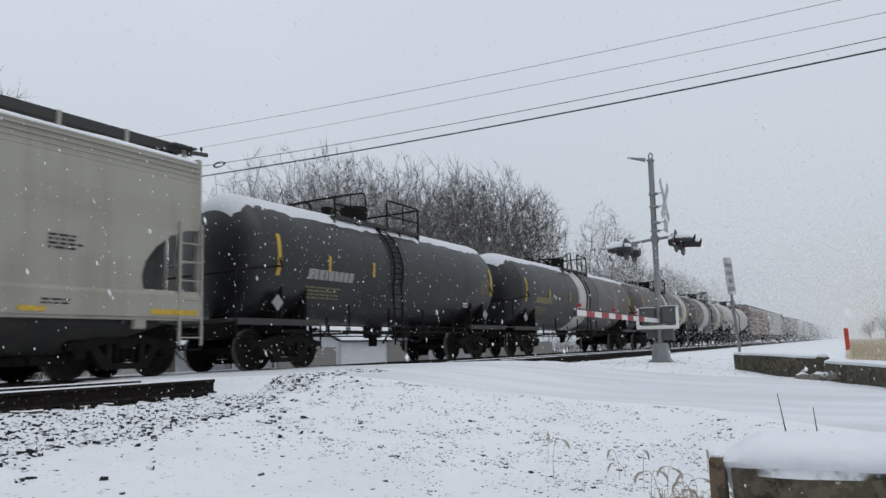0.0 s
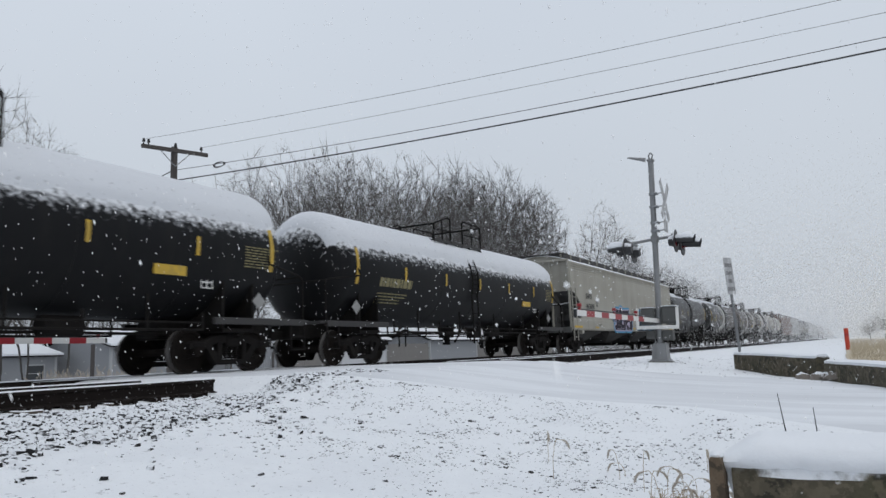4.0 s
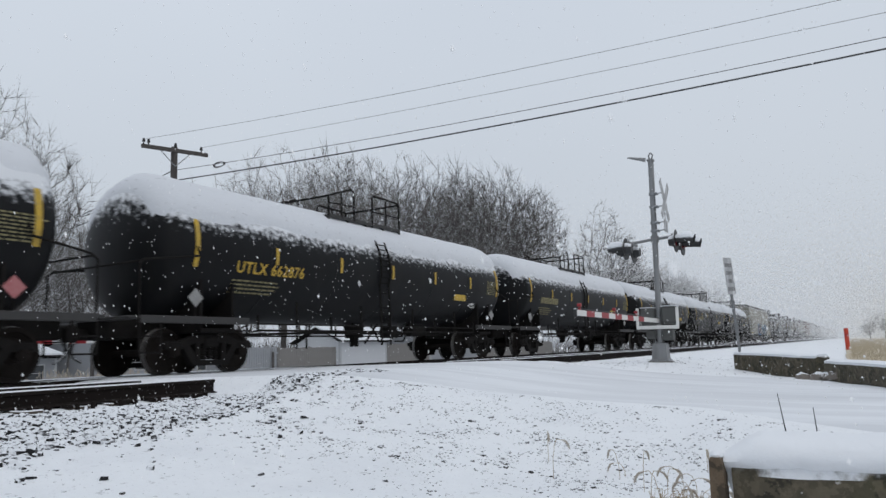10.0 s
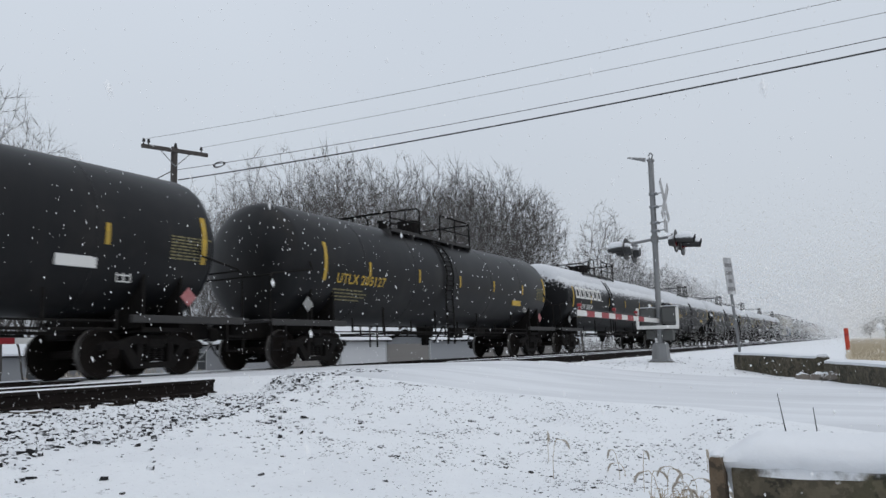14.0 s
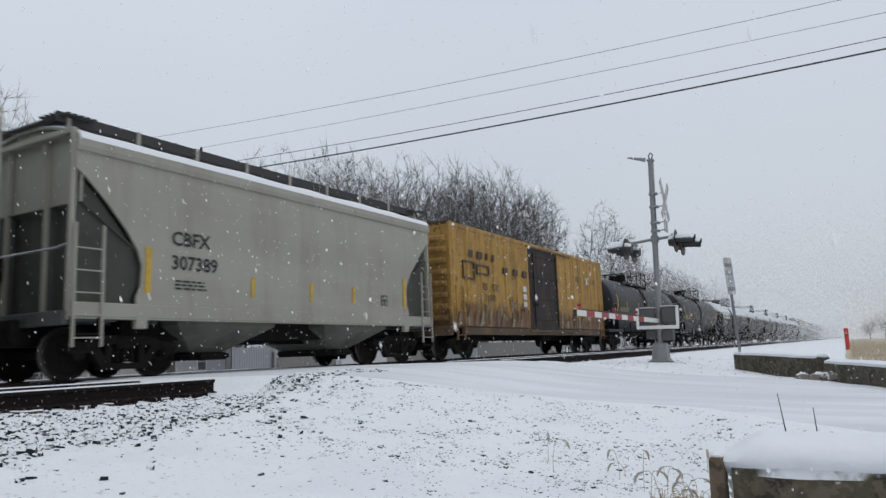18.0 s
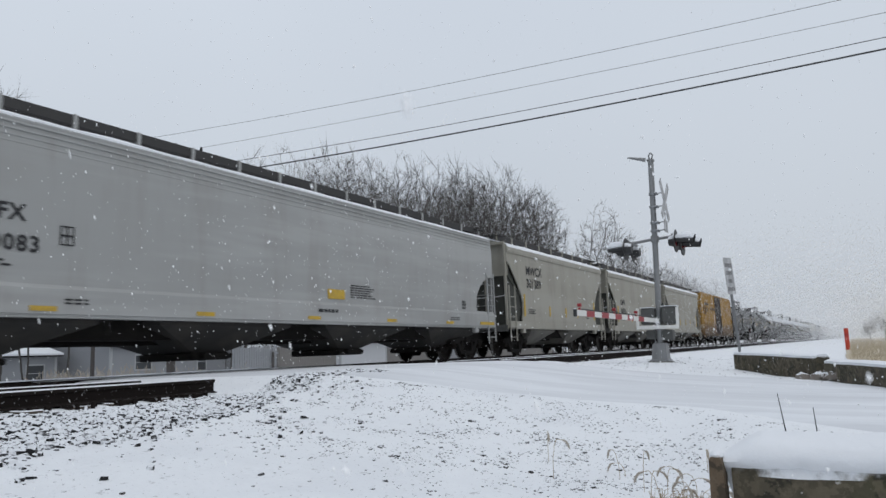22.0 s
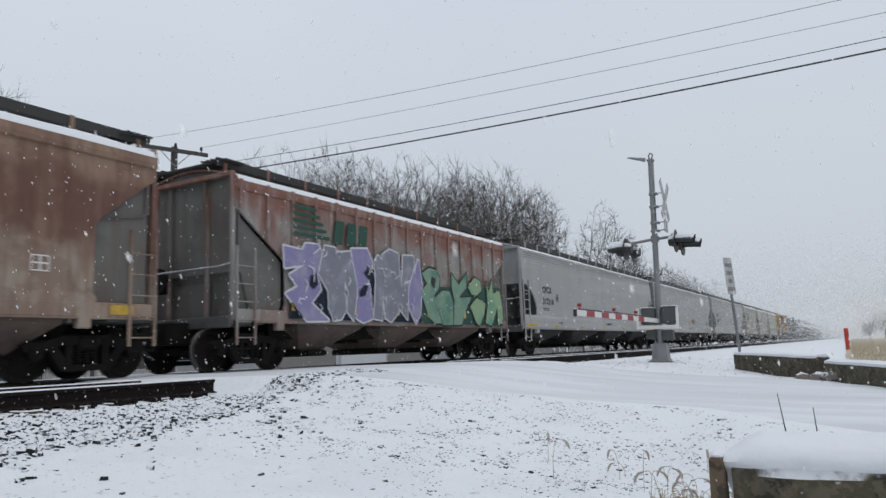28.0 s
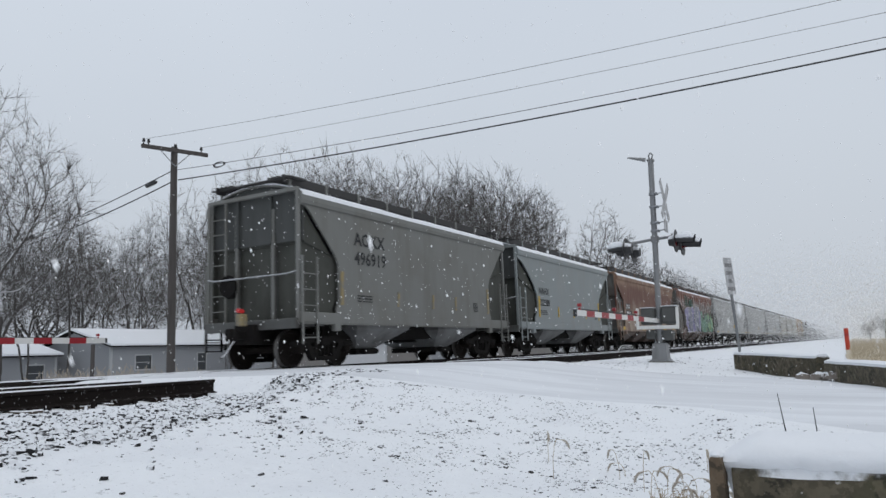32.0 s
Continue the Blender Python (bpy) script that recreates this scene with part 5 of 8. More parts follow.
M_g_lilac = material("lilac_spray_paint", (0.2, 0.175, 0.36), 0.6, grain=[(3, (0.32, 0.3, 0.42), 0.7)], stains=[(2.2, (0.33, 0.32, 0.4), 0.7)], spec=0.15)
M_g_green = material("green_spray_paint", (0.15, 0.27, 0.19), 0.6, grain=[(3, (0.27, 0.36, 0.29), 0.7)], stains=[(1.6, (0.05, 0.17, 0.13), 0.6)], spec=0.15)
M_g_dkgreen = material("dark_green_spray_paint", (0.04, 0.10, 0.075), 0.6, grain=[(3, (0.02, 0.05, 0.04), 0.7)], spec=0.15)
M_g_slate = material("pale_slate_spray_paint", (0.24, 0.25, 0.29), 0.6, grain=[(3, (0.14, 0.14, 0.18), 0.7)], stains=[(1.8, (0.36, 0.36, 0.42), 0.6)], spec=0.15)
M_g_lime = material("pale_lime_spray_paint", (0.22, 0.34, 0.19), 0.6, grain=[(3, (0.3, 0.4, 0.27), 0.7)], stains=[(1.5, (0.06, 0.25, 0.2), 0.6)], spec=0.15)
M_g_white = material("white_spray_paint", (0.62, 0.62, 0.66), 0.6, grain=[(4, (0.5, 0.5, 0.55), 0.5)], spec=0.15)
M_g_faded = material("faded_cream_spray_paint", (0.33, 0.28, 0.19), 0.7, grain=[(4, (0.22, 0.16, 0.08), 0.7)], spec=0.15)
M_g_brown = material("brown_faded_spray_paint", (0.16, 0.10, 0.07), 0.7, grain=[(3, (0.26, 0.17, 0.1), 0.7)], spec=0.15)
M_g_rust = material("faded_red_spray_paint", (0.17, 0.07, 0.045), 0.7, grain=[(3, (0.25, 0.15, 0.08), 0.7)], spec=0.15)
M_g_sky = material("faded_teal_spray_paint", (0.22, 0.24, 0.2), 0.7, grain=[(3, (0.3, 0.24, 0.12), 0.7)], spec=0.15)
M_logo = material("dark_brown_logo_paint", (0.05, 0.035, 0.025), 0.7, grain=[(4, (0.1, 0.07, 0.04), 0.5)])


M_palemark = material("worn_white_print", (0.34, 0.34, 0.33), 0.7, grain=[(9, (0.12, 0.12, 0.12), 0.7)])
M_redplate = material("red_placard", (0.34, 0.05, 0.055), 0.6, grain=[(12, (0.5, 0.35, 0.35), 0.6)])
M_dim = material("worn_pale_print", (0.26, 0.225, 0.10), 0.7, grain=[(9, (0.08, 0.08, 0.06), 0.7)])


# ---- tank cars ----
def tank_car(label, x0, x1, mat, snow=0.0, marks=None, mark_mat=None, near=True, R=1.5, zc=2.58, seed=1, bands=(), plate=True, platform=1.0, big=None, dome=True, px=0.0, mark_x=2.75, mark_z=2.08, left=0.0, low=0.0, hatch=1.0):
    c = car("tank_car", label, "tank car", x0, x1)
    half = (x1 - x0) / 2
    rim = half - 1.42
    n = 48
    prof = [(-rim - 0.62 * math.sin(math.pi / 2 * k / 7), math.cos(math.pi / 2 * k / 7)) for k in range(7, 0, -1)]
    prof = [(x, max(r, 0.03)) for x, r in prof] + [(-rim + 2 * rim * k / 8, 1.0) for k in range(9)] + [(-x, max(r, 0.03)) for x, r in prof[::-1]]

    def ring(x, r, add=0.0):
        return [(x, (r * R + add) * math.sin(2 * math.pi * i / n), zc + (r * R + add) * math.cos(2 * math.pi * i / n)) for i in range(n)]
    s = Shape().loft([ring(x, r) for x, r in prof])
    part("tank", s, mat, c, smooth=60)

    def yt(z, out=0.008):
        return -math.sqrt(max(R * R - (z - zc) ** 2, 0.01)) - out
    # weld seams
    seam = kept("weld_seam%.2f%s" % (R, mat.name), lambda: Shape().loft([ring(-0.02, 1.0, 0.002), ring(-0.01, 1.0, 0.007), ring(0.01, 1.0, 0.007), ring(0.02, 1.0, 0.002)], caps=False), mat)
    for k in range(1, 6):
        piece("weld_seam", seam, c, (-rim + 2 * rim * k / 6, 0, 0))
    for xb, wb, mb in bands:
        s = Shape().loft([ring(xb - wb / 2, 1.0, 0.003), ring(xb - wb / 2, 1.0, 0.012), ring(xb + wb / 2, 1.0, 0.012), ring(xb + wb / 2, 1.0, 0.003)], caps=False)
        part("painted_band", s, mb, c, "painted band round the tank")
    if snow:
        rnd = random.Random(seed)
        s = Shape()
        rings = []
        m = 34
        xs = [-rim - 0.42] + list(np.linspace(-rim - 0.3, rim + 0.3, int(rim * 9))) + [rim + 0.42]
        for x in xs:
            over = max(0.0, abs(x) - rim)
            rr = R * math.sqrt(max(0.0, 1 - (over / 0.62) ** 2))
            top = []
            for i in range(m + 1):
                a = radians(-92 + 184 * i / m)
                lim = radians(73 * snow + 6 * noise.noise((x * 0.7 + seed, a, 2.0)) + 7 * noise.noise((x * 3.5 + seed, a * 4, 5.0)))
                k = ease(0.0, 0.26, lim - abs(a))
                th = -0.03 + k * (0.055 + 0.05 * snow) + 0.012 * k * noise.noise((x * 3, a * 5, 1.0))
                th -= 0.05 * ease(0.25, 0.5, over)
                top.append((x, (rr + th) * math.sin(a), zc + (rr + th) * math.cos(a)))
            rings.append(top + [(p[0], p[1] * 0.9, zc + (p[2] - zc) * 0.9) for p in top[::-1]])
        s.loft(rings)
        part("snow_cover", s, M_capsnow, c, "thick snow lying on the tank", smooth=50)
    # stripes: long ones at the rims, short ones between
    s0 = mark_mat or M_yellow

    def stripe(x, za, zb, w):
        s = Shape()
        zz = [za + (zb - za) * k / 6 for k in range(7)]
        s.loft([[(x, yt(z, 0.006), z), (x, yt(z, 0.014), z), (x + w, yt(z, 0.014), z), (x + w, yt(z, 0.006), z)] for z in zz])
        part("reflector_stripe", s, M_yellow, c, "yellow reflective stripe")
    stripe(-rim + 0.2 + left, 2.1, 3.05, 0.11)
    stripe(rim - 0.16, 2.15, 3.1, 0.11)
    for k in range(1, 6 if seed not in (34, 35) else 3):
        stripe(-rim + 2 * rim * k / 6 + 0.15, 2.32, 2.7, 0.085)
    mm = mark_mat or M_yellow
    if big:
        big(c, rim, yt)
    if marks:
        writing(c, marks, -half + mark_x, mark_z, 0.34, mm, lambda z: yt(z, 0.01), 0.006, 1.1)
    else:
        small_print(c, -rim + 1.3, 2.1, 2.0, 1, M_palemark if mark_mat else M_dim, lambda z: yt(z, 0.01), seed, 0.24, 0.3, "worn_lettering")
    small_print(c, -rim + 1.3, 1.9, 1.5, 4, M_dim, lambda z: yt(z, 0.01), seed + 3, 0.035, 0.08)
    small_print(c, rim - 0.9, 2.62, 1.0, 8, M_dim, lambda z: yt(z, 0.01), seed + 4, 0.028, 0.06, "notice_print")
    frame_plate(c, rim - 1.93, 1.7, 0.3, 0.25, M_white, yt, "routing_plate")
    if plate:
        part("notice_plate", Shape().prism([(rim - 3.12, 1.9), (rim - 2.38, 1.9), (rim - 2.38, 2.16), (rim - 3.12, 2.16)], 1, yt(2.03) - 0.012, yt(2.03) + 0.03), M_white if seed == 58 else M_yellow, c, "white notice plate" if seed == 58 else "yellow notice plate")
    # diamond placards on posts at both ends
    for d in (-1, 1):
        x = d * (rim - 0.35)
        s = Shape()
        yy = -1.34
        s.prism([(x - 0.19, 1.5), (x, 1.31), (x + 0.19, 1.5), (x, 1.69)], 1, yy - 0.008, yy)
        part("hazard_placard", s, M_redplate if 55 < seed < 60 and d > 0 else M_palemark, c, "red and white diamond placard" if 55 < seed < 60 and d > 0 else "white diamond placard")
        s = Shape().box(x - 0.015, x + 0.015, yy, yy + 0.03, 1.0, 1.6)
        part("placard_post", s, M_iron, c)
    # underframe: stub sills, saddles, end platforms
    for d in (-1, 1):
        xs = sorted((d * (half - 3.6), d * (half - 0.35)))
        part("stub_sill", Shape().box(xs[0], xs[1], -0.33, 0.33, 0.72, 1.14, 0.03), M_iron, c)
        s = Shape()
        xb = d * (half - 2.35)
        for dx in (-0.42, 0.42):
            pts = [(-1.32, 0.86), (1.32, 0.86)] + [(R * math.sin(a), zc - R * math.cos(a)) for a in np.linspace(radians(62), radians(-62), 13)]
            s.prism(pts, 0, xb + dx - 0.03, xb + dx + 0.03)
        s.box(xb - 0.45, xb + 0.45, -1.35, 1.35, 0.82, 0.9, 0.01)
        part("saddle", s, M_iron, c)
        xe = d * (half - 0.42)
        s = Shape().box(xe - 0.2, xe + 0.2, -1.42, 1.42, 1.06, 1.11, 0.01)
        for y in (-1.42, 1.42):
            x2 = sorted((xe, d * (half - 3.1)))
            s.box(x2[0], x2[1], y - 0.05, y + 0.05, 0.98, 1.12, 0.01)
        part("end_platform", s, M_grate, c, "dark end platform with a dusting of snow")
        s = Shape().tube([(xe, -1.42, 1.1), (xe, -1.42, 2.05), (xe - d * 0.1, -1.38, 2.15), (xe - d * 1.25, -1.58, 2.3), (xe - d * 1.25, -1.5, 2.5)], 0.022, 6)
        s.tube([(xe, 1.42, 1.1), (xe, 1.42, 2.05), (xe - d * 0.1, 1.38, 2.15), (xe - d * 1.25, 1.58, 2.3)], 0.022, 6)
        s.tube([(xe - d * 0.05, -1.38, 2.12), (xe - d * 0.05, 1.38, 2.12)], 0.02, 6)
        part("end_handrail", s, M_iron, c)
        for y in (-1.45, 1.45):
            s = Shape()
            for dx in (0, 0.45):
                s.box(xe - d * dx - 0.018, xe - d * dx + 0.018, y - 0.018, y + 0.018, 0.42, 1.06)
            for z in (0.42, 0.72):
                s.box(min(xe, xe - d * 0.45), max(xe, xe - d * 0.45), y - 0.03, y + 0.03, z, z + 0.03)
            part("stirrup_step", s, M_iron, c)
        coupler(c, d * half, d)
        truck(c, d * (half - 2.35), near)
    # side rod with hangers, brake pipe and rigging
    s = Shape()
    e = half - 3.4
    for y in (-1.42, 1.42):
        s.tube([(-e, y, 0.86), (e, y, 0.86)], 0.024, 6)
        s.tube([(-e, y, 1.0), (e, y, 1.0)], 0.018, 6)
        for k in range(9):
            x = -e + 2 * e * k / 8
            s.box(x - 0.02, x + 0.02, y - 0.02, y + 0.02, 0.84, 1.52 if k % 2 else 1.2)
    part("side_rail", s, M_iron, c)
    s = Shape().tube([(-e, -0.5, 0.8), (-e * 0.4, -0.55, 0.86), (e * 0.5, -0.5, 0.84), (e, -0.4, 0.82)], 0.03, 6)
    s.cyl((e * 0.45, -0.6, 0.95), (e * 0.45 + 0.75, -0.6, 0.95), 0.19, n=12)
    s.box(e * 0.2, e * 0.2 + 0.5, -0.75, -0.4, 0.72, 1.05, 0.03)
    part("brake_rigging", s, M_iron, c)
    s = Shape().cyl((0.3, 0, zc - R + 0.05), (0.3, 0, 0.75), 0.3, 0.26, n=14).cyl((0.3, 0, 0.75), (0.3, 0, 0.5), 0.13, n=10)
    part("bottom_outlet", s, M_iron, c)
    for dx in (-0.6, 0.6):
        part("outlet_brace", Shape().tube([(0.3 + dx, -0.4, 1.15), (0.3 + dx * 0.4, -0.2, 0.58)], 0.03, 5), M_iron, c)
        part("step_rod", Shape().tube([(0.3 + dx * 1.6, -1.3, 1.05), (0.3 + dx, -1.3, 0.6), (0.3 + dx * 0.3, -1.3, 0.6)], 0.024, 5), M_iron, c)
    # top platform with railings, manway and ladder
    if platform:
        zt = zc + R
        zd = zt - 0.2
        L0, L1 = px - 1.66 * platform, px + 1.66 * platform
        top = zt + 0.66
        for sgn in (-1, 1):
            y0, y1 = sorted((sgn * 0.52, sgn * 1.0))
            s = Shape().box(L0, L1, y0, y1, zd, zd + 0.05)
            s.box(L0, L1, sgn * 1.0 - 0.015, sgn * 1.0 + 0.015, zd - 0.03, zd + 0.07)
            for k in range(5):
                x = L0 + (L1 - L0) * k / 4
                s.box(x - 0.03, x + 0.03, y0, y1, zd - 0.3, zd)
            part("platform", s, M_grate, c, "dark steel walkway beside the manway")
            yy = sgn * 1.0
            m0, m1 = L0 + 1.1 * platform, L0 + 1.95 * platform
            for name, pts, r in (("railing", [(L0, yy, zd), (L0, yy, top - 0.32), (m0 - 0.15, yy, top), (m0, yy, top - 0.06), (m0, yy, zd)], 0.03),
                                 ("mid_rail", [(L0, yy, zd + 0.36), (m0, yy, zd + 0.4)], 0.022),
                                 ("railing", [(m1, yy, zd), (m1, yy, top - 0.08), (m1 + 0.08, yy, top), (L1 - 0.05, yy, top - 0.02), (L1, yy, top - 0.1), (L1, yy, zd - 0.1)], 0.03),
                                 ("mid_rail", [(m1, yy, zd + 0.4), (L1, yy, zd + 0.4)], 0.022),
                                 ("rail_post", [(L0 + 0.55 * platform, yy, zd), (L0 + 0.55 * platform, yy, top - 0.16)], 0.024),
                                 ("rail_post", [((m1 + L1) / 2, yy, zd), ((m1 + L1) / 2, yy, top - 0.02)], 0.024)):
                part(name, Shape().tube(pts, r, 6), M_iron, c, "black pipe railing" if name == "railing" else "")
            lx = (m0 + m1) / 2 + 0.25
            lad = new("ladder")
            lad.parent = c
            arc = [(R + 0.05) * math.sin(a) for a in np.linspace(radians(38), radians(108), 7)], [zc + (R + 0.05) * math.cos(a) for a in np.linspace(radians(38), radians(108), 7)]
            line = [(sgn * 0.99, zd)] + [(sgn * y, z) for y, z in zip(*arc)] + [(sgn * 1.5, 1.3), (sgn * 1.5, 0.5)]
            for dx in (-0.21, 0.21):
                rings = []
                for k, (y, z) in enumerate(line):
                    (ya, za), (yb, zb) = line[max(k - 1, 0)], line[min(k + 1, len(line) - 1)]
                    ln = math.hypot(yb - ya, zb - za)
                    ny, nz = -(zb - za) / ln * 0.02, (yb - ya) / ln * 0.02
                    rings.append([(lx + dx - 0.02, y - ny, z - nz), (lx + dx + 0.02, y - ny, z - nz), (lx + dx + 0.02, y + ny, z + nz), (lx + dx - 0.02, y + ny, z + nz)])
                part("stile", Shape().loft(rings), M_iron, lad)
            rung = kept("rung", lambda: Shape().cyl((-0.21, 0, 0), (0.21, 0, 0), 0.015, n=5), M_iron)
            for k in range(len(line) - 1):
                for f in (0.25, 0.75):
                    y, z = (line[k][0] + (line[k + 1][0] - line[k][0]) * f, line[k][1] + (line[k + 1][1] - line[k][1]) * f)
                    if near and sgn < 0:
                        piece("rung", rung, lad, (lx, y, z))
                    elif near:
                        continue
        for x, z in ((L0, top - 0.32), (L1, top - 0.06)):
            part("end_railing", Shape().tube([(x, -1.0, z), (x, 1.0, z)], 0.028, 6), M_iron, c)
        if hatch:
            s = Shape().cyl((px + 0.1, 0, zt - 0.1), (px + 0.1, 0, zt + 0.42), 0.36, n=20).cyl((px + 0.1, 0, zt + 0.42), (px + 0.1, 0, zt + 0.5), 0.4, n=20)
            for k in range(8):
                a = 2 * math.pi * k / 8
                s.cyl((px + 0.1 + 0.37 * math.cos(a), 0.37 * math.sin(a), zt + 0.25), (px + 0.1 + 0.37 * math.cos(a), 0.37 * math.sin(a), zt + 0.44), 0.03, n=6)
            part("manway", s, M_iron, c, "black manway dome")
            s = Shape().cyl((px - 0.95 * platform, 0, zt - 0.05), (px - 0.95 * platform, 0, zt + 0.26), 0.14, n=14).cyl((px - 0.95 * platform, 0, zt + 0.26), (px - 0.95 * platform, 0, zt + 0.32), 0.18, n=14)
            part("valve_housing", s, M_iron, c)
        part("valve_box", Shape().box(px + 0.75, px + 1.3, -0.25, 0.25, zt - 0.05, zt + 0.12, 0.04), M_iron, c)
    return c
# ---- the boxcar ----
def box_car(x0, x1):
    c = car("boxcar", "faded yellow ribbed boxcar with a dark brown door and graffiti", "boxcar", x0, x1)
    half = (x1 - x0) / 2
    hb, Y, eave, low = 7.78, 1.52, 4.38, 1.02
    d0, d1 = -1.57, 1.61
    for sgn in (-1, 1):
        for a, b in ((-hb, d0), (d1, hb)):
            part("side_panel", Shape().box(a, b, sgn * Y - 0.03, sgn * Y + 0.03, low, eave), M_boxyel, c)
        rib = kept("side_post", lambda: Shape().prism([(-0.10, -0.0), (-0.055, -0.055), (0.055, -0.055), (0.10, 0.0)], 2, low + 0.06, eave - 0.12), M_boxyel)
        xs = [-hb + 0.10 + (hb + d0 - 0.2) * k / 6 for k in range(7)] + [d1 + 0.10 + (hb - d1 - 0.2) * k / 6 for k in range(7)]
        for x in xs:
            piece("side_post", rib, c, (x, sgn * (Y + 0.028), 0), 0 if sgn < 0 else math.pi)
        s = Shape().box(-hb, hb, sgn * Y - 0.05, sgn * Y + 0.07, eave - 0.1, eave + 0.06, 0.02)
        part("top_chord", s, M_boxyel, c)
        s = Shape().box(-hb + 0.7, hb - 0.7, sgn * Y - 0.05, sgn * Y + 0.05, low - 0.24, low + 0.03, 0.02)
        part("side_sill", s, M_boxsill, c)
        s = Shape().box(d0 + 0.04, d1 - 0.04, sgn * (Y + 0.05) - 0.025, sgn * (Y + 0.05) + 0.025, low - 0.05, eave - 0.14, 0.01)
        door = part("door", s, M_boxdoor, c, "dark brown sliding door")
        for k in range(4):
            z = low + 0.35 + k * 0.85
            part("door_rib", Shape().box(d0 + 0.06, d1 - 0.06, sgn * (Y + 0.085) - 0.02, sgn * (Y + 0.085) + 0.02, z, z + 0.12, 0.012), M_boxdoor, door)
        for x in (d0 + 0.35, d1 - 0.35):
            part("lock_rod", Shape().tube([(x, sgn * (Y + 0.13), low + 0.1), (x, sgn * (Y + 0.13), eave - 0.3)], 0.022, 6), M_iron, door)
        part("lock_handle", Shape().box(d0 + 0.3, d0 + 0.7, sgn * (Y + 0.12) - 0.02, sgn * (Y + 0.12) + 0.02, low + 0.9, low + 1.0), M_iron, door)
        s = Shape().box(d0 - 0.1, d1 + 1.6, sgn * (Y + 0.08) - 0.05, sgn * (Y + 0.08) + 0.05, low - 0.12, low - 0.04).box(d0 - 0.1, d1 + 1.6, sgn * (Y + 0.07) - 0.04, sgn * (Y + 0.07) + 0.04, eave - 0.14, eave - 0.07)
        part("door_track", s, M_boxsill, c)
    s = Shape()
    ys = [-Y + 2 * Y * i / 8 for i in range(9)]
    s.loft([[(x, y, eave + 0.05 + 0.17 * (1 - abs(y) / Y)) for y in ys] + [(x, y, eave - 0.02) for y in ys[::-1]] for x in (-hb, hb)])
    roof = part("roof", s, M_boxsill, c)
    for k in range(13):
        x = -hb + 2 * hb * k / 12
        part("roof_rib", Shape().box(x - 0.05, x + 0.05, -Y, Y, eave + 0.06, eave + 0.09), M_boxsill, roof)
    for d in (-1, 1):
        s = Shape().box(min(d * hb, d * (hb - 0.04)), max(d * hb, d * (hb - 0.04)), -Y, Y, low, eave)
        s.prism([(-Y, eave), (Y, eave), (0, eave + 0.2)], 0, d * (hb - 0.03), d * hb)
        wall = part("end_wall", s, M_boxyel, c, "corrugated yellow end wall")
        for k in range(8):
            z = low + 0.3 + k * 0.37
            s = Shape().loft([[(d * (hb - 0.01), -Y + 0.08, z - 0.13), (d * (hb + 0.09), -Y + 0.16, z - 0.04), (d * (hb + 0.09), -Y + 0.16, z + 0.04), (d * (hb - 0.01), -Y + 0.08, z + 0.13)],
                    [(d * (hb - 0.01), Y - 0.08, z - 0.13), (d * (hb + 0.09), Y - 0.16, z - 0.04), (d * (hb + 0.09), Y - 0.16, z + 0.04), (d * (hb - 0.01), Y - 0.08, z + 0.13)]])
            part("end_rib", s, M_boxyel, wall)
        for sgn in (-1, 1):
            s = Shape().box(d * hb - 0.07, d * hb + 0.07, sgn * Y - 0.06, sgn * Y + 0.05, low - 0.1, eave + 0.04, 0.015)
            part("corner_post", s, M_boxyel, c)
            ladder(c, "ladder", d * (hb - 0.42), sgn * (Y + 0.1), 0.62, 2.35, 0.5, M_boxyel)
        part("end_sill", Shape().box(d * hb - 0.1, d * hb + 0.14, -1.5, 1.5, low - 0.25, low + 0.04, 0.02), M_boxsill, c)
        ladder(c, "end_ladder", d * (hb + 0.13), -1.05 * d, low - 0.1, 2.9, 0.46, M_boxyel, along=False)
        part("stub_sill", Shape().box(min(d * (hb - 2), d * (half - 0.35)), max(d * (hb - 2), d * (half - 0.35)), -0.33, 0.33, 0.72, 1.06, 0.02), M_iron, c)
        coupler(c, d * half, d)
        truck(c, d * (half - 2.1), True)
    part("center_sill", Shape().box(-hb, hb, -0.33, 0.33, 0.62, 0.98, 0.02), M_iron, c)
    s = Shape().cyl((1.0, -0.8, 0.75), (1.9, -0.8, 0.75), 0.2, n=12).tube([(-5, -0.6, 0.62), (5, -0.6, 0.62)], 0.03, 6)
    part("brake_gear", s, M_iron, c)
    # the old mark in brown: plain blocks and two linked frames
    y = -Y - 0.05
    s = Shape()
    for k, (x, z) in enumerate(((-6.7, 3.38), (-6.0, 3.38), (-5.35, 3.38), (-4.85, 3.38), (-3.95, 3.0), (-3.05, 3.0), (-2.2, 3.0))):
        w = 0.17 if k in (2, 3) else 0.42
        part("logo_block", Shape().prism([(x, z), (x + w * 0.8, z), (x + w * 0.8 + 0.05, z + 0.24), (x + 0.05, z + 0.24)], 1, y - 0.05, y), M_logo, c)
    for x, z, w, h in ((-7.05, 2.62, 0.85, 0.62), (-6.05, 2.84, 0.95, 0.34)):
        for a, b, e, f in ((x, x + w, z, z + 0.06), (x, x + w, z + h - 0.06, z + h), (x, x + 0.06, z, z + h), (x + w - 0.06, x + w, z, z + h)):
            s.box(a, b, y - 0.035, y, e, f)
    s.box(-6.25, -6.0, y - 0.035, y, 3.14, 3.2)
    part("old_logo", s, M_logo, c)
    yy = -Y - 0.087
    writing(c, "RB", -5.72, 2.32, 0.36, M_logo, yy, 0.008, name="lettering")
    writing(c, "OX", -4.98, 2.32, 0.36, M_logo, yy, 0.008, name="lettering")
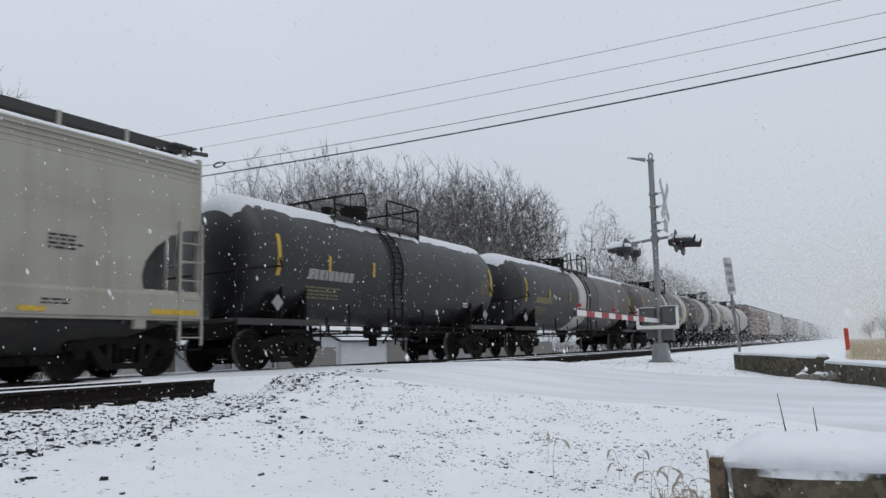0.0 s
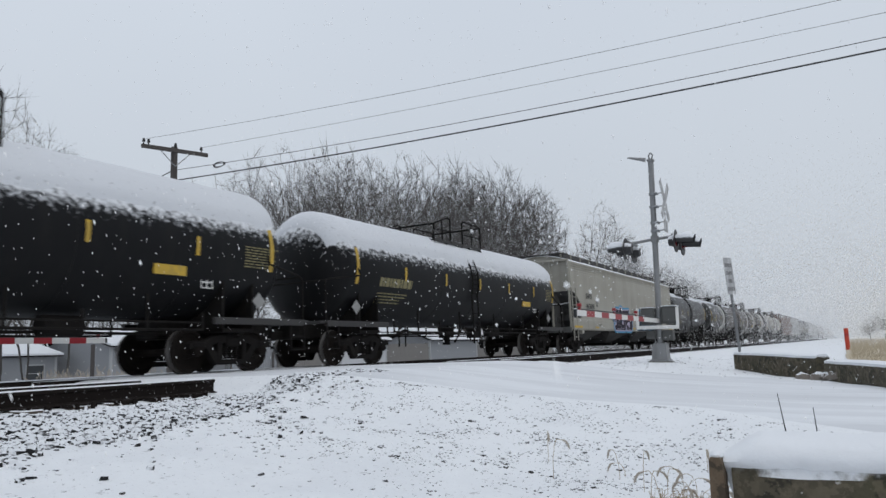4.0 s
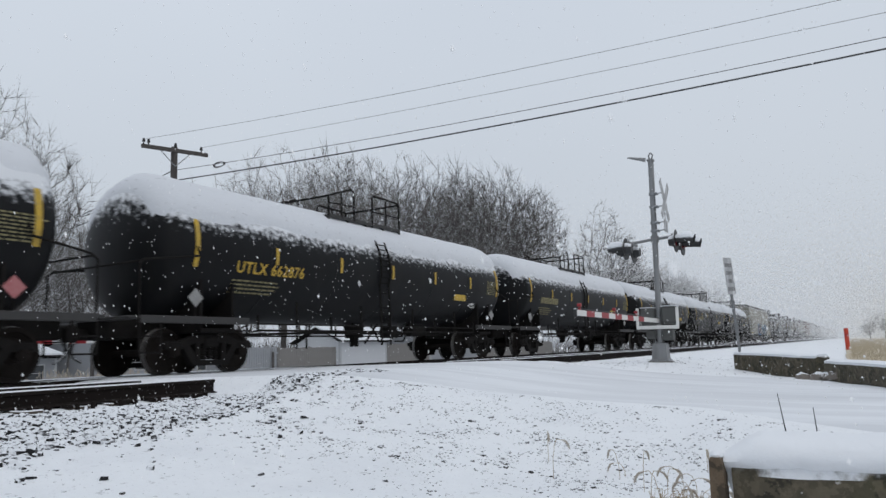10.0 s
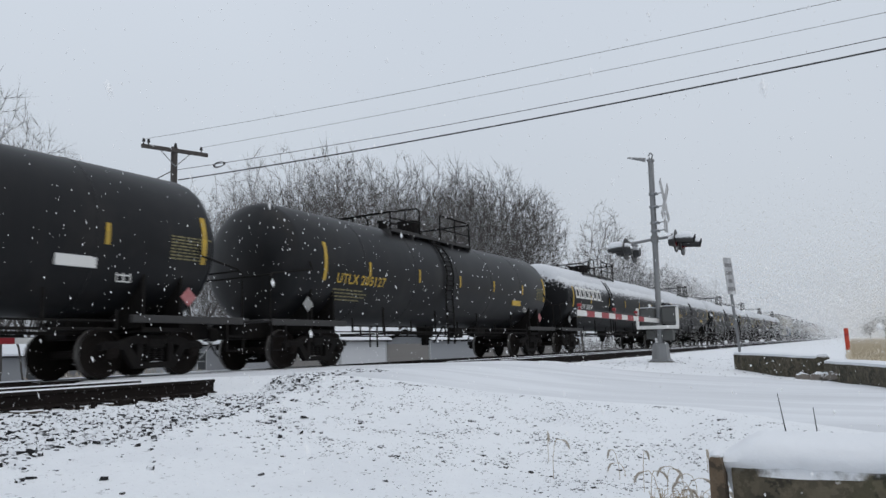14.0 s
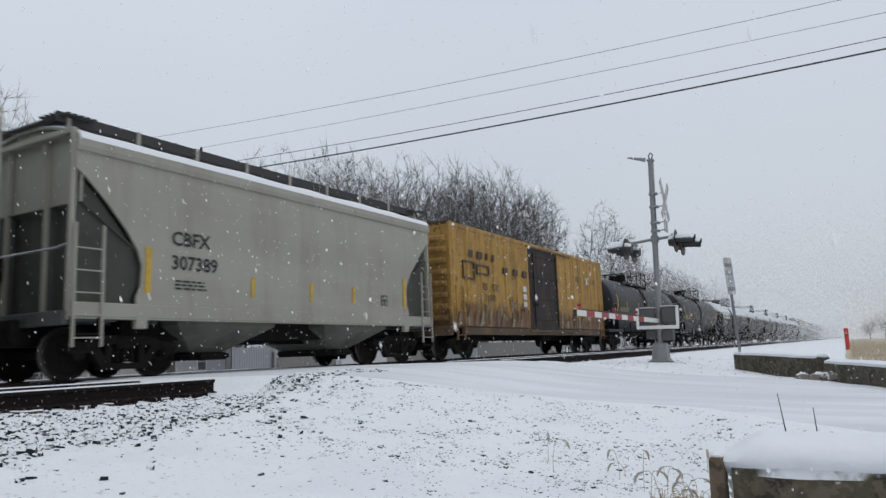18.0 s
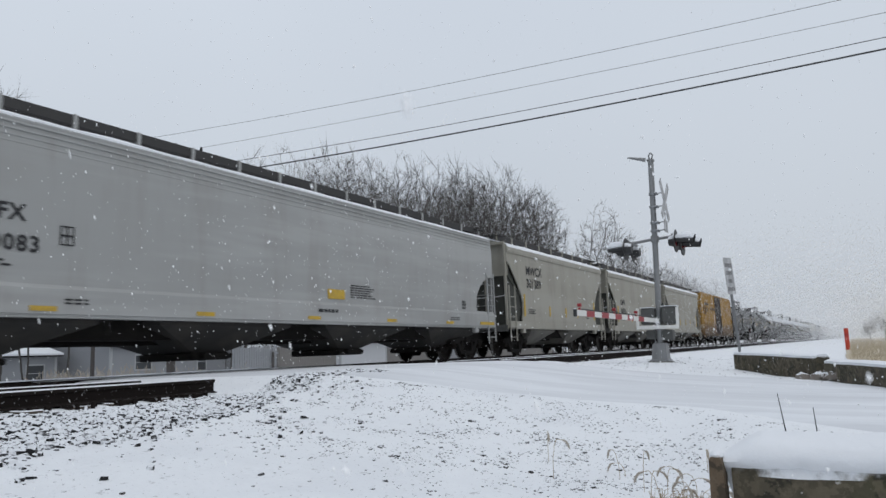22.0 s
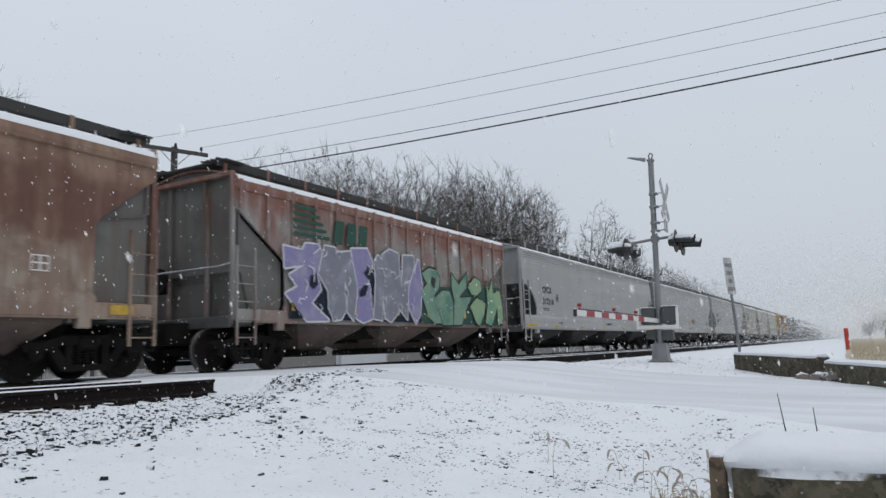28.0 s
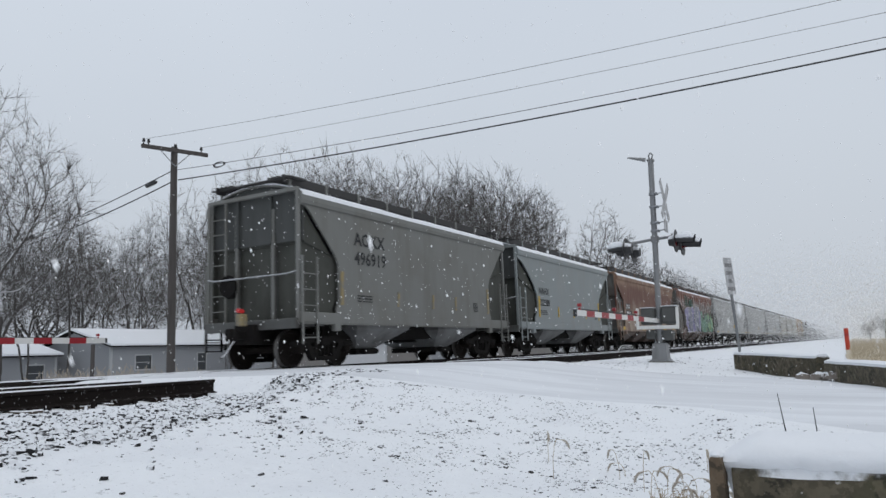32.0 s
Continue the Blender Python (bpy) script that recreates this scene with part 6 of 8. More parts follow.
    writing(c, "31970", -5.55, 1.95, 0.32, M_logo, yy, 0.006, 1.15, name="lettering")
    for z in (2.45, 2.15, 1.85):
        part("white_patch", Shape().box(-2.15, -1.85, y - 0.02, y, z, z + 0.2), M_g_white, c)
    part("dark_panel", Shape().box(-2.3, -1.75, y - 0.02, y, 1.45, 1.8), M_boxdoor, c)
    s = Shape()
    for a in (1, -1):
        s.prism([(5.2, 3.15 if a > 0 else 3.5), (5.3, 3.15 if a > 0 else 3.5), (5.62, 3.5 if a > 0 else 3.15), (5.52, 3.5 if a > 0 else 3.15)], 1, yy - 0.012 - 0.004 * a, yy - 0.004 - 0.004 * a)
    part("white_emblem", s, M_g_white, c)
    for k, x in enumerate((3.85, 6.15)):
        small_print(c, x, 3.38, 0.5, 2, M_logo, yy, 40 + k, 0.07, 0.12)
    frame_plate(c, 5.3, 1.5, 0.34, 0.34, M_g_white, yy, "routing_plate")
    rnd = random.Random(61)
    paints = (M_g_sky, M_g_brown, M_g_rust, M_boxsill, M_boxyel, M_g_brown, M_boxsill)
    k = 0
    for x0, x1 in ((-7.4, -1.75), (1.8, 7.4)):
        x = x0
        while x < x1:
            h, w = rnd.uniform(0.25, 0.85), rnd.uniform(0.06, 0.2)
            lean, cut_in = rnd.uniform(-0.15, 0.15), rnd.uniform(0.3, 0.8)
            f = [(x - w, 1.07), (x + w * cut_in, 1.07), (x + w * 0.4 + lean * 0.5, 1.07 + h * 0.45), (x + w + lean, 1.07 + h * rnd.uniform(0.6, 0.9)), (x + w * 0.2 + lean, 1.07 + h), (x - w * 0.5 + lean * 0.6, 1.07 + h * rnd.uniform(0.4, 0.75))]
            painted(c, -Y - 0.09 - 0.0022 * (k % 9), [f], [(0, paints[k % 7])], "old_graffiti")
            x += w * rnd.uniform(0.6, 1.1)
            k += 1
    for k, (x, z, w, h, m) in enumerate(((-6.9, 1.15, 1.5, 0.6, M_logo), (-6.2, 1.5, 1.3, 0.7, M_g_sky), (-4.6, 1.2, 2.0, 0.9, M_g_faded), (-3.4, 1.7, 1.2, 0.5, M_logo), (-2.9, 1.15, 1.2, 0.5, M_g_brown), (1.9, 1.15, 1.2, 0.9, M_g_faded), (2.9, 1.2, 1.5, 0.7, M_logo), (4.2, 1.1, 1.1, 0.5, M_g_brown), (5.0, 1.2, 2.0, 0.8, M_g_sky), (6.3, 1.15, 1.1, 0.5, M_logo))):
        tag_lines(c, Y + 0.06, x, z, w, h, m, 81 + k, 0.022)
    return c


M_boxsill = material("rusty_brown_underframe", (0.10, 0.065, 0.04), 0.8, grain=[(3, (0.05, 0.035, 0.028), 0.7)], stains=[(1.2, (0.2, 0.12, 0.04), 0.5)], bump=0.1)
M_bluepale = material("chalky_white_tank_paint", (0.5, 0.5, 0.48), 0.6, grain=[(3, (0.35, 0.33, 0.3), 0.6)], streak=[(2, (0.2, 0.16, 0.13), 0.7)])
# soot-brown tank paint, lightened in its colour for haze on the far cars
M_tank_brown = material("hazed_soot_brown_tank_paint", (0.075, 0.068, 0.066), 0.6, grain=[(3, (0.12, 0.11, 0.105), 0.6)], streak=[(2, (0.2, 0.185, 0.175), 0.6)])


def word_blocks(c, rim, yt):
    """The owner's name in white, as plain blocks."""
    for k in range(6):
        s = Shape()
        x, z, w, h = -rim + 0.98 + k * 0.63, 2.5, 0.55, 0.52
        for a in range(4):
            for b in range(5):
                if a in (1, 2) and b in (1, 2, 3):
                    continue
                q = [(x + w * (a + e) / 4, z + h * (b + f) / 5) for e, f in ((0, 0), (1, 0), (1, 1), (0, 1))]
                s.add([(u, yt(v, 0.014), v) for u, v in q], [(0, 1, 2, 3)])
        part("name_block", s, M_white, c, "white block worn by weather")


def build_train():
    # far ahead
    x = 92.6
    ahead = (("h", 20.5), ("h", 21.0), ("t", 17.0), ("t", 17.0), ("h", 20.8), ("h", 20.8), ("t", 17), ("t", 17), ("t", 17), ("h", 20.8), ("t", 17), ("t", 17), ("h", 20.8), ("t", 17), ("t", 17), ("t", 17))
    for k, (kind, ln) in enumerate(ahead):
        if kind == "t":
            tank_car("grimy black tank car far down the train", x, x + ln, M_tank_brown, 0.5, near=False, seed=200 + k, platform=0.8)
        else:
            plastics_hopper("faded brown covered hopper far down the train" if k == 0 else "pale grey covered hopper far down the train", x, x + ln, None, M_hop_brown if k == 0 else M_hop_grey, 220 + k, near=False, extra=False)
        x += ln
    # the tanks in front of the tan hopper
    tank_car("dirty grey-white tank car with dark bands", 75.6, 92.6, M_bluepale, 0.3, near=False, seed=31, bands=((-3, 1.5, M_tank_brown),))
    tank_car("soot-stained tank car with white bands", 58.6, 75.6, M_tank_brown, 0.3, near=False, seed=32, bands=((-2.5, 2.2, M_bluepale), (4.0, 1.8, M_bluepale)))
    tank_car("soot-stained tank car with a white band", 42.3, 58.6, M_tank_brown, 0.3, near=False, seed=33, bands=((0.0, 1.6, M_bluepale), (5.2, 1.4, M_bluepale)))
    tank_car("black tank car with a white band and brown streaks", 24.4, 42.3, M_tank, 0.6, near=True, seed=34, bands=((-0.4, 1.6, M_bluepale), (4.3, 5.0, M_tank_brown)), plate=False)
    tank_car("black tank car with thin snow along its top", 10.4, 24.4, M_tank, 0.66, mark_mat=M_white, near=True, seed=35, plate=False, platform=1.25, px=-0.6)
    # tan hopper with graffiti
    c, hb, Y = plastics_hopper("cream-grey covered hopper with blue graffiti", -10.9, 10.4, ("SHPX", "463698"), M_hop_tan, 41, extra=False)
    small_print(c, hb - 3.1, 2.35, 0.6, 4, M_black, -Y - 0.012, 44)
    digits_piece(c, Y)
    block_piece(c, Y)
    tag_lines(c, Y, -hb + 9.7, 2.0, 0.85, 0.35, M_black, 47)
    tag_lines(c, Y, -hb + 12.6, 2.28, 0.5, 0.22, M_black, 48)
    tag_lines(c, Y, -hb + 6.3, 2.0, 0.45, 0.3, M_black, 49)
    # black tanks under snow
    lab = "black tank car capped with thick snow, yellow stripes"
    tank_car(lab, -27.9, -10.9, M_tank_snowy, 1.0, seed=51, px=-0.35, hatch=0)
    tank_car(lab, -44.9, -27.9, M_tank_snowy, 1.0, seed=52, px=-0.35, hatch=0)
    tank_car(lab, -61.85, -44.9, M_tank_snowy, 0.95, seed=53, px=-0.35, hatch=0)
    tank_car(lab, -78.75, -61.85, M_tank_snowy, 1.0, seed=54, px=-0.35, hatch=0)
    tank_car(lab, -95.55, -78.75, M_tank_snowy, 1.0, marks="UTLX 662876", seed=55, px=-0.35, hatch=0)
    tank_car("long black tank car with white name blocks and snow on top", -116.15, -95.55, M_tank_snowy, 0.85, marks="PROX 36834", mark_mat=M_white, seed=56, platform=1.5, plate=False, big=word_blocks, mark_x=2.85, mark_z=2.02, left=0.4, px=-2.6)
    tank_car("bare black tank car with yellow lettering", -134.1, -116.15, M_tank_grey, 0.0, marks="UTLX 205127", seed=57, platform=1.5, px=-0.6, left=0.6)
    tank_car("bare dull black tank car with yellow stripes", -151.5, -134.1, M_tank_grey, 0.0, seed=58, platform=1.5, px=-0.75, left=0.6)
    box_car(-168.55, -151.5)
    # two-bay hoppers
    tan = "short tan-grey covered hopper with black lettering"
    grain_hopper(tan, -181.22, -168.55, ("CBFX", "307389"), M_hop_tan, STRAIGHT_CUT, 61)
    grain_hopper(tan, -194.05, -181.22, ("CBFX", "307331"), M_hop_tan, STRAIGHT_CUT, 62)
    grain_hopper(tan, -206.6, -194.05, ("MWCX", "301389"), M_hop_tan, STRAIGHT_CUT, 63, size=0.5, tz=3.13, tx=1.72)
    pale = "long pale grey covered hopper with snow on its roof"
    plastics_hopper(pale, -227.4, -206.65, ("CBFX", "470083"), M_hop_grey, 71)
    plastics_hopper(pale, -248.2, -227.4, ("CPCX", "815885"), M_hop_grey, 72)
    plastics_hopper(pale, -269.4, -248.2, ("CPCX", "317310"), M_hop_grey, 73)
    # rusty ones
    c, hb, Y = hopper("covered_hopper", "rust-stained ribbed hopper with purple and green graffiti", -284.65, -269.4, M_rustgrey, (M_dustend, M_dustend, M_bay_rust), ANGLE_CUT, eave=4.12, bays=3, end_low=2.1, ribs=True, tall_ladder=True, roof_snow=False, gap=1.03)
    lilac_piece(c, Y + 0.065)
    green_piece(c, Y + 0.065)
    s = Shape()
    for k in range(5):
        s.box(-hb + 1.7, -hb + 3.0 - 0.12 * k, -Y - 0.085, -Y - 0.075, 3.05 + 0.16 * k, 3.13 + 0.16 * k)
    for k in range(3):
        s.prism([(-hb + 3.15 + 0.5 * k, 3.0), (-hb + 3.5 + 0.5 * k, 3.0), (-hb + 3.6 + 0.5 * k, 3.6), (-hb + 3.25 + 0.5 * k, 3.6)], 1, -Y - 0.085, -Y - 0.075)
    part("old_logo", s, M_g_dkgreen, c)
    yellow_marks(c, hb, Y + 0.07, (-hb + 1.62, -hb + 4.0, -hb + 5.9, -hb + 7.5, -hb + 9.8, hb - 1.75), 1.3, 0.12, 0.5)
    c, hb, Y = hopper("covered_hopper", "red-brown rusted covered hopper with snow on its roof", -300.1, -284.65, M_rustcar, (M_dustend, M_dustend, M_bay_rust), SOO_CUT, eave=4.12, bays=4, end_low=2.95, tall_ladder=True, gap=0.95)
    y = -Y - 0.012
    s = Shape().box(-hb + 1.48, -hb + 2.3, y - 0.003, y + 0.004, 2.24, 2.56).box(-hb + 1.45, -hb + 2.6, y - 0.003, y + 0.004, 1.86, 2.18)
    part("black_patch", s, M_black, c)
    writing(c, "SOO", -hb + 1.55, 2.29, 0.3, M_white, y - 0.008, 0.008, 1.1)
    writing(c, "99402", -hb + 1.52, 1.91, 0.3, M_white, y - 0.008, 0.008, 1.1)
    writing(c, "SOO 99402", 0, 3.72, 0.30, M_white, 0.0).matrix_local = Matrix.Translation((-hb + 0.35, -0.05, 0)) @ Matrix.Rotation(radians(-90), 4, "Z")
    tag_lines(c, Y, -hb + 9.2, 1.65, 1.0, 0.7, M_black, 93)
    for x in (-hb + 0.6, -hb + 4.7, -hb + 7.2, -hb + 10.0, hb - 0.9):
        part("reflector_stripe", Shape().box(x, x + 0.45, -Y - 0.03, -Y - 0.012, 1.1, 1.26), M_yellow, c, "yellow reflective stripe")
    frame_plate(c, hb - 2.3, 1.75, 0.3, 0.26, M_white, y, "routing_plate")
    grain_hopper("short cool-grey covered hopper with black lettering", -312.85, -300.1, ("NAHX", "322388"), M_hop_cool, CURVE_CUT, 64, size=0.38, tz=2.44, tx=1.95)
    grain_hopper("short weathered grey covered hopper, last of the train", -325.3, -312.85, ("AOKX", "496919"), M_hop_dark, LAST_CUT, 65, size=0.48, tz=3.08, tx=2.05, stripe=M_dullyellow)
    last = CARS[-1]
    h = (325.3 - 312.85) / 2
    s = Shape().box(-h - 0.05, -h + 0.16, -0.34, -0.14, 1.02, 1.3, 0.03)
    part("rear_marker", s, M_dullyellow, last, "worn yellow rear-end telemetry box")
    s = Shape().cyl((-h - 0.08, -0.24, 1.38), (-h + 0.08, -0.24, 1.36), 0.05, n=12)
    part("rear_lamp", s, M_marker, last, "red rear marker lamp")


M_marker = material("red_marker_lamp", (0.3, 0.02, 0.02), 0.4, emit=((1.0, 0.05, 0.05), 0.15))
M_hop_brown = material("faded_brown_paint", (0.19, 0.13, 0.115), 0.7, grain=[(2, (0.13, 0.09, 0.08), 0.6)], streak=[(2, (0.09, 0.05, 0.04), 0.6)])
build_train()
# ---- crossing signal ----
def striped_arm(parent, length, d, z, half_w=0.055):
    """A gate arm along x from the mast outward (d = -1 or 1): white boards with red bands and small lamps."""
    s = Shape().box(min(0, d * length), max(0, d * length), -0.02, 0.02, z - half_w, z + half_w, 0.006)
    arm = part("gate_arm", s, M_white, parent, "white gate arm with red bands")
    for k in range(7 if length > 7 else 5):
        a = d * (length - 0.6 - 0.955 * k)
        b = a - d * 0.48
        s = Shape().box(min(a, b), max(a, b), -0.024, 0.024, z - half_w - 0.002, z + half_w + 0.002)
        part("red_band", s, M_red, arm, "red reflective band")
    s = Shape().tube([(d * 0.6, 0, z + 0.09), (d * (length - 0.3), 0, z + 0.075)], 0.012, 6)
    part("lamp_cable", s, M_wire, arm)
    part("end_cap", Shape().box(d * length - 0.03, d * length + 0.03, -0.03, 0.03, z - 0.075, z + 0.075, 0.01), M_dark, arm)
    for k, x in enumerate((length - 0.25, length * 0.62, length * 0.35)):
        s = Shape().cyl((d * x, -0.035, z + 0.15), (d * x, 0.035, z + 0.15), 0.036, n=12)
        s.box(d * x - 0.02, d * x + 0.02, -0.02, 0.02, z + 0.05, z + 0.1)
        part("arm_lamp", s, M_lamp, arm, "small red gate lamp")
    return arm


M_lamp = material("red_lamp_lens", (0.22, 0.015, 0.02), 0.35, emit=((1.0, 0.03, 0.03), 0.03))
M_lens = material("dark_red_lens", (0.12, 0.008, 0.01), 0.2)
M_mast = material("aluminium_mast", (0.27, 0.275, 0.28), 0.55, 0.3, grain=[(8, (0.18, 0.185, 0.19), 0.6)], streak=[(5, (0.12, 0.12, 0.12), 0.5)])
M_signback = material("sign_sheet_metal", (0.36, 0.37, 0.38), 0.6, grain=[(6, (0.28, 0.28, 0.29), 0.5)], stains=[(5, (0.7, 0.71, 0.73), 0.6)])


def flasher(parent, x, y, z, d):
    """One round crossing lamp with its disc and hood, facing d along y."""
    s = Shape().cyl((0, 0, 0), (0, d * 0.025, 0), 0.30, n=28)
    disc = part("disc", s, M_dark, parent, "black round backing disc", at=(x, y, z))
    s = Shape().cyl((0, -d * 0.16, 0), (0, 0, 0), 0.12, 0.17, n=18)
    part("lamp_housing", s, M_dark, disc)
    s = Shape().cyl((0, d * 0.026, 0), (0, d * 0.05, 0), 0.145, n=20)
    part("lens", s, M_lens, disc, "dark red lens")
    s = Shape()
    n = 14
    rings = []
    for k, yy in enumerate((0.03, 0.30, 0.46)):
        arc = [radians(200 - (220 * i / n)) for i in range(n + 1)]
        sag = (0.0, 0.015, 0.03)[k]
        outer = [(0.165 * math.cos(a), d * (yy + (0.05 if k == 2 else 0) * math.sin(a)), 0.165 * math.sin(a) - sag) for a in arc]
        inner = [(0.158 * math.cos(a), d * (yy + (0.05 if k == 2 else 0) * math.sin(a)), 0.158 * math.sin(a) - sag) for a in arc[::-1]]
        rings.append(outer + inner)
    s.loft(rings)
    part("hood", s, M_dark, disc, "black lamp hood capped with snow", smooth=40)
    s = Shape()
    arc = [radians(160 - 140 * i / 10) for i in range(11)]
    rings = []
    for yy in (0.04, 0.2, 0.40, 0.45):
        t = 0.0 if yy in (0.04, 0.45) else 1.0
        rings.append([(0.166 * math.cos(a), d * yy, 0.163 * math.sin(a) - 0.02 * yy) for a in arc] + [((0.168 + 0.05 * t * math.sin(a)) * math.cos(a), d * yy, (0.168 + 0.055 * t) * math.sin(a) - 0.02 * yy) for a in arc[::-1]])
    s.loft(rings)
    part("hood_snow", s, M_snow, disc, smooth=50)
    return disc


def build_signal():
    x, y = 19.46, -8.05
    g = thing("crossing_signal", "grey railway crossing signal mast with lowered striped gate", "crossing signal", at=(x, y, ground_z(x, y)))
    g.rotation_euler = (radians(1.4), radians(0.3), 0)
    part("foundation", Shape().cyl((0, 0, -0.3), (0, 0, 0.02), 0.34, n=20), M_concrete, g)
    s = Shape().loft([[(a, b, z) for a, b in ((-r, -r), (r, -r), (r, r), (-r, r))] for z, r in ((0.0, 0.24), (0.06, 0.24), (0.08, 0.2), (0.46, 0.17), (0.5, 0.13))])
    part("base_casting", s, M_mast, g)
    part("mast", Shape().cyl((0, 0, 0.3), (0, 0, 5.45), 0.075, n=18), M_mast, g, "weathered aluminium mast", smooth=40)
    s = Shape().box(-0.09, 0.09, -0.09, 0.09, 5.42, 5.5, 0.02)
    s.cyl((-0.15, 0.1, 5.46), (-0.3, 0.55, 5.55), 0.06, 0.02, n=8)
    s.tube([(0, -0.03, 5.5), (0, -0.06, 5.62), (0, 0.0, 5.68), (0, 0.05, 5.6), (0, 0.03, 5.5)], 0.018, 6)
    part("finial", s, M_mast, g, "bell hook and cap")
    # crossbuck facing the road
    for k, sg in enumerate((1, -1)):
        s = Shape().box(-0.66, 0.66, -0.006, 0.006, -0.115, 0.115, 0.003)
        o = part("crossbuck_board", s, M_signback, g, "white crossbuck board", at=(0.05, -0.3 - 0.014 * k, 4.32))
        o.rotation_euler = (0, radians(48 * sg), 0)
    bolt = kept("snowy_bracket", lambda: Shape().tube([(0, 0, 0), (0.0, -0.3, 0.02)], 0.016, 6).cyl((0, 0, -0.03), (0, 0, 0.03), 0.1, n=16).box(-0.09, 0.09, -0.14, -0.05, -0.03, 0.03, 0.01), M_galv)
    for z in (4.52, 4.16, 3.72, 3.5):
        piece("bracket", bolt, g, (0, 0, z))
    part("track_sign", Shape().box(-0.16, 0.24, -0.31, -0.298, 3.45, 3.78, 0.004).box(-0.05, 0.1, -0.31, -0.298, 3.78, 3.98, 0.004), M_signback, g, "small white sign under the crossbuck")
    # lamps: a pair to either side
    s = Shape().tube([(0, 0, 3.28), (0, -0.62, 3.32)], 0.04, 10).tube([(0, 0, 3.28), (0, 0.72, 3.2)], 0.04, 10)
    s.tube([(-0.42, -0.55, 3.3), (0.42, -0.55, 3.3)], 0.035, 10).tube([(-0.42, 0.6, 3.2), (0.42, 0.6, 3.2)], 0.035, 10)
    s.cyl((0, 0, 3.2), (0, 0, 3.36), 0.11, n=16)
    part("crossarm", s, M_mast, g)
    for dx in (-0.42, 0.42):
        flasher(g, dx, -0.62, 3.13, -1)
        flasher(g, dx, 0.68, 3.02, 1)
    # gate machine with its counterweight bracket
    s = Shape().box(-0.2, 0.22, -0.48, -0.1, 1.0, 1.45, 0.03).box(-0.2, 0.22, 0.09, 0.44, 0.98, 1.42, 0.03)
    m = part("gate_machine", s, M_end, g, "dark grey gate motor boxes")
    part("machine_door", Shape().box(-0.225, -0.2, -0.44, -0.14, 1.05, 1.4, 0.008), M_end, m)
    part("machine_door", Shape().box(-0.225, -0.2, 0.13, 0.4, 1.03, 1.37, 0.008), M_end, m)
    s = Shape().box(-0.21, 0.23, -0.49, -0.09, 1.45, 1.47, 0.008).box(-0.21, 0.23, 0.08, 0.45, 1.42, 1.44, 0.008)
    part("machine_snow", s, M_snow, g)
    part("junction_box", Shape().box(-0.12, 0.14, -0.36, -0.08, 0.56, 0.84, 0.02).box(-0.1, 0.12, 0.1, 0.34, 0.6, 0.84, 0.02), M_end, g, "small grey junction boxes")
    s = Shape()
    for yy in (-0.53, 0.5):
        s.box(-0.32, -0.25, yy - 0.035, yy + 0.035, 0.9, 1.42, 0.012)
    s.box(-0.33, -0.24, -0.56, 0.53, 0.86, 0.95, 0.012)
    part("counterweight_bracket", s, M_white, g, "white gate bracket")
    part("counterweight", Shape().box(0.26, 0.45, -0.3, -0.1, 0.98, 1.25, 0.02), M_iron, g)
    s = Shape().tube([(0.1, 0.12, 0.9), (0.14, 0.2, 0.72), (0.08, 0.14, 0.5)], 0.03, 8)
    part("conduit", s, M_dark, g)
    striped_arm(g, 6.56, -1, 1.08)
    # the gate across the tracks, of which only the arm is in view
    x, y = 4.6, 5.5
    g = thing("far_crossing_gate", "lowered red and white gate beyond the tracks", "crossing signal", at=(x, y, ground_z(x, y)))
    part("mast", Shape().cyl((0, 0, -0.2), (0, 0, 4.6), 0.075, n=14), M_mast, g)
    part("gate_machine", Shape().box(-0.22, 0.24, -0.2, 0.2, 0.9, 1.6, 0.03), M_mast, g)
    striped_arm(g, 8.1, 1, 0.92 - ground_z(x, y), 0.075)


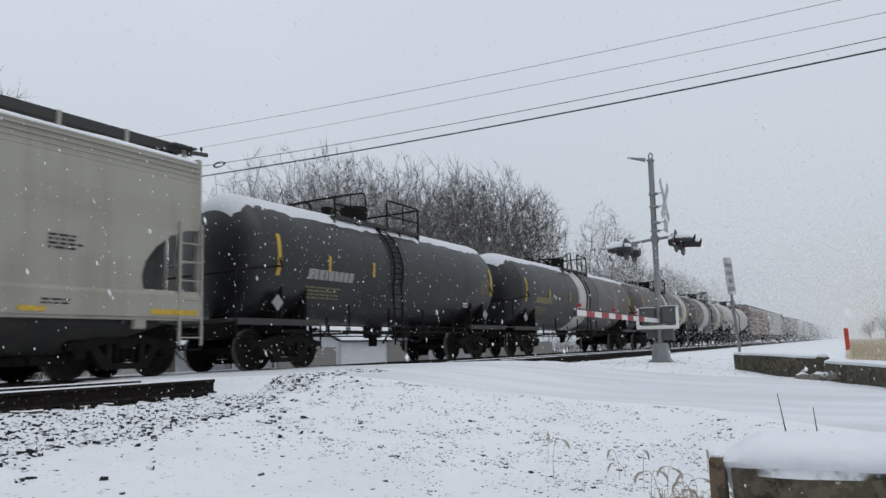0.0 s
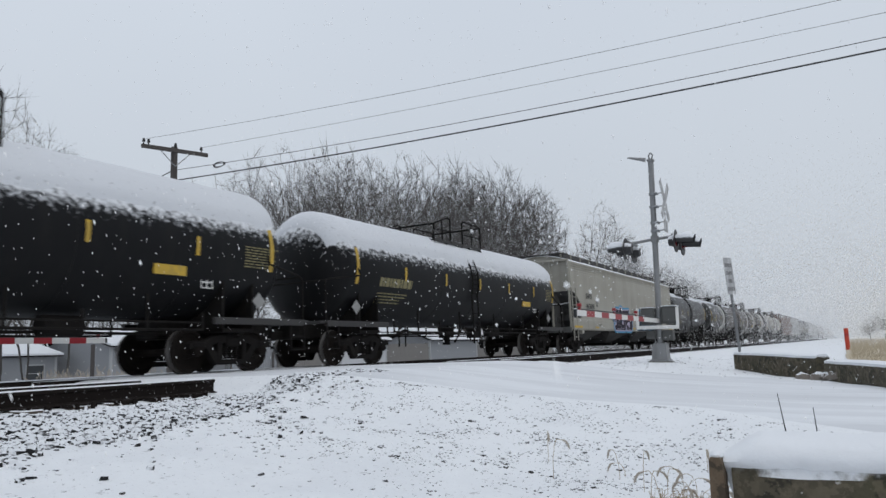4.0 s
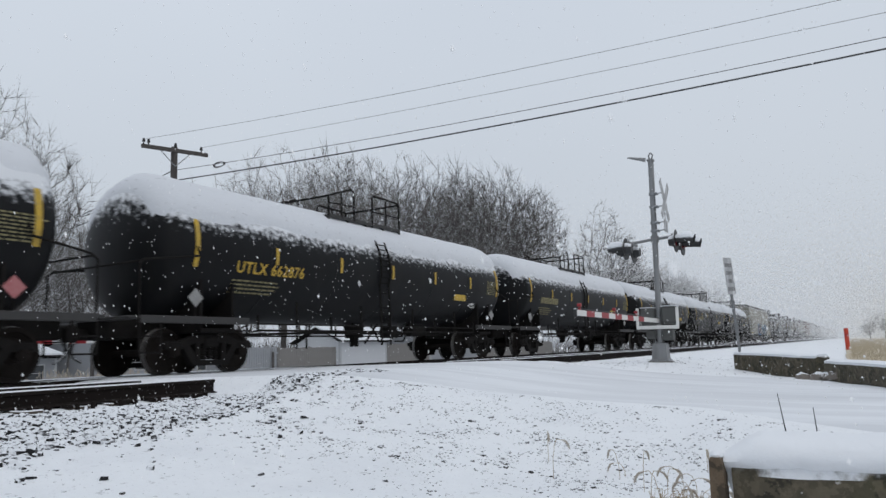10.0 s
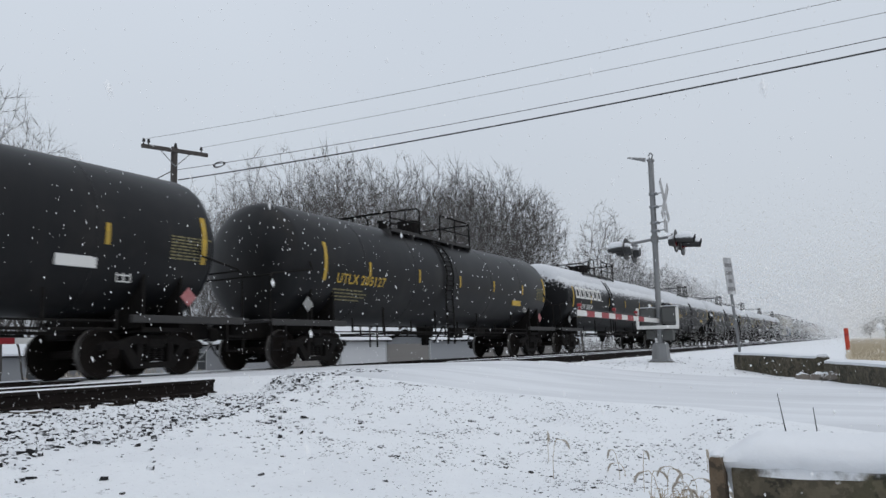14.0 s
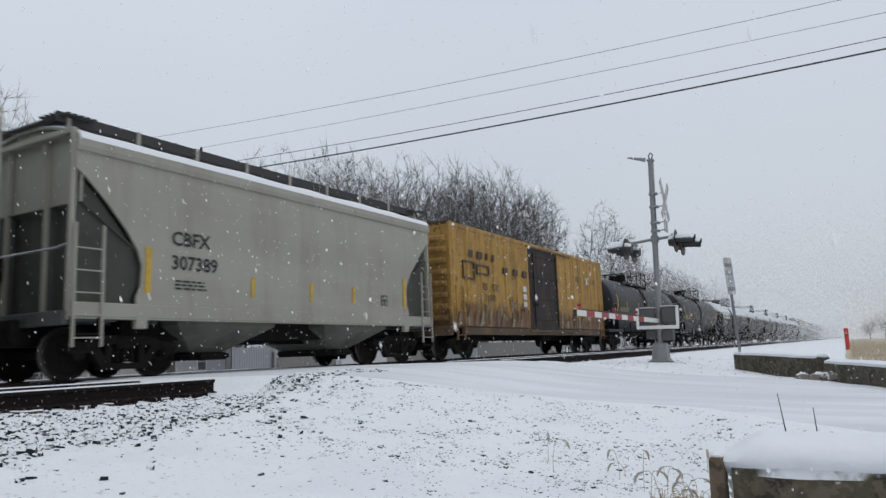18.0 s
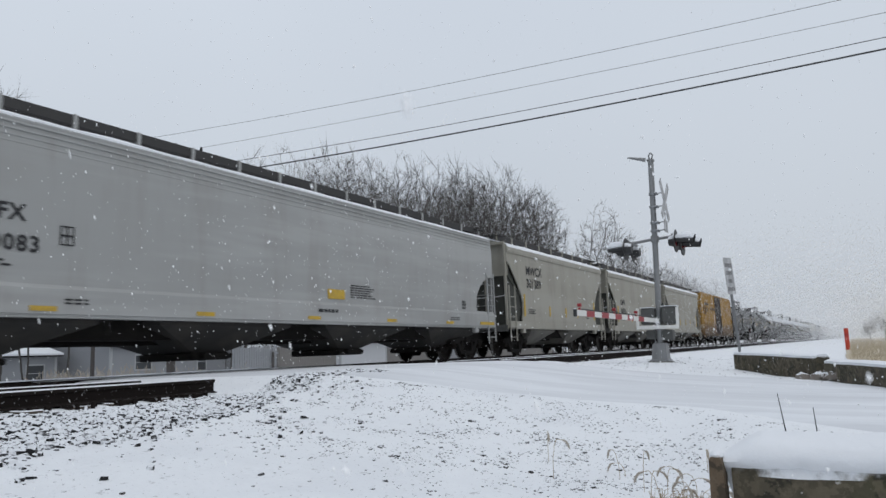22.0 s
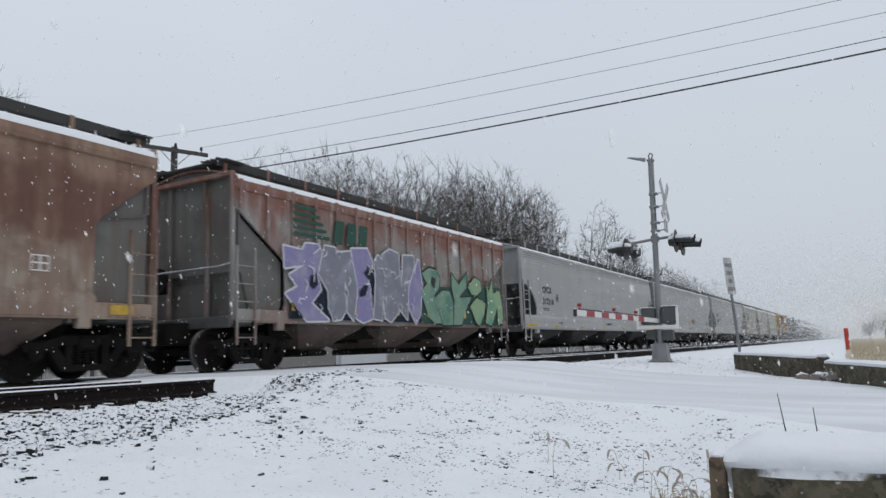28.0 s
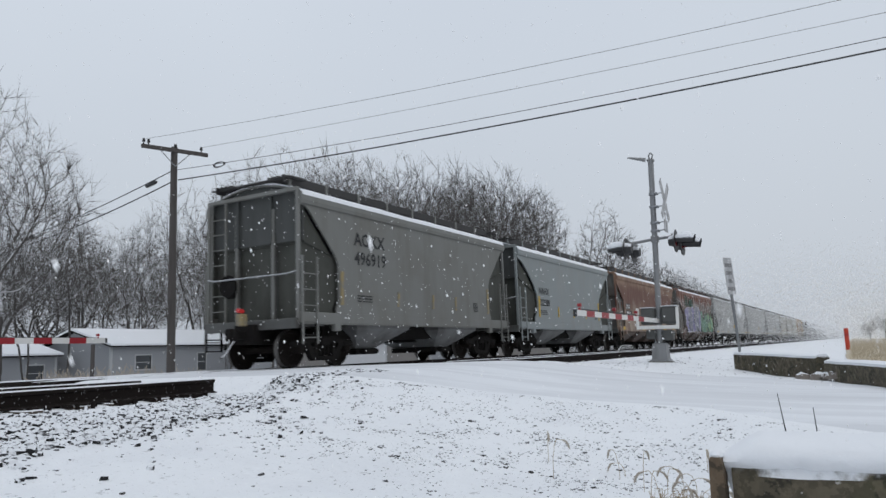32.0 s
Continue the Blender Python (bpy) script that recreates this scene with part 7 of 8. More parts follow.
# ---- signs, posts and barriers ----
def build_roadside():
    x, y = 17.36, -10.3
    g = thing("sign_post", "leaning white metal sign on a steel post", "road sign", at=(x, y, ground_z(x, y)))
    g.rotation_euler = (radians(-2.0), radians(-2.5), radians(-14))
    part("post", Shape().box(-0.03, 0.03, -0.012, 0.012, -0.3, 2.5).box(-0.03, -0.02, -0.03, 0.012, -0.3, 2.5).box(0.02, 0.03, -0.03, 0.012, -0.3, 2.5), M_galv, g)
    plate = part("sign_plate", Shape().box(-0.23, 0.23, -0.03, -0.024, 1.68, 2.52, 0.002), M_signback, g, "white sign plate with worn dark lines")
    s = Shape()
    for k, w in enumerate((0.19, 0.15, 0.1, 0.2)):
        z = 2.3 - 0.18 * k
        u = -w
        for j in range(4):
            s.box(u, u + w * 0.42, -0.034, -0.03, z, z + 0.09)
            u += w * 0.53
    part("sign_lines", s, M_greyprint, plate)
    # concrete headwall blocks beside the road
    for name, a, b, h in (("barrier", (17.42, -10.14), (15.36, -11.88), 0.37), ("barrier", (15.18, -12.02), (11.6, -13.45), 0.36)):
        ax, ay = a
        ln = math.hypot(b[0] - ax, b[1] - ay)
        ang = math.atan2(b[1] - ay, b[0] - ax)
        z0 = ground_z(*a) - 0.02
        z1 = ground_z(*b) - 0.02
        g = thing(name, "mossy grey concrete barrier with snow along its top", "barrier", "roadside barriers", (ax, ay, 0))
        g.rotation_euler = (0, 0, ang)
        s = Shape()
        rings = []
        n = 14
        for k in range(n + 1):
            x = ln * k / n
            w = 0.008 * noise.noise((x * 3 + ax, 0, 0))
            zb = z0 + (z1 - z0) * k / n - 0.25
            zt = z0 + h + (z1 - z0) * 0.55 * k / n + 0.01 * noise.noise((x * 2.2, ax, 1))
            c = 0.03
            rings.append([(x, 0.0 + w, zb), (x, 0.0 + w, zt - c), (x, c, zt), (x, 0.3 - c, zt), (x, 0.3, zt - c), (x, 0.3, zb)])
        s.loft(rings)
        part("block", s, M_concrete, g, smooth=30)
        s = Shape()
        s.loft([[(p[1][0], 0.01, p[2][2] - 0.02), (p[1][0], 0.0, p[2][2] + 0.012), (p[1][0], 0.08, p[2][2] + 0.045 + 0.012 * noise.noise((p[1][0] * 3, 0, 2))), (p[1][0], 0.24, p[2][2] + 0.045), (p[1][0], 0.31, p[2][2] - 0.02)] for p in rings])
        part("snow_cap", s, M_snow, g, "snow along the top", smooth=50)
    # rubble at the gap
    rnd = random.Random(8)
    s = Shape()
    for k in range(110):
        u = rnd.gauss(0, 0.5)
        v = rnd.gauss(0, 0.12)
        x, y = 15.1 + 0.75 * (-u) - 0.25, -12.25 - 0.6 * u - 0.1 + v
        stone(s, x, y, ground_z(x, y) + 0.05 + 0.1 * max(0, 1 - abs(u) * 1.6), rnd.uniform(0.04, 0.17))
    tagged(new("rubble", s.mesh("rubble", M_rubble)), "snow-dusted heap of broken concrete and branches", "rubble", kind="stuff")
    # the near wall at the road's edge
    a, d = Vector((3.76, -11.975, 0)), Vector((0.01, -1.0, 0)).normalized()
    g = thing("retaining_wall", "dark mossy concrete wall under a thick cap of snow", "wall", at=(a.x, a.y, 0.135))
    g.rotation_euler = (0, 0, math.atan2(d.y, d.x))
    s = Shape()
    rings = []
    n = 70
    for k in range(n + 1):
        x = 0.06 + 3.4 * k / n
        w = 0.018 * noise.noise((x * 5, 0, 0)) + 0.01 * noise.noise((x * 14, 2, 0))
        zt = -0.47 + 0.012 * noise.noise((x * 4, 3, 1))
        rings.append([(x, w, -1.4), (x, w + 0.006, -0.9), (x, w, zt - 0.06), (x, 0.03, zt), (x, 0.52, zt), (x, 0.55, zt - 0.06), (x, 0.55, -1.4)])
    s.loft(rings)
    part("wall_block", s, M_concrete, g, smooth=25)
    s = Shape()
    rings = []
    for k in range(n + 1):
        x = 0.02 + 3.45 * k / n
        e = ease(0, 0.18, x)
        t = 0.10 + 0.02 * noise.noise((x * 2.4, 0, 5)) + 0.008 * noise.noise((x * 9, 0, 5))
        lip = 0.03 * noise.noise((x * 4.5, 1, 5)) + 0.025 * noise.noise((x * 15, 1, 5))
        prof = [(0.01, -0.49 + lip), (-0.012, -0.46 + lip * 0.8), (0.0, -0.47 + t * 0.6), (0.08, -0.47 + t), (0.3, -0.455 + t), (0.7, -0.50 + t), (1.1, -0.60 + t * 0.7), (1.6, -0.85)]
        rings.append([(x, y, -0.47 + (z + 0.47) * (0.25 + 0.75 * e) if z > -0.47 else z) for y, z in prof] + [(x, 0.6, -0.9), (x, 0.05, -0.52)])
    s.loft(rings)
    part("snow_cap", s, M_snow, g, "thick cap of snow", smooth=60)
    s = Shape().loft([[(dx, dy, z) for dx, dy in ((-0.036 + e, -0.06), (0.036 - e, -0.06), (0.036 - e, 0.06), (-0.036 + e, 0.06))] for z, e in ((-1.3, 0.0), (-0.6, 0.003), (-0.46, 0.006), (-0.44, 0.014))])
    part("end_post", s, M_stump, g, "weathered brown wooden end post")
    part("post_snow", Shape().loft([[(0.036 * q * math.cos(t), 0.06 * q * math.sin(t), z) for t in [0.785 * k for k in range(8)]] for q, z in ((0.9, -0.442), (0.95, -0.43), (0.5, -0.415))]), M_snow, g, smooth=60)
    # orange pipeline marker and small stakes
    x, y = 45.5, -12.05
    g = thing("pipeline_marker", "tall orange-red plastic marker post", "marker post", at=(x, y, ground_z(x, y)))
    g.rotation_euler = (0, radians(1), 0)
    part("post", Shape().cyl((0, 0, -0.2), (0, 0, 1.2), 0.115, 0.115, n=12), M_orange, g, smooth=40)
    part("post_band", Shape().cyl((0, 0, 0.8), (0, 0, 0.9), 0.118, n=12), M_red, g)
    for x, y, h, l in ((7.1, -11.99, 0.34, 6), (7.1, -12.235, 0.2, 3)):
        g = thing("dead_stalk", "thin dark dead plant stalk standing in snow", "weed", "dead stalks", (x, y, ground_z(x, y)))
        g.rotation_euler = (radians(-l), radians(-l), 0)
        part("stem", Shape().cyl((0, 0, -0.1), (0, 0, h), 0.006, 0.003, n=6), M_iron, g)


M_greyprint = material("faded_dark_print", (0.2, 0.2, 0.205), 0.7)
M_rubble = material("rubble_snow", (0.16, 0.14, 0.12), 0.9, grain=[(6, (0.3, 0.27, 0.24), 0.6)], snow=1.0, snow_from=0.5)
M_stump = material("weathered_wood", (0.12, 0.086, 0.055), 0.9, blots=[(9, (0.03, 0.024, 0.016), 0.7)], streak=[(9, (0.05, 0.035, 0.025), 0.8)], stains=[(6, (0.2, 0.16, 0.11), 0.5)], bump=0.5)


# ---- poles and wires ----
def wire(name, label, a, b, sag, r):
    """A hanging wire from a to b."""
    a, b = Vector(a), Vector(b)
    s = Shape()
    n = 40
    pts = [a.lerp(b, k / n) - Vector((0, 0, sag * 4 * (k / n) * (1 - k / n))) for k in range(n + 1)]
    w = (b - a).normalized()
    u, v = w.orthogonal().normalized(), w.cross(w.orthogonal().normalized())
    s.loft([[tuple(q + (u * math.cos(1.2566 * i) + v * math.sin(1.2566 * i)) * r) for i in range(5)] for q in pts])
    ob = new(name, s.mesh(name, M_wire, 60))
    return tagged(ob, label, "overhead wire", "overhead wires")


def utility_pole(x, y, h, arm_turn, full=True):
    g = thing("utility_pole", "grey-brown wooden utility pole with a crossarm", "utility pole", "utility poles", (x, y, ground_z(x, y)))
    z = h - ground_z(x, y)
    part("pole", Shape().cyl((0, 0, -0.4), (0, 0, z), 0.15, 0.115, n=14), M_polewood, g, smooth=40)
    e = part("crossarm", Shape().box(-1.2, 1.2, -0.17, -0.07, z - 0.22, z - 0.08, 0.012), M_polewood, g)
    e.rotation_euler = (0, 0, arm_turn)
    s = Shape().tube([(-0.55, -0.12, z - 0.2), (0, -0.13, z - 0.75)], 0.018, 5).tube([(0.55, -0.12, z - 0.2), (0, -0.13, z - 0.75)], 0.018, 5)
    part("arm_brace", s, M_galv, e)
    ins = kept("insulator", lambda: Shape().cyl((0, 0, 0), (0, 0, 0.1), 0.02, n=8).cyl((0, 0, 0.08), (0, 0, 0.14), 0.055, n=12).cyl((0, 0, 0.14), (0, 0, 0.2), 0.04, n=12), M_dark)
    for u in (-1.12, -0.95, 0.0, 0.95):
        piece("insulator", ins, e, (u, -0.12, z - 0.08))
    return g


def build_lines():
    P, A, B = (17.2, 8.3), (19.3, -34.0), (22.5, 46.0)
    turn = radians(-20)
    for x, y in (P, A, B):
        utility_pole(x, y, 8.02, turn)
    c, s_ = math.cos(turn), math.sin(turn)

    def tip(q, u):
        return (q[0] + c * u, q[1] + s_ * u - 0.12, 8.14)
    for u in (-1.1, 0.95):
        wire("power_wire", "thin pale overhead wire", tip(P, u), tip(A, u), 0.6 if u < 0 else 0.35, 0.006)
    wire("overhead_cable", "black overhead cable between wooden poles", (P[0], P[1] - 0.12, 7.15), (A[0], A[1], 7.8), 0.62, 0.010)
    wire("overhead_cable", "thick black overhead cable", (P[0] + 0.1, P[1] - 0.12, 6.8), (A[0], A[1], 7.45), 0.52, 0.022)
    wire("overhead_cable", "black overhead cable between wooden poles", (P[0], P[1] + 0.12, 7.15), (B[0], B[1], 7.6), 1.2, 0.02)
    wire("overhead_cable", "thick black overhead cable", (P[0] + 0.1, P[1] + 0.12, 6.8), (B[0], B[1], 7.2), 1.2, 0.024)
    wire("power_wire", "thin overhead service wire", (3.0, 26.0, 6.6), (38.0, 20.0, 6.2), 0.5, 0.012)
    # a coil of slack cable and two splice cases
    s = Shape()
    for k in range(3):
        pts = [(0.0, 0.26 * math.cos(a) + 0.03 * k, (0.075 + 0.01 * k) * math.sin(a)) for a in [2 * math.pi * i / 18 for i in range(19)]]
        s.tube(pts, 0.014, 5)
    ob = new("cable_coil", s.mesh("cable_coil", M_wire))
    ob.location = (17.33, 6.1, 7.04)
    tagged(ob, "coil of slack black cable on the wire", "cable")
    for y, z, ln in ((9.9, 6.95, 0.24), (20.2, 6.2, 0.3)):
        s = Shape().cyl((0, -ln, 0.02), (0, ln, -0.06), 0.075, n=12).cyl((0, -ln - 0.1, 0.03), (0, -ln, 0.02), 0.03, 0.075, n=12)
        ob = new("splice_case", s.mesh("splice_case", M_wire, 40))
        ob.location = (17.2 + (y - 8.3) * 0.14 + 0.05, y, z)
        tagged(ob, "black cylindrical splice case hung on the cable", "cable")


# ---- houses and yards beyond the tracks ----
M_siding_white = material("white_vinyl_siding", (0.55, 0.56, 0.58), 0.7, grain=[(1.5, (0.48, 0.49, 0.5), 0.5)])
# white trim, greyed in its colour to the low contrast of haze
M_trim = material("haze_greyed_trim", (0.42, 0.43, 0.44), 0.6, grain=[(5, (0.36, 0.37, 0.38), 0.4)])


def house(label, x0, x1, y0, y1, eave, ridge, mat, windows=(), corner=True):
    zb = ground_z((x0 + x1) / 2, y0)
    g = thing("house", label, "house", "houses beyond the tracks", ((x0 + x1) / 2, (y0 + y1) / 2, zb))
    w, d, h, r = (x1 - x0) / 2, (y1 - y0) / 2, eave - zb, ridge - zb
    t = 0.15
    for name, s in (("wall", Shape().box(-w, w, d - t, d, 0, h)), ("wall", Shape().prism([(-d + t, 0), (d - t, 0), (d - t, h), (0, r - 0.05), (-d + t, h)], 0, -w, -w + t)), ("wall", Shape().prism([(-d + t, 0), (d - t, 0), (d - t, h), (0, r - 0.05), (-d + t, h)], 0, w - t, w))):
        part(name, s, mat, g)
    # front wall in pieces round the window openings, with lap siding
    cuts = sorted(windows)
    u = -w
    s = Shape()
    for wx, wz, ww, wh in cuts:
        s.box(u, wx, -d, -d + t, 0, h)
        s.box(wx, wx + ww, -d, -d + t, 0, wz)
        s.box(wx, wx + ww, -d, -d + t, wz + wh, h)
        u = wx + ww
    s.box(u, w, -d, -d + t, 0, h)
    front = part("wall", s, mat, g, "lap-sided front wall")
    lap = Shape()
    n = int(h / 0.2)
    for k in range(n):
        z = 0.05 + k * 0.2
        runs, u = [], -w
        for wx, wz, ww, wh in cuts:
            if wz - 0.2 < z < wz + wh:
                runs.append((u, wx))
                u = wx + ww
        runs.append((u, w))
        for a, b in runs:
            lap.prism([(-d - 0.018, z), (-d, z + 0.19), (-d, z)], 0, a, b)
    part("lap_siding", lap, mat, front, kind="stuff")
    for wx, wz, ww, wh in cuts:
        win = part("window", Shape().box(wx, wx + ww, -d + 0.05, -d + 0.07, wz, wz + wh), M_glass, g, "dark window pane")
        s = Shape()
        for a, b, c_, e in ((wx - 0.06, wx + ww + 0.06, wz - 0.07, wz), (wx - 0.06, wx + ww + 0.06, wz + wh, wz + wh + 0.07), (wx - 0.06, wx, wz, wz + wh), (wx + ww, wx + ww + 0.06, wz, wz + wh), (wx, wx + ww, wz + wh * 0.48, wz + wh * 0.52)):
            s.box(a, b, -d - 0.03, -d + 0.06, c_, e)
        part("window_frame", s, M_trim, win, "white window frame")
    if corner:
        for x in (-w, w):
            part("corner_trim", Shape().box(x - 0.06, x + 0.06, -d - 0.03, -d + 0.1, 0, h), M_trim, g)
    for sg in (-1, 1):
        s = Shape().prism([(sg * (d + 0.3), h - 0.05), (sg * (d + 0.3), h + 0.03), (0, r + 0.08), (0, r)], 0, -w - 0.25, w + 0.25)
        part("roof", s, M_iron, g)
        s = Shape().prism([(sg * (d + 0.31), h + 0.03), (sg * (d + 0.3), h + 0.13), (0, r + 0.19), (0, r + 0.08)], 0, -w - 0.25, w + 0.25)
        part("roof_snow", s, M_snow, g, "snow on the roof")
    return g


def fence(label, x0, x1, y, h, mat, step=0.16):
    zb = ground_z((x0 + x1) / 2, y)
    g = thing("fence", label, "fence", "yard fences", (x0, y, zb))
    bd = kept("fence_board%.1f%s" % (h, mat.name), lambda: Shape().box(0, step - 0.02, -0.012, 0.012, 0.02, h, 0.004), mat)
    n = int((x1 - x0) / step)
    for k in range(n):
        piece("board", bd, g, (k * step, 0, random.uniform(-0.02, 0.02)))
    for z in (0.35, h - 0.35):
        part("fence_rail", Shape().box(0, x1 - x0, 0.012, 0.06, z, z + 0.09), mat, g)
    for k in range(int((x1 - x0) / 2.4) + 1):
        part("fence_post", Shape().box(k * 2.4 - 0.05, k * 2.4 + 0.05, 0.02, 0.12, -0.2, h + 0.06), mat, g)
    return g


def build_yards():
    house("long low grey house with a snowy roof", 24.6, 34.0, 22.0, 28.5, 1.22, 2.15, M_siding, [(1.1, 0.75, 0.62, 1.0), (-3.2, 0.95, 1.0, 0.75)])
    house("low grey house with a snow-covered roof", 17.5, 23.4, 25.0, 31.0, 0.85, 1.62, M_siding, [(-2.2, 0.55, 0.9, 0.8), (1.4, 0.55, 0.9, 0.8)])
    house("small house with a snow-covered gable roof", 9.0, 17.6, 27.0, 33.0, 0.9, 1.6, M_siding, [(6.0 - 4.3, 0.6, 1.0, 0.8)])
    house("pale shed behind the tracks", 33.0, 37.6, 13.2, 16.5, 1.1, 1.9, M_siding_white)
    house("pale grey outbuilding behind the tracks", 43.0, 50.0, 13.2, 17.0, 1.1, 1.9, M_siding)
    fence("weathered grey board fence", 25.0, 28.0, 13.3, 1.75, M_siding)
    fence("dark weathered board fence", 28.2, 32.9, 13.4, 1.7, M_fence)
    fence("dark weathered board fence", 37.8, 42.9, 13.2, 1.8, M_fence)
    fence("dark weathered board fence", 50.2, 66.0, 13.2, 1.8, M_fence)
    # posts and low snowy brush along the far ditch
    rnd = random.Random(19)
    for x, y, h in ((13.2, 6.8, 1.2), (27.5, 13.2, 1.5)):
        g = thing("stake", "dark weathered wooden post", "post", "ditch posts", (x, y, ground_z(x, y)))
        part("post", Shape().cyl((0, 0, -0.2), (0, 0, h), 0.06, 0.055, n=10), M_polewood, g)
    s = Shape()
    for k in range(900):
        x, y = rnd.uniform(14.0, 22), rnd.uniform(9.0, 11.5)
        b = Vector((x, y, ground_z(x, y) - 0.05))
        h = rnd.uniform(0.35, 0.95) * (0.4 + 0.6 * max(0, noise.noise((x * 0.8, y, 0)) + 0.5))
        m = b + Vector((rnd.uniform(-0.1, 0.1), rnd.uniform(-0.1, 0.1), h * 0.6))
        e = m + Vector((rnd.uniform(-0.2, 0.2), rnd.uniform(-0.2, 0.2), h * 0.4))
        s.cyl(b, m, 0.008, 0.006, 3, caps=False)
        s.cyl(m, e, 0.006, 0.014, 3, caps=False)
    tagged(new("ditch_grass", s.mesh("ditch_grass", M_straw_snow)), "dry straw-coloured grass dusted with snow", "grass", kind="stuff")
    s = Shape()
    for k in range(14000):
        x = 22 + 170 * rnd.random() ** 2
        y = -12.35 + 0.008 * (x - 22) - (1.3 + 0.12 * (x - 22)) * rnd.random()
        b = Vector((x, y, ground_z(x, y) - 0.05))
        h = rnd.uniform(0.12, 0.4) * min(1.0, 0.4 + (x - 22) / 40)
        k2 = 0.5 + x / 60
        s.add([tuple(b + Vector((-0.03 * k2, 0.01, 0))), tuple(b + Vector((0.03 * k2, -0.02, 0))), tuple(b + Vector((rnd.uniform(-0.15, 0.15), rnd.uniform(-0.15, 0.15), h)))], [(0, 1, 2)])
    sheet = Shape()
    xs = graded([(20, 60, 2), (60, 120, 6), (120, 420, 30)])
    rows_ = [[(x, y, ground_z(x, y) + 0.035 + 0.03 * noise.noise((x * 0.3, y * 0.5, 0))) for y in [-12.3 + 0.014 * min(x - 20, 120) + 0.12 * noise.noise((x * 0.3, 0, 4)) - 0.9 * k ** 1.6 for k in range(14)]] for x in xs]
    sheet.loft(rows_, closed=False, caps=False)
    tagged(new("field", sheet.mesh("field", M_field, 180)), "tan stubble field with patches of snow", "field", kind="structure")
    tagged(new("field_grass", s.mesh("field_grass", M_straw_field)), "tan dry grass of a winter field", "grass", kind="stuff")


# field straw and stubble: tan paled in the colour for the haze over them
M_straw_field = material("hazed_field_straw", (0.5, 0.44, 0.33), 0.85, grain=[(3, (0.42, 0.36, 0.27), 0.6)])
M_field = material("hazed_stubble_field", (0.50, 0.44, 0.34), 0.9, grain=[(2.0, (0.42, 0.36, 0.27), 0.6)], stains=[(0.5, (0.6, 0.58, 0.54), 0.6)], bump=0.5, bump_scale=8)
M_straw_snow = material("dry_grass_snow_dusted", (0.30, 0.24, 0.16), 0.85, grain=[(5, (0.55, 0.55, 0.55), 0.7)])


# ---- weeds in front ----
def build_weeds():
    rnd = random.Random(29)
    for k in range(46):
        if k < 9:
            x, y = rnd.uniform(3.2, 6.5), 0
            y = -12.633 + x * rnd.uniform(0.16, 0.42)
        else:
            x = rnd.uniform(3.5, 5.8)
            y = -12.633 + x * rnd.uniform(0.165, 0.27)
        z = ground_z(x, y)
        h = rnd.uniform(0.1, 0.24) if k > 5 else rnd.uniform(0.2, 0.34)
        g = thing("foxtail", "dry foxtail grass stalk with a drooping snow-dusted head", "grass stalk", "foxtail weeds", (x, y, z))
        g.rotation_euler = (0, 0, rnd.uniform(0, 6.28))
        d = rnd.uniform(0.02, 0.07)
        pts = [Vector((0, 0, -0.05)), Vector((d * 0.2, 0, h * 0.5)), Vector((d * 0.8, 0, h * 0.88)), Vector((d * 1.5, 0, h)), Vector((d * 1.5 + 0.04, 0, h * 0.98))]
        part("stem", Shape().tube(pts, 0.0022, 5), M_straw, g)
        s = Shape()
        q = pts[-1]
        head = [q, q + Vector((0.03, 0.0, -0.012)), q + Vector((0.05, 0.0, -0.04)), q + Vector((0.06, 0.0, -0.075))]
        for a, b, r0, r1 in zip(head, head[1:], (0.004, 0.009, 0.009), (0.009, 0.009, 0.003)):
            s.cyl(a, b, r0, r1, 7)
        for j in range(40):
            t = rnd.random()
            i = min(2, int(t * 3))
            p = head[i].lerp(head[i + 1], t * 3 - i)
            e = p + Vector((rnd.uniform(-1, 1), rnd.uniform(-1, 1), rnd.uniform(-1, 0.6))).normalized() * 0.018
            s.cyl(p, e, 0.0012, 0.0004, 3, caps=False)
        part("seed_head", s, M_straw_snow, g, "bristly tan seed head")
    s = Shape()
    for k in range(500):
        x = rnd.uniform(3.6, 5.6)
        y = -12.633 + x * rnd.uniform(0.165, 0.26)
        b = Vector((x, y, ground_z(x, y) - 0.02))
        m = b + Vector((rnd.uniform(-0.06, 0.06), rnd.uniform(-0.06, 0.06), rnd.uniform(0.03, 0.12)))
        e = m + Vector((rnd.uniform(-0.08, 0.08), rnd.uniform(-0.08, 0.08), rnd.uniform(-0.03, 0.05)))
        s.cyl(b, m, 0.003, 0.0025, 3, caps=False)
        s.cyl(m, e, 0.0025, 0.001, 3, caps=False)
    tagged(new("dead_grass", s.mesh("dead_grass", M_straw)), "matted dead grass poking through the snow", "grass", kind="stuff")


build_signal()
build_roadside()
build_lines()
build_yards()
build_weeds()
# ---- falling snow ----
SNOWFALL = []


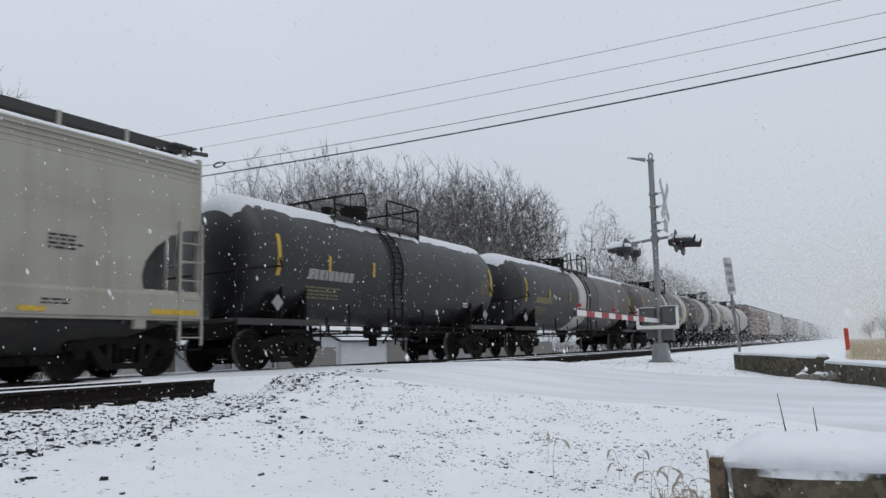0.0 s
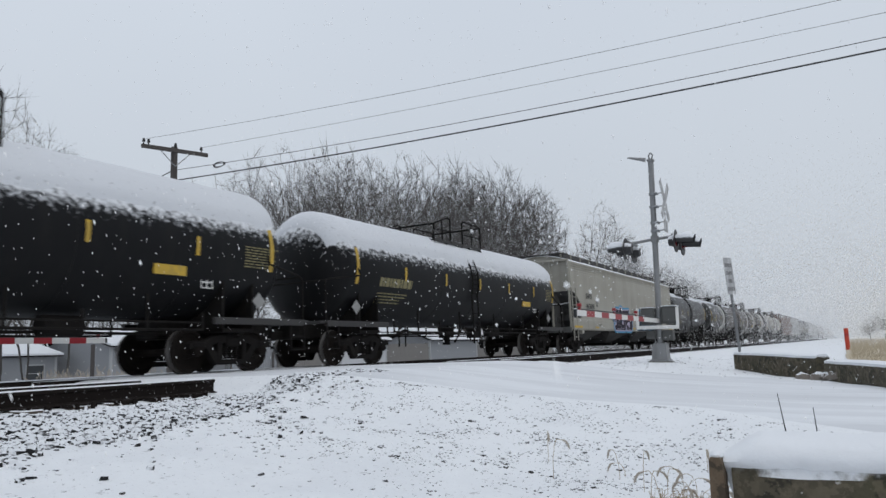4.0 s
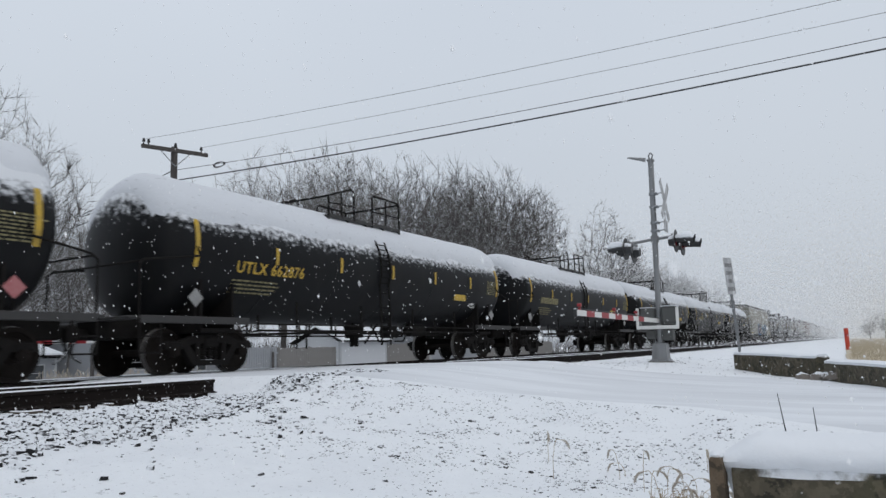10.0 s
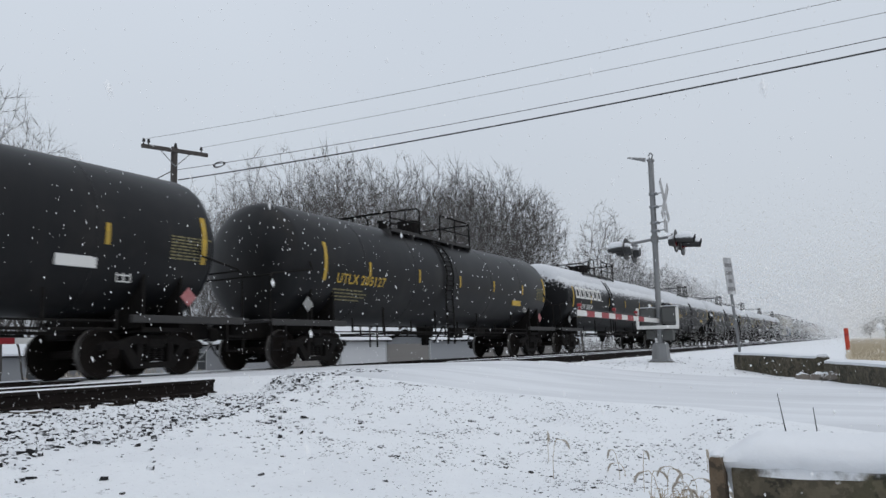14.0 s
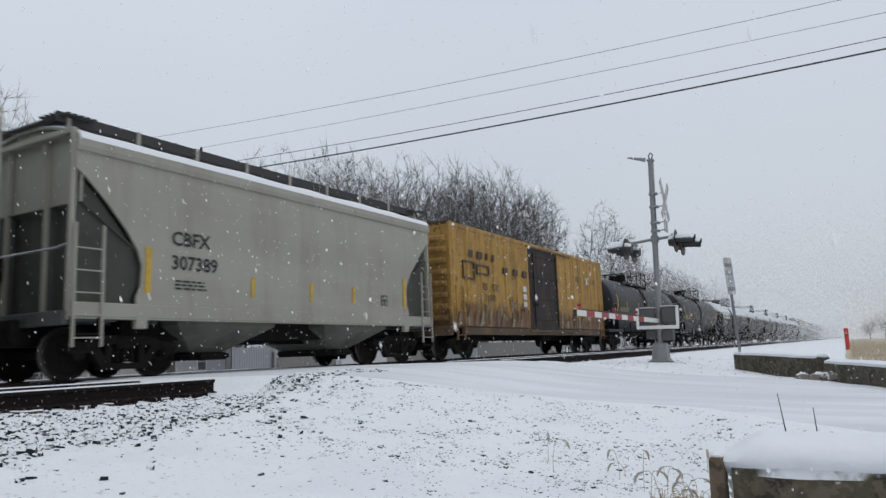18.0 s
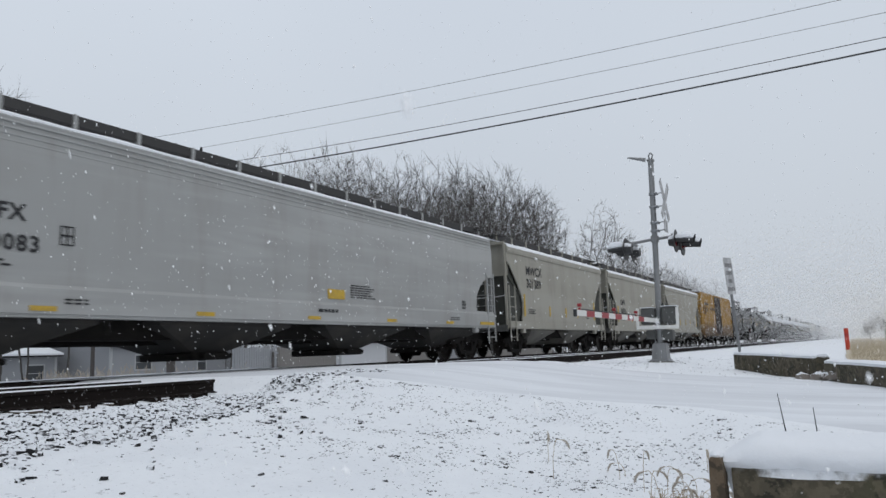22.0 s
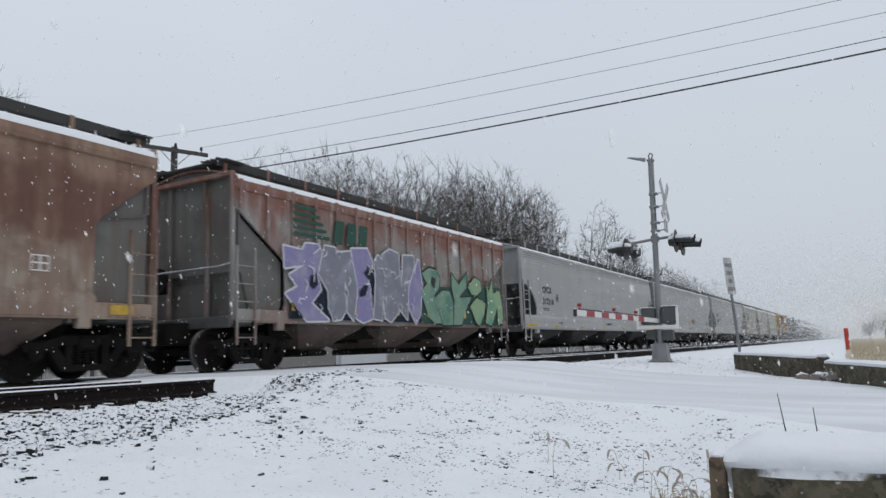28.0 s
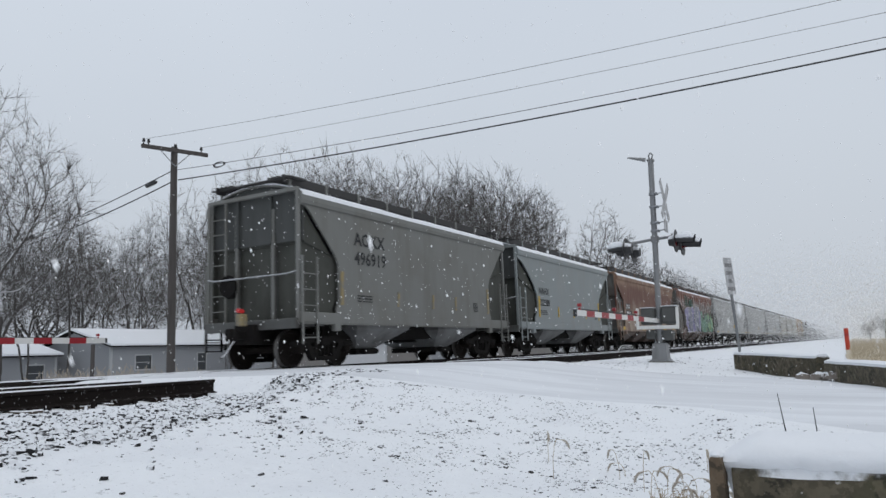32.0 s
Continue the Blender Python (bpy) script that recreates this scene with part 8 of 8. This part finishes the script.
def snowfall(name, label, lo, hi, count, r0, r1, drift, seed):
    """Flakes in a tall column that sinks past the eye; those under the ground are out of sight. drift: metres a second."""
    rnd = random.Random(seed)
    s = Shape()
    for k in range(count):
        x, y = rnd.uniform(lo[0], hi[0]), rnd.uniform(lo[1], hi[1])
        z = rnd.uniform(-1.5, hi[2] - 32 * drift[2])
        r = r0 + (r1 - r0) * rnd.random() ** 2
        p = Vector((x, y, z))
        a, b, c = rnd.uniform(0.6, 1.2) * r, rnd.uniform(0.6, 1.2) * r, rnd.uniform(0.6, 1.3) * r
        # the column leans with the wind, so that the view stays full of flakes
        t = (z - lo[2]) / -drift[2]
        p.x -= drift[0] * t
        p.y -= drift[1] * t
        s.add([tuple(p + Vector(v)) for v in ((a, 0, 0), (0, b, 0), (-a, 0, 0.2 * r), (0, -b, 0), (0, 0.2 * r, c), (0, 0, -c))],
              [(0, 1, 4), (1, 2, 4), (2, 3, 4), (3, 0, 4), (1, 0, 5), (2, 1, 5), (3, 2, 5), (0, 3, 5)])
    me = bpy.data.meshes.new(name)
    me.from_pydata(s.v, [], s.f)
    me.materials.append(M_flake)
    ob = new(name, me)
    SNOWFALL.append((ob, drift))
    return tagged(ob, label, "snow", kind="stuff")


M_flake = material("snowflake", (0.94, 0.945, 0.95), 0.6)
snowfall("falling_snow", "large snowflakes drifting down close by", (0.6, -12.9, -1.0), (6.0, -8.2, 2.5), 11000, 0.003, 0.007, (0.55, 0.1, -1.25), 3)
snowfall("falling_snow", "snowflakes drifting down over the ballast", (4.0, -13.0, -1.0), (14.0, -3.0, 5.5), 30000, 0.0045, 0.0105, (0.75, 0.15, -1.2), 4)
snowfall("falling_snow", "few big wet snowflakes right before the eye", (0.8, -12.9, -1.0), (2.2, -11.2, 1.6), 700, 0.0035, 0.0065, (0.5, 0.1, -1.3), 6)


def snow_veil(name, label, near, far, left, right, top, count, size, drift, seed):
    """Stands in for the haze of far snowfall: oversized flat flakes, larger with distance, spread evenly over the
    distances from near to far, between two bearings in degrees. The column leans with the wind and is as tall as it
    falls in the whole time."""
    rnd = np.random.default_rng(seed)
    d = rnd.uniform(near, far, count)
    t = np.radians(rnd.uniform(left, right, count))
    z = -1.0 + rnd.random(count) * (np.interp(d, *top) * rnd.uniform(0.45, 1.25, count) + 1.0 - 32 * drift[2])
    late = (z + 1.0) / -drift[2]
    mid = np.stack([EYE.x + d * np.cos(t) - drift[0] * (late - 12), EYE.y + d * np.sin(t) - drift[1] * (late - 12), z], axis=1)
    a = rnd.normal(size=(count, 3))
    a /= np.linalg.norm(a, axis=1)[:, None]
    b = np.cross(a, rnd.normal(size=(count, 3)))
    b /= np.linalg.norm(b, axis=1)[:, None]
    r = (size * d * rnd.uniform(0.7, 1.3, count))[:, None]
    pts = np.stack([mid + a * r, mid + (-0.5 * a + 0.87 * b) * r, mid + (-0.5 * a - 0.87 * b) * r], axis=1).reshape(-1, 3)
    me = bpy.data.meshes.new(name)
    me.from_pydata(pts.tolist(), [], np.arange(3 * count).reshape(-1, 3).tolist())
    me.materials.append(M_flake)
    ob = new(name, me)
    SNOWFALL.append((ob, drift))
    return tagged(ob, label, "snow", kind="stuff")


snow_veil("distant_snowfall", "oversized flakes standing in for haze at the far end of the line", 45, 330, -4, 19, ((45, 90, 140, 330), (5, 9, 13, 11)), 470000, 0.00046, (0.1, 0.02, -0.22), 22)
# ---- what moves ----
def motions():
    for ob, d in SNOWFALL:
        walk(ob, [(t, pose(d[0] * t, d[1] * t, d[2] * t)) for t in (0, 8, 16, 24, 32)])
    for ob in CARS:
        x0 = START[ob.name]
        walk(ob, [(t, pose(x0 + travel(t), 0, 0)) for t in (0, 4, 8, 12, 16, 20, 24, 28, 32)])
    for w, c, dx in WHEELS:
        x0 = START[c.name] + dx
        rows = []
        base = w.location.copy()
        for k in range(0, 32 * FPS + 1):
            t = k / FPS
            x = x0 + travel(t)
            if k in (0, 32 * FPS) or 2.0 < x < 42.0:
                a = math.degrees(max(0.0, min(x, 42.0) - 2.0) / WHEEL_R)
                rows.append((t, Matrix.Translation(base) @ Matrix.Rotation(radians(a), 4, "Y")))
        walk(w, rows)


motions()
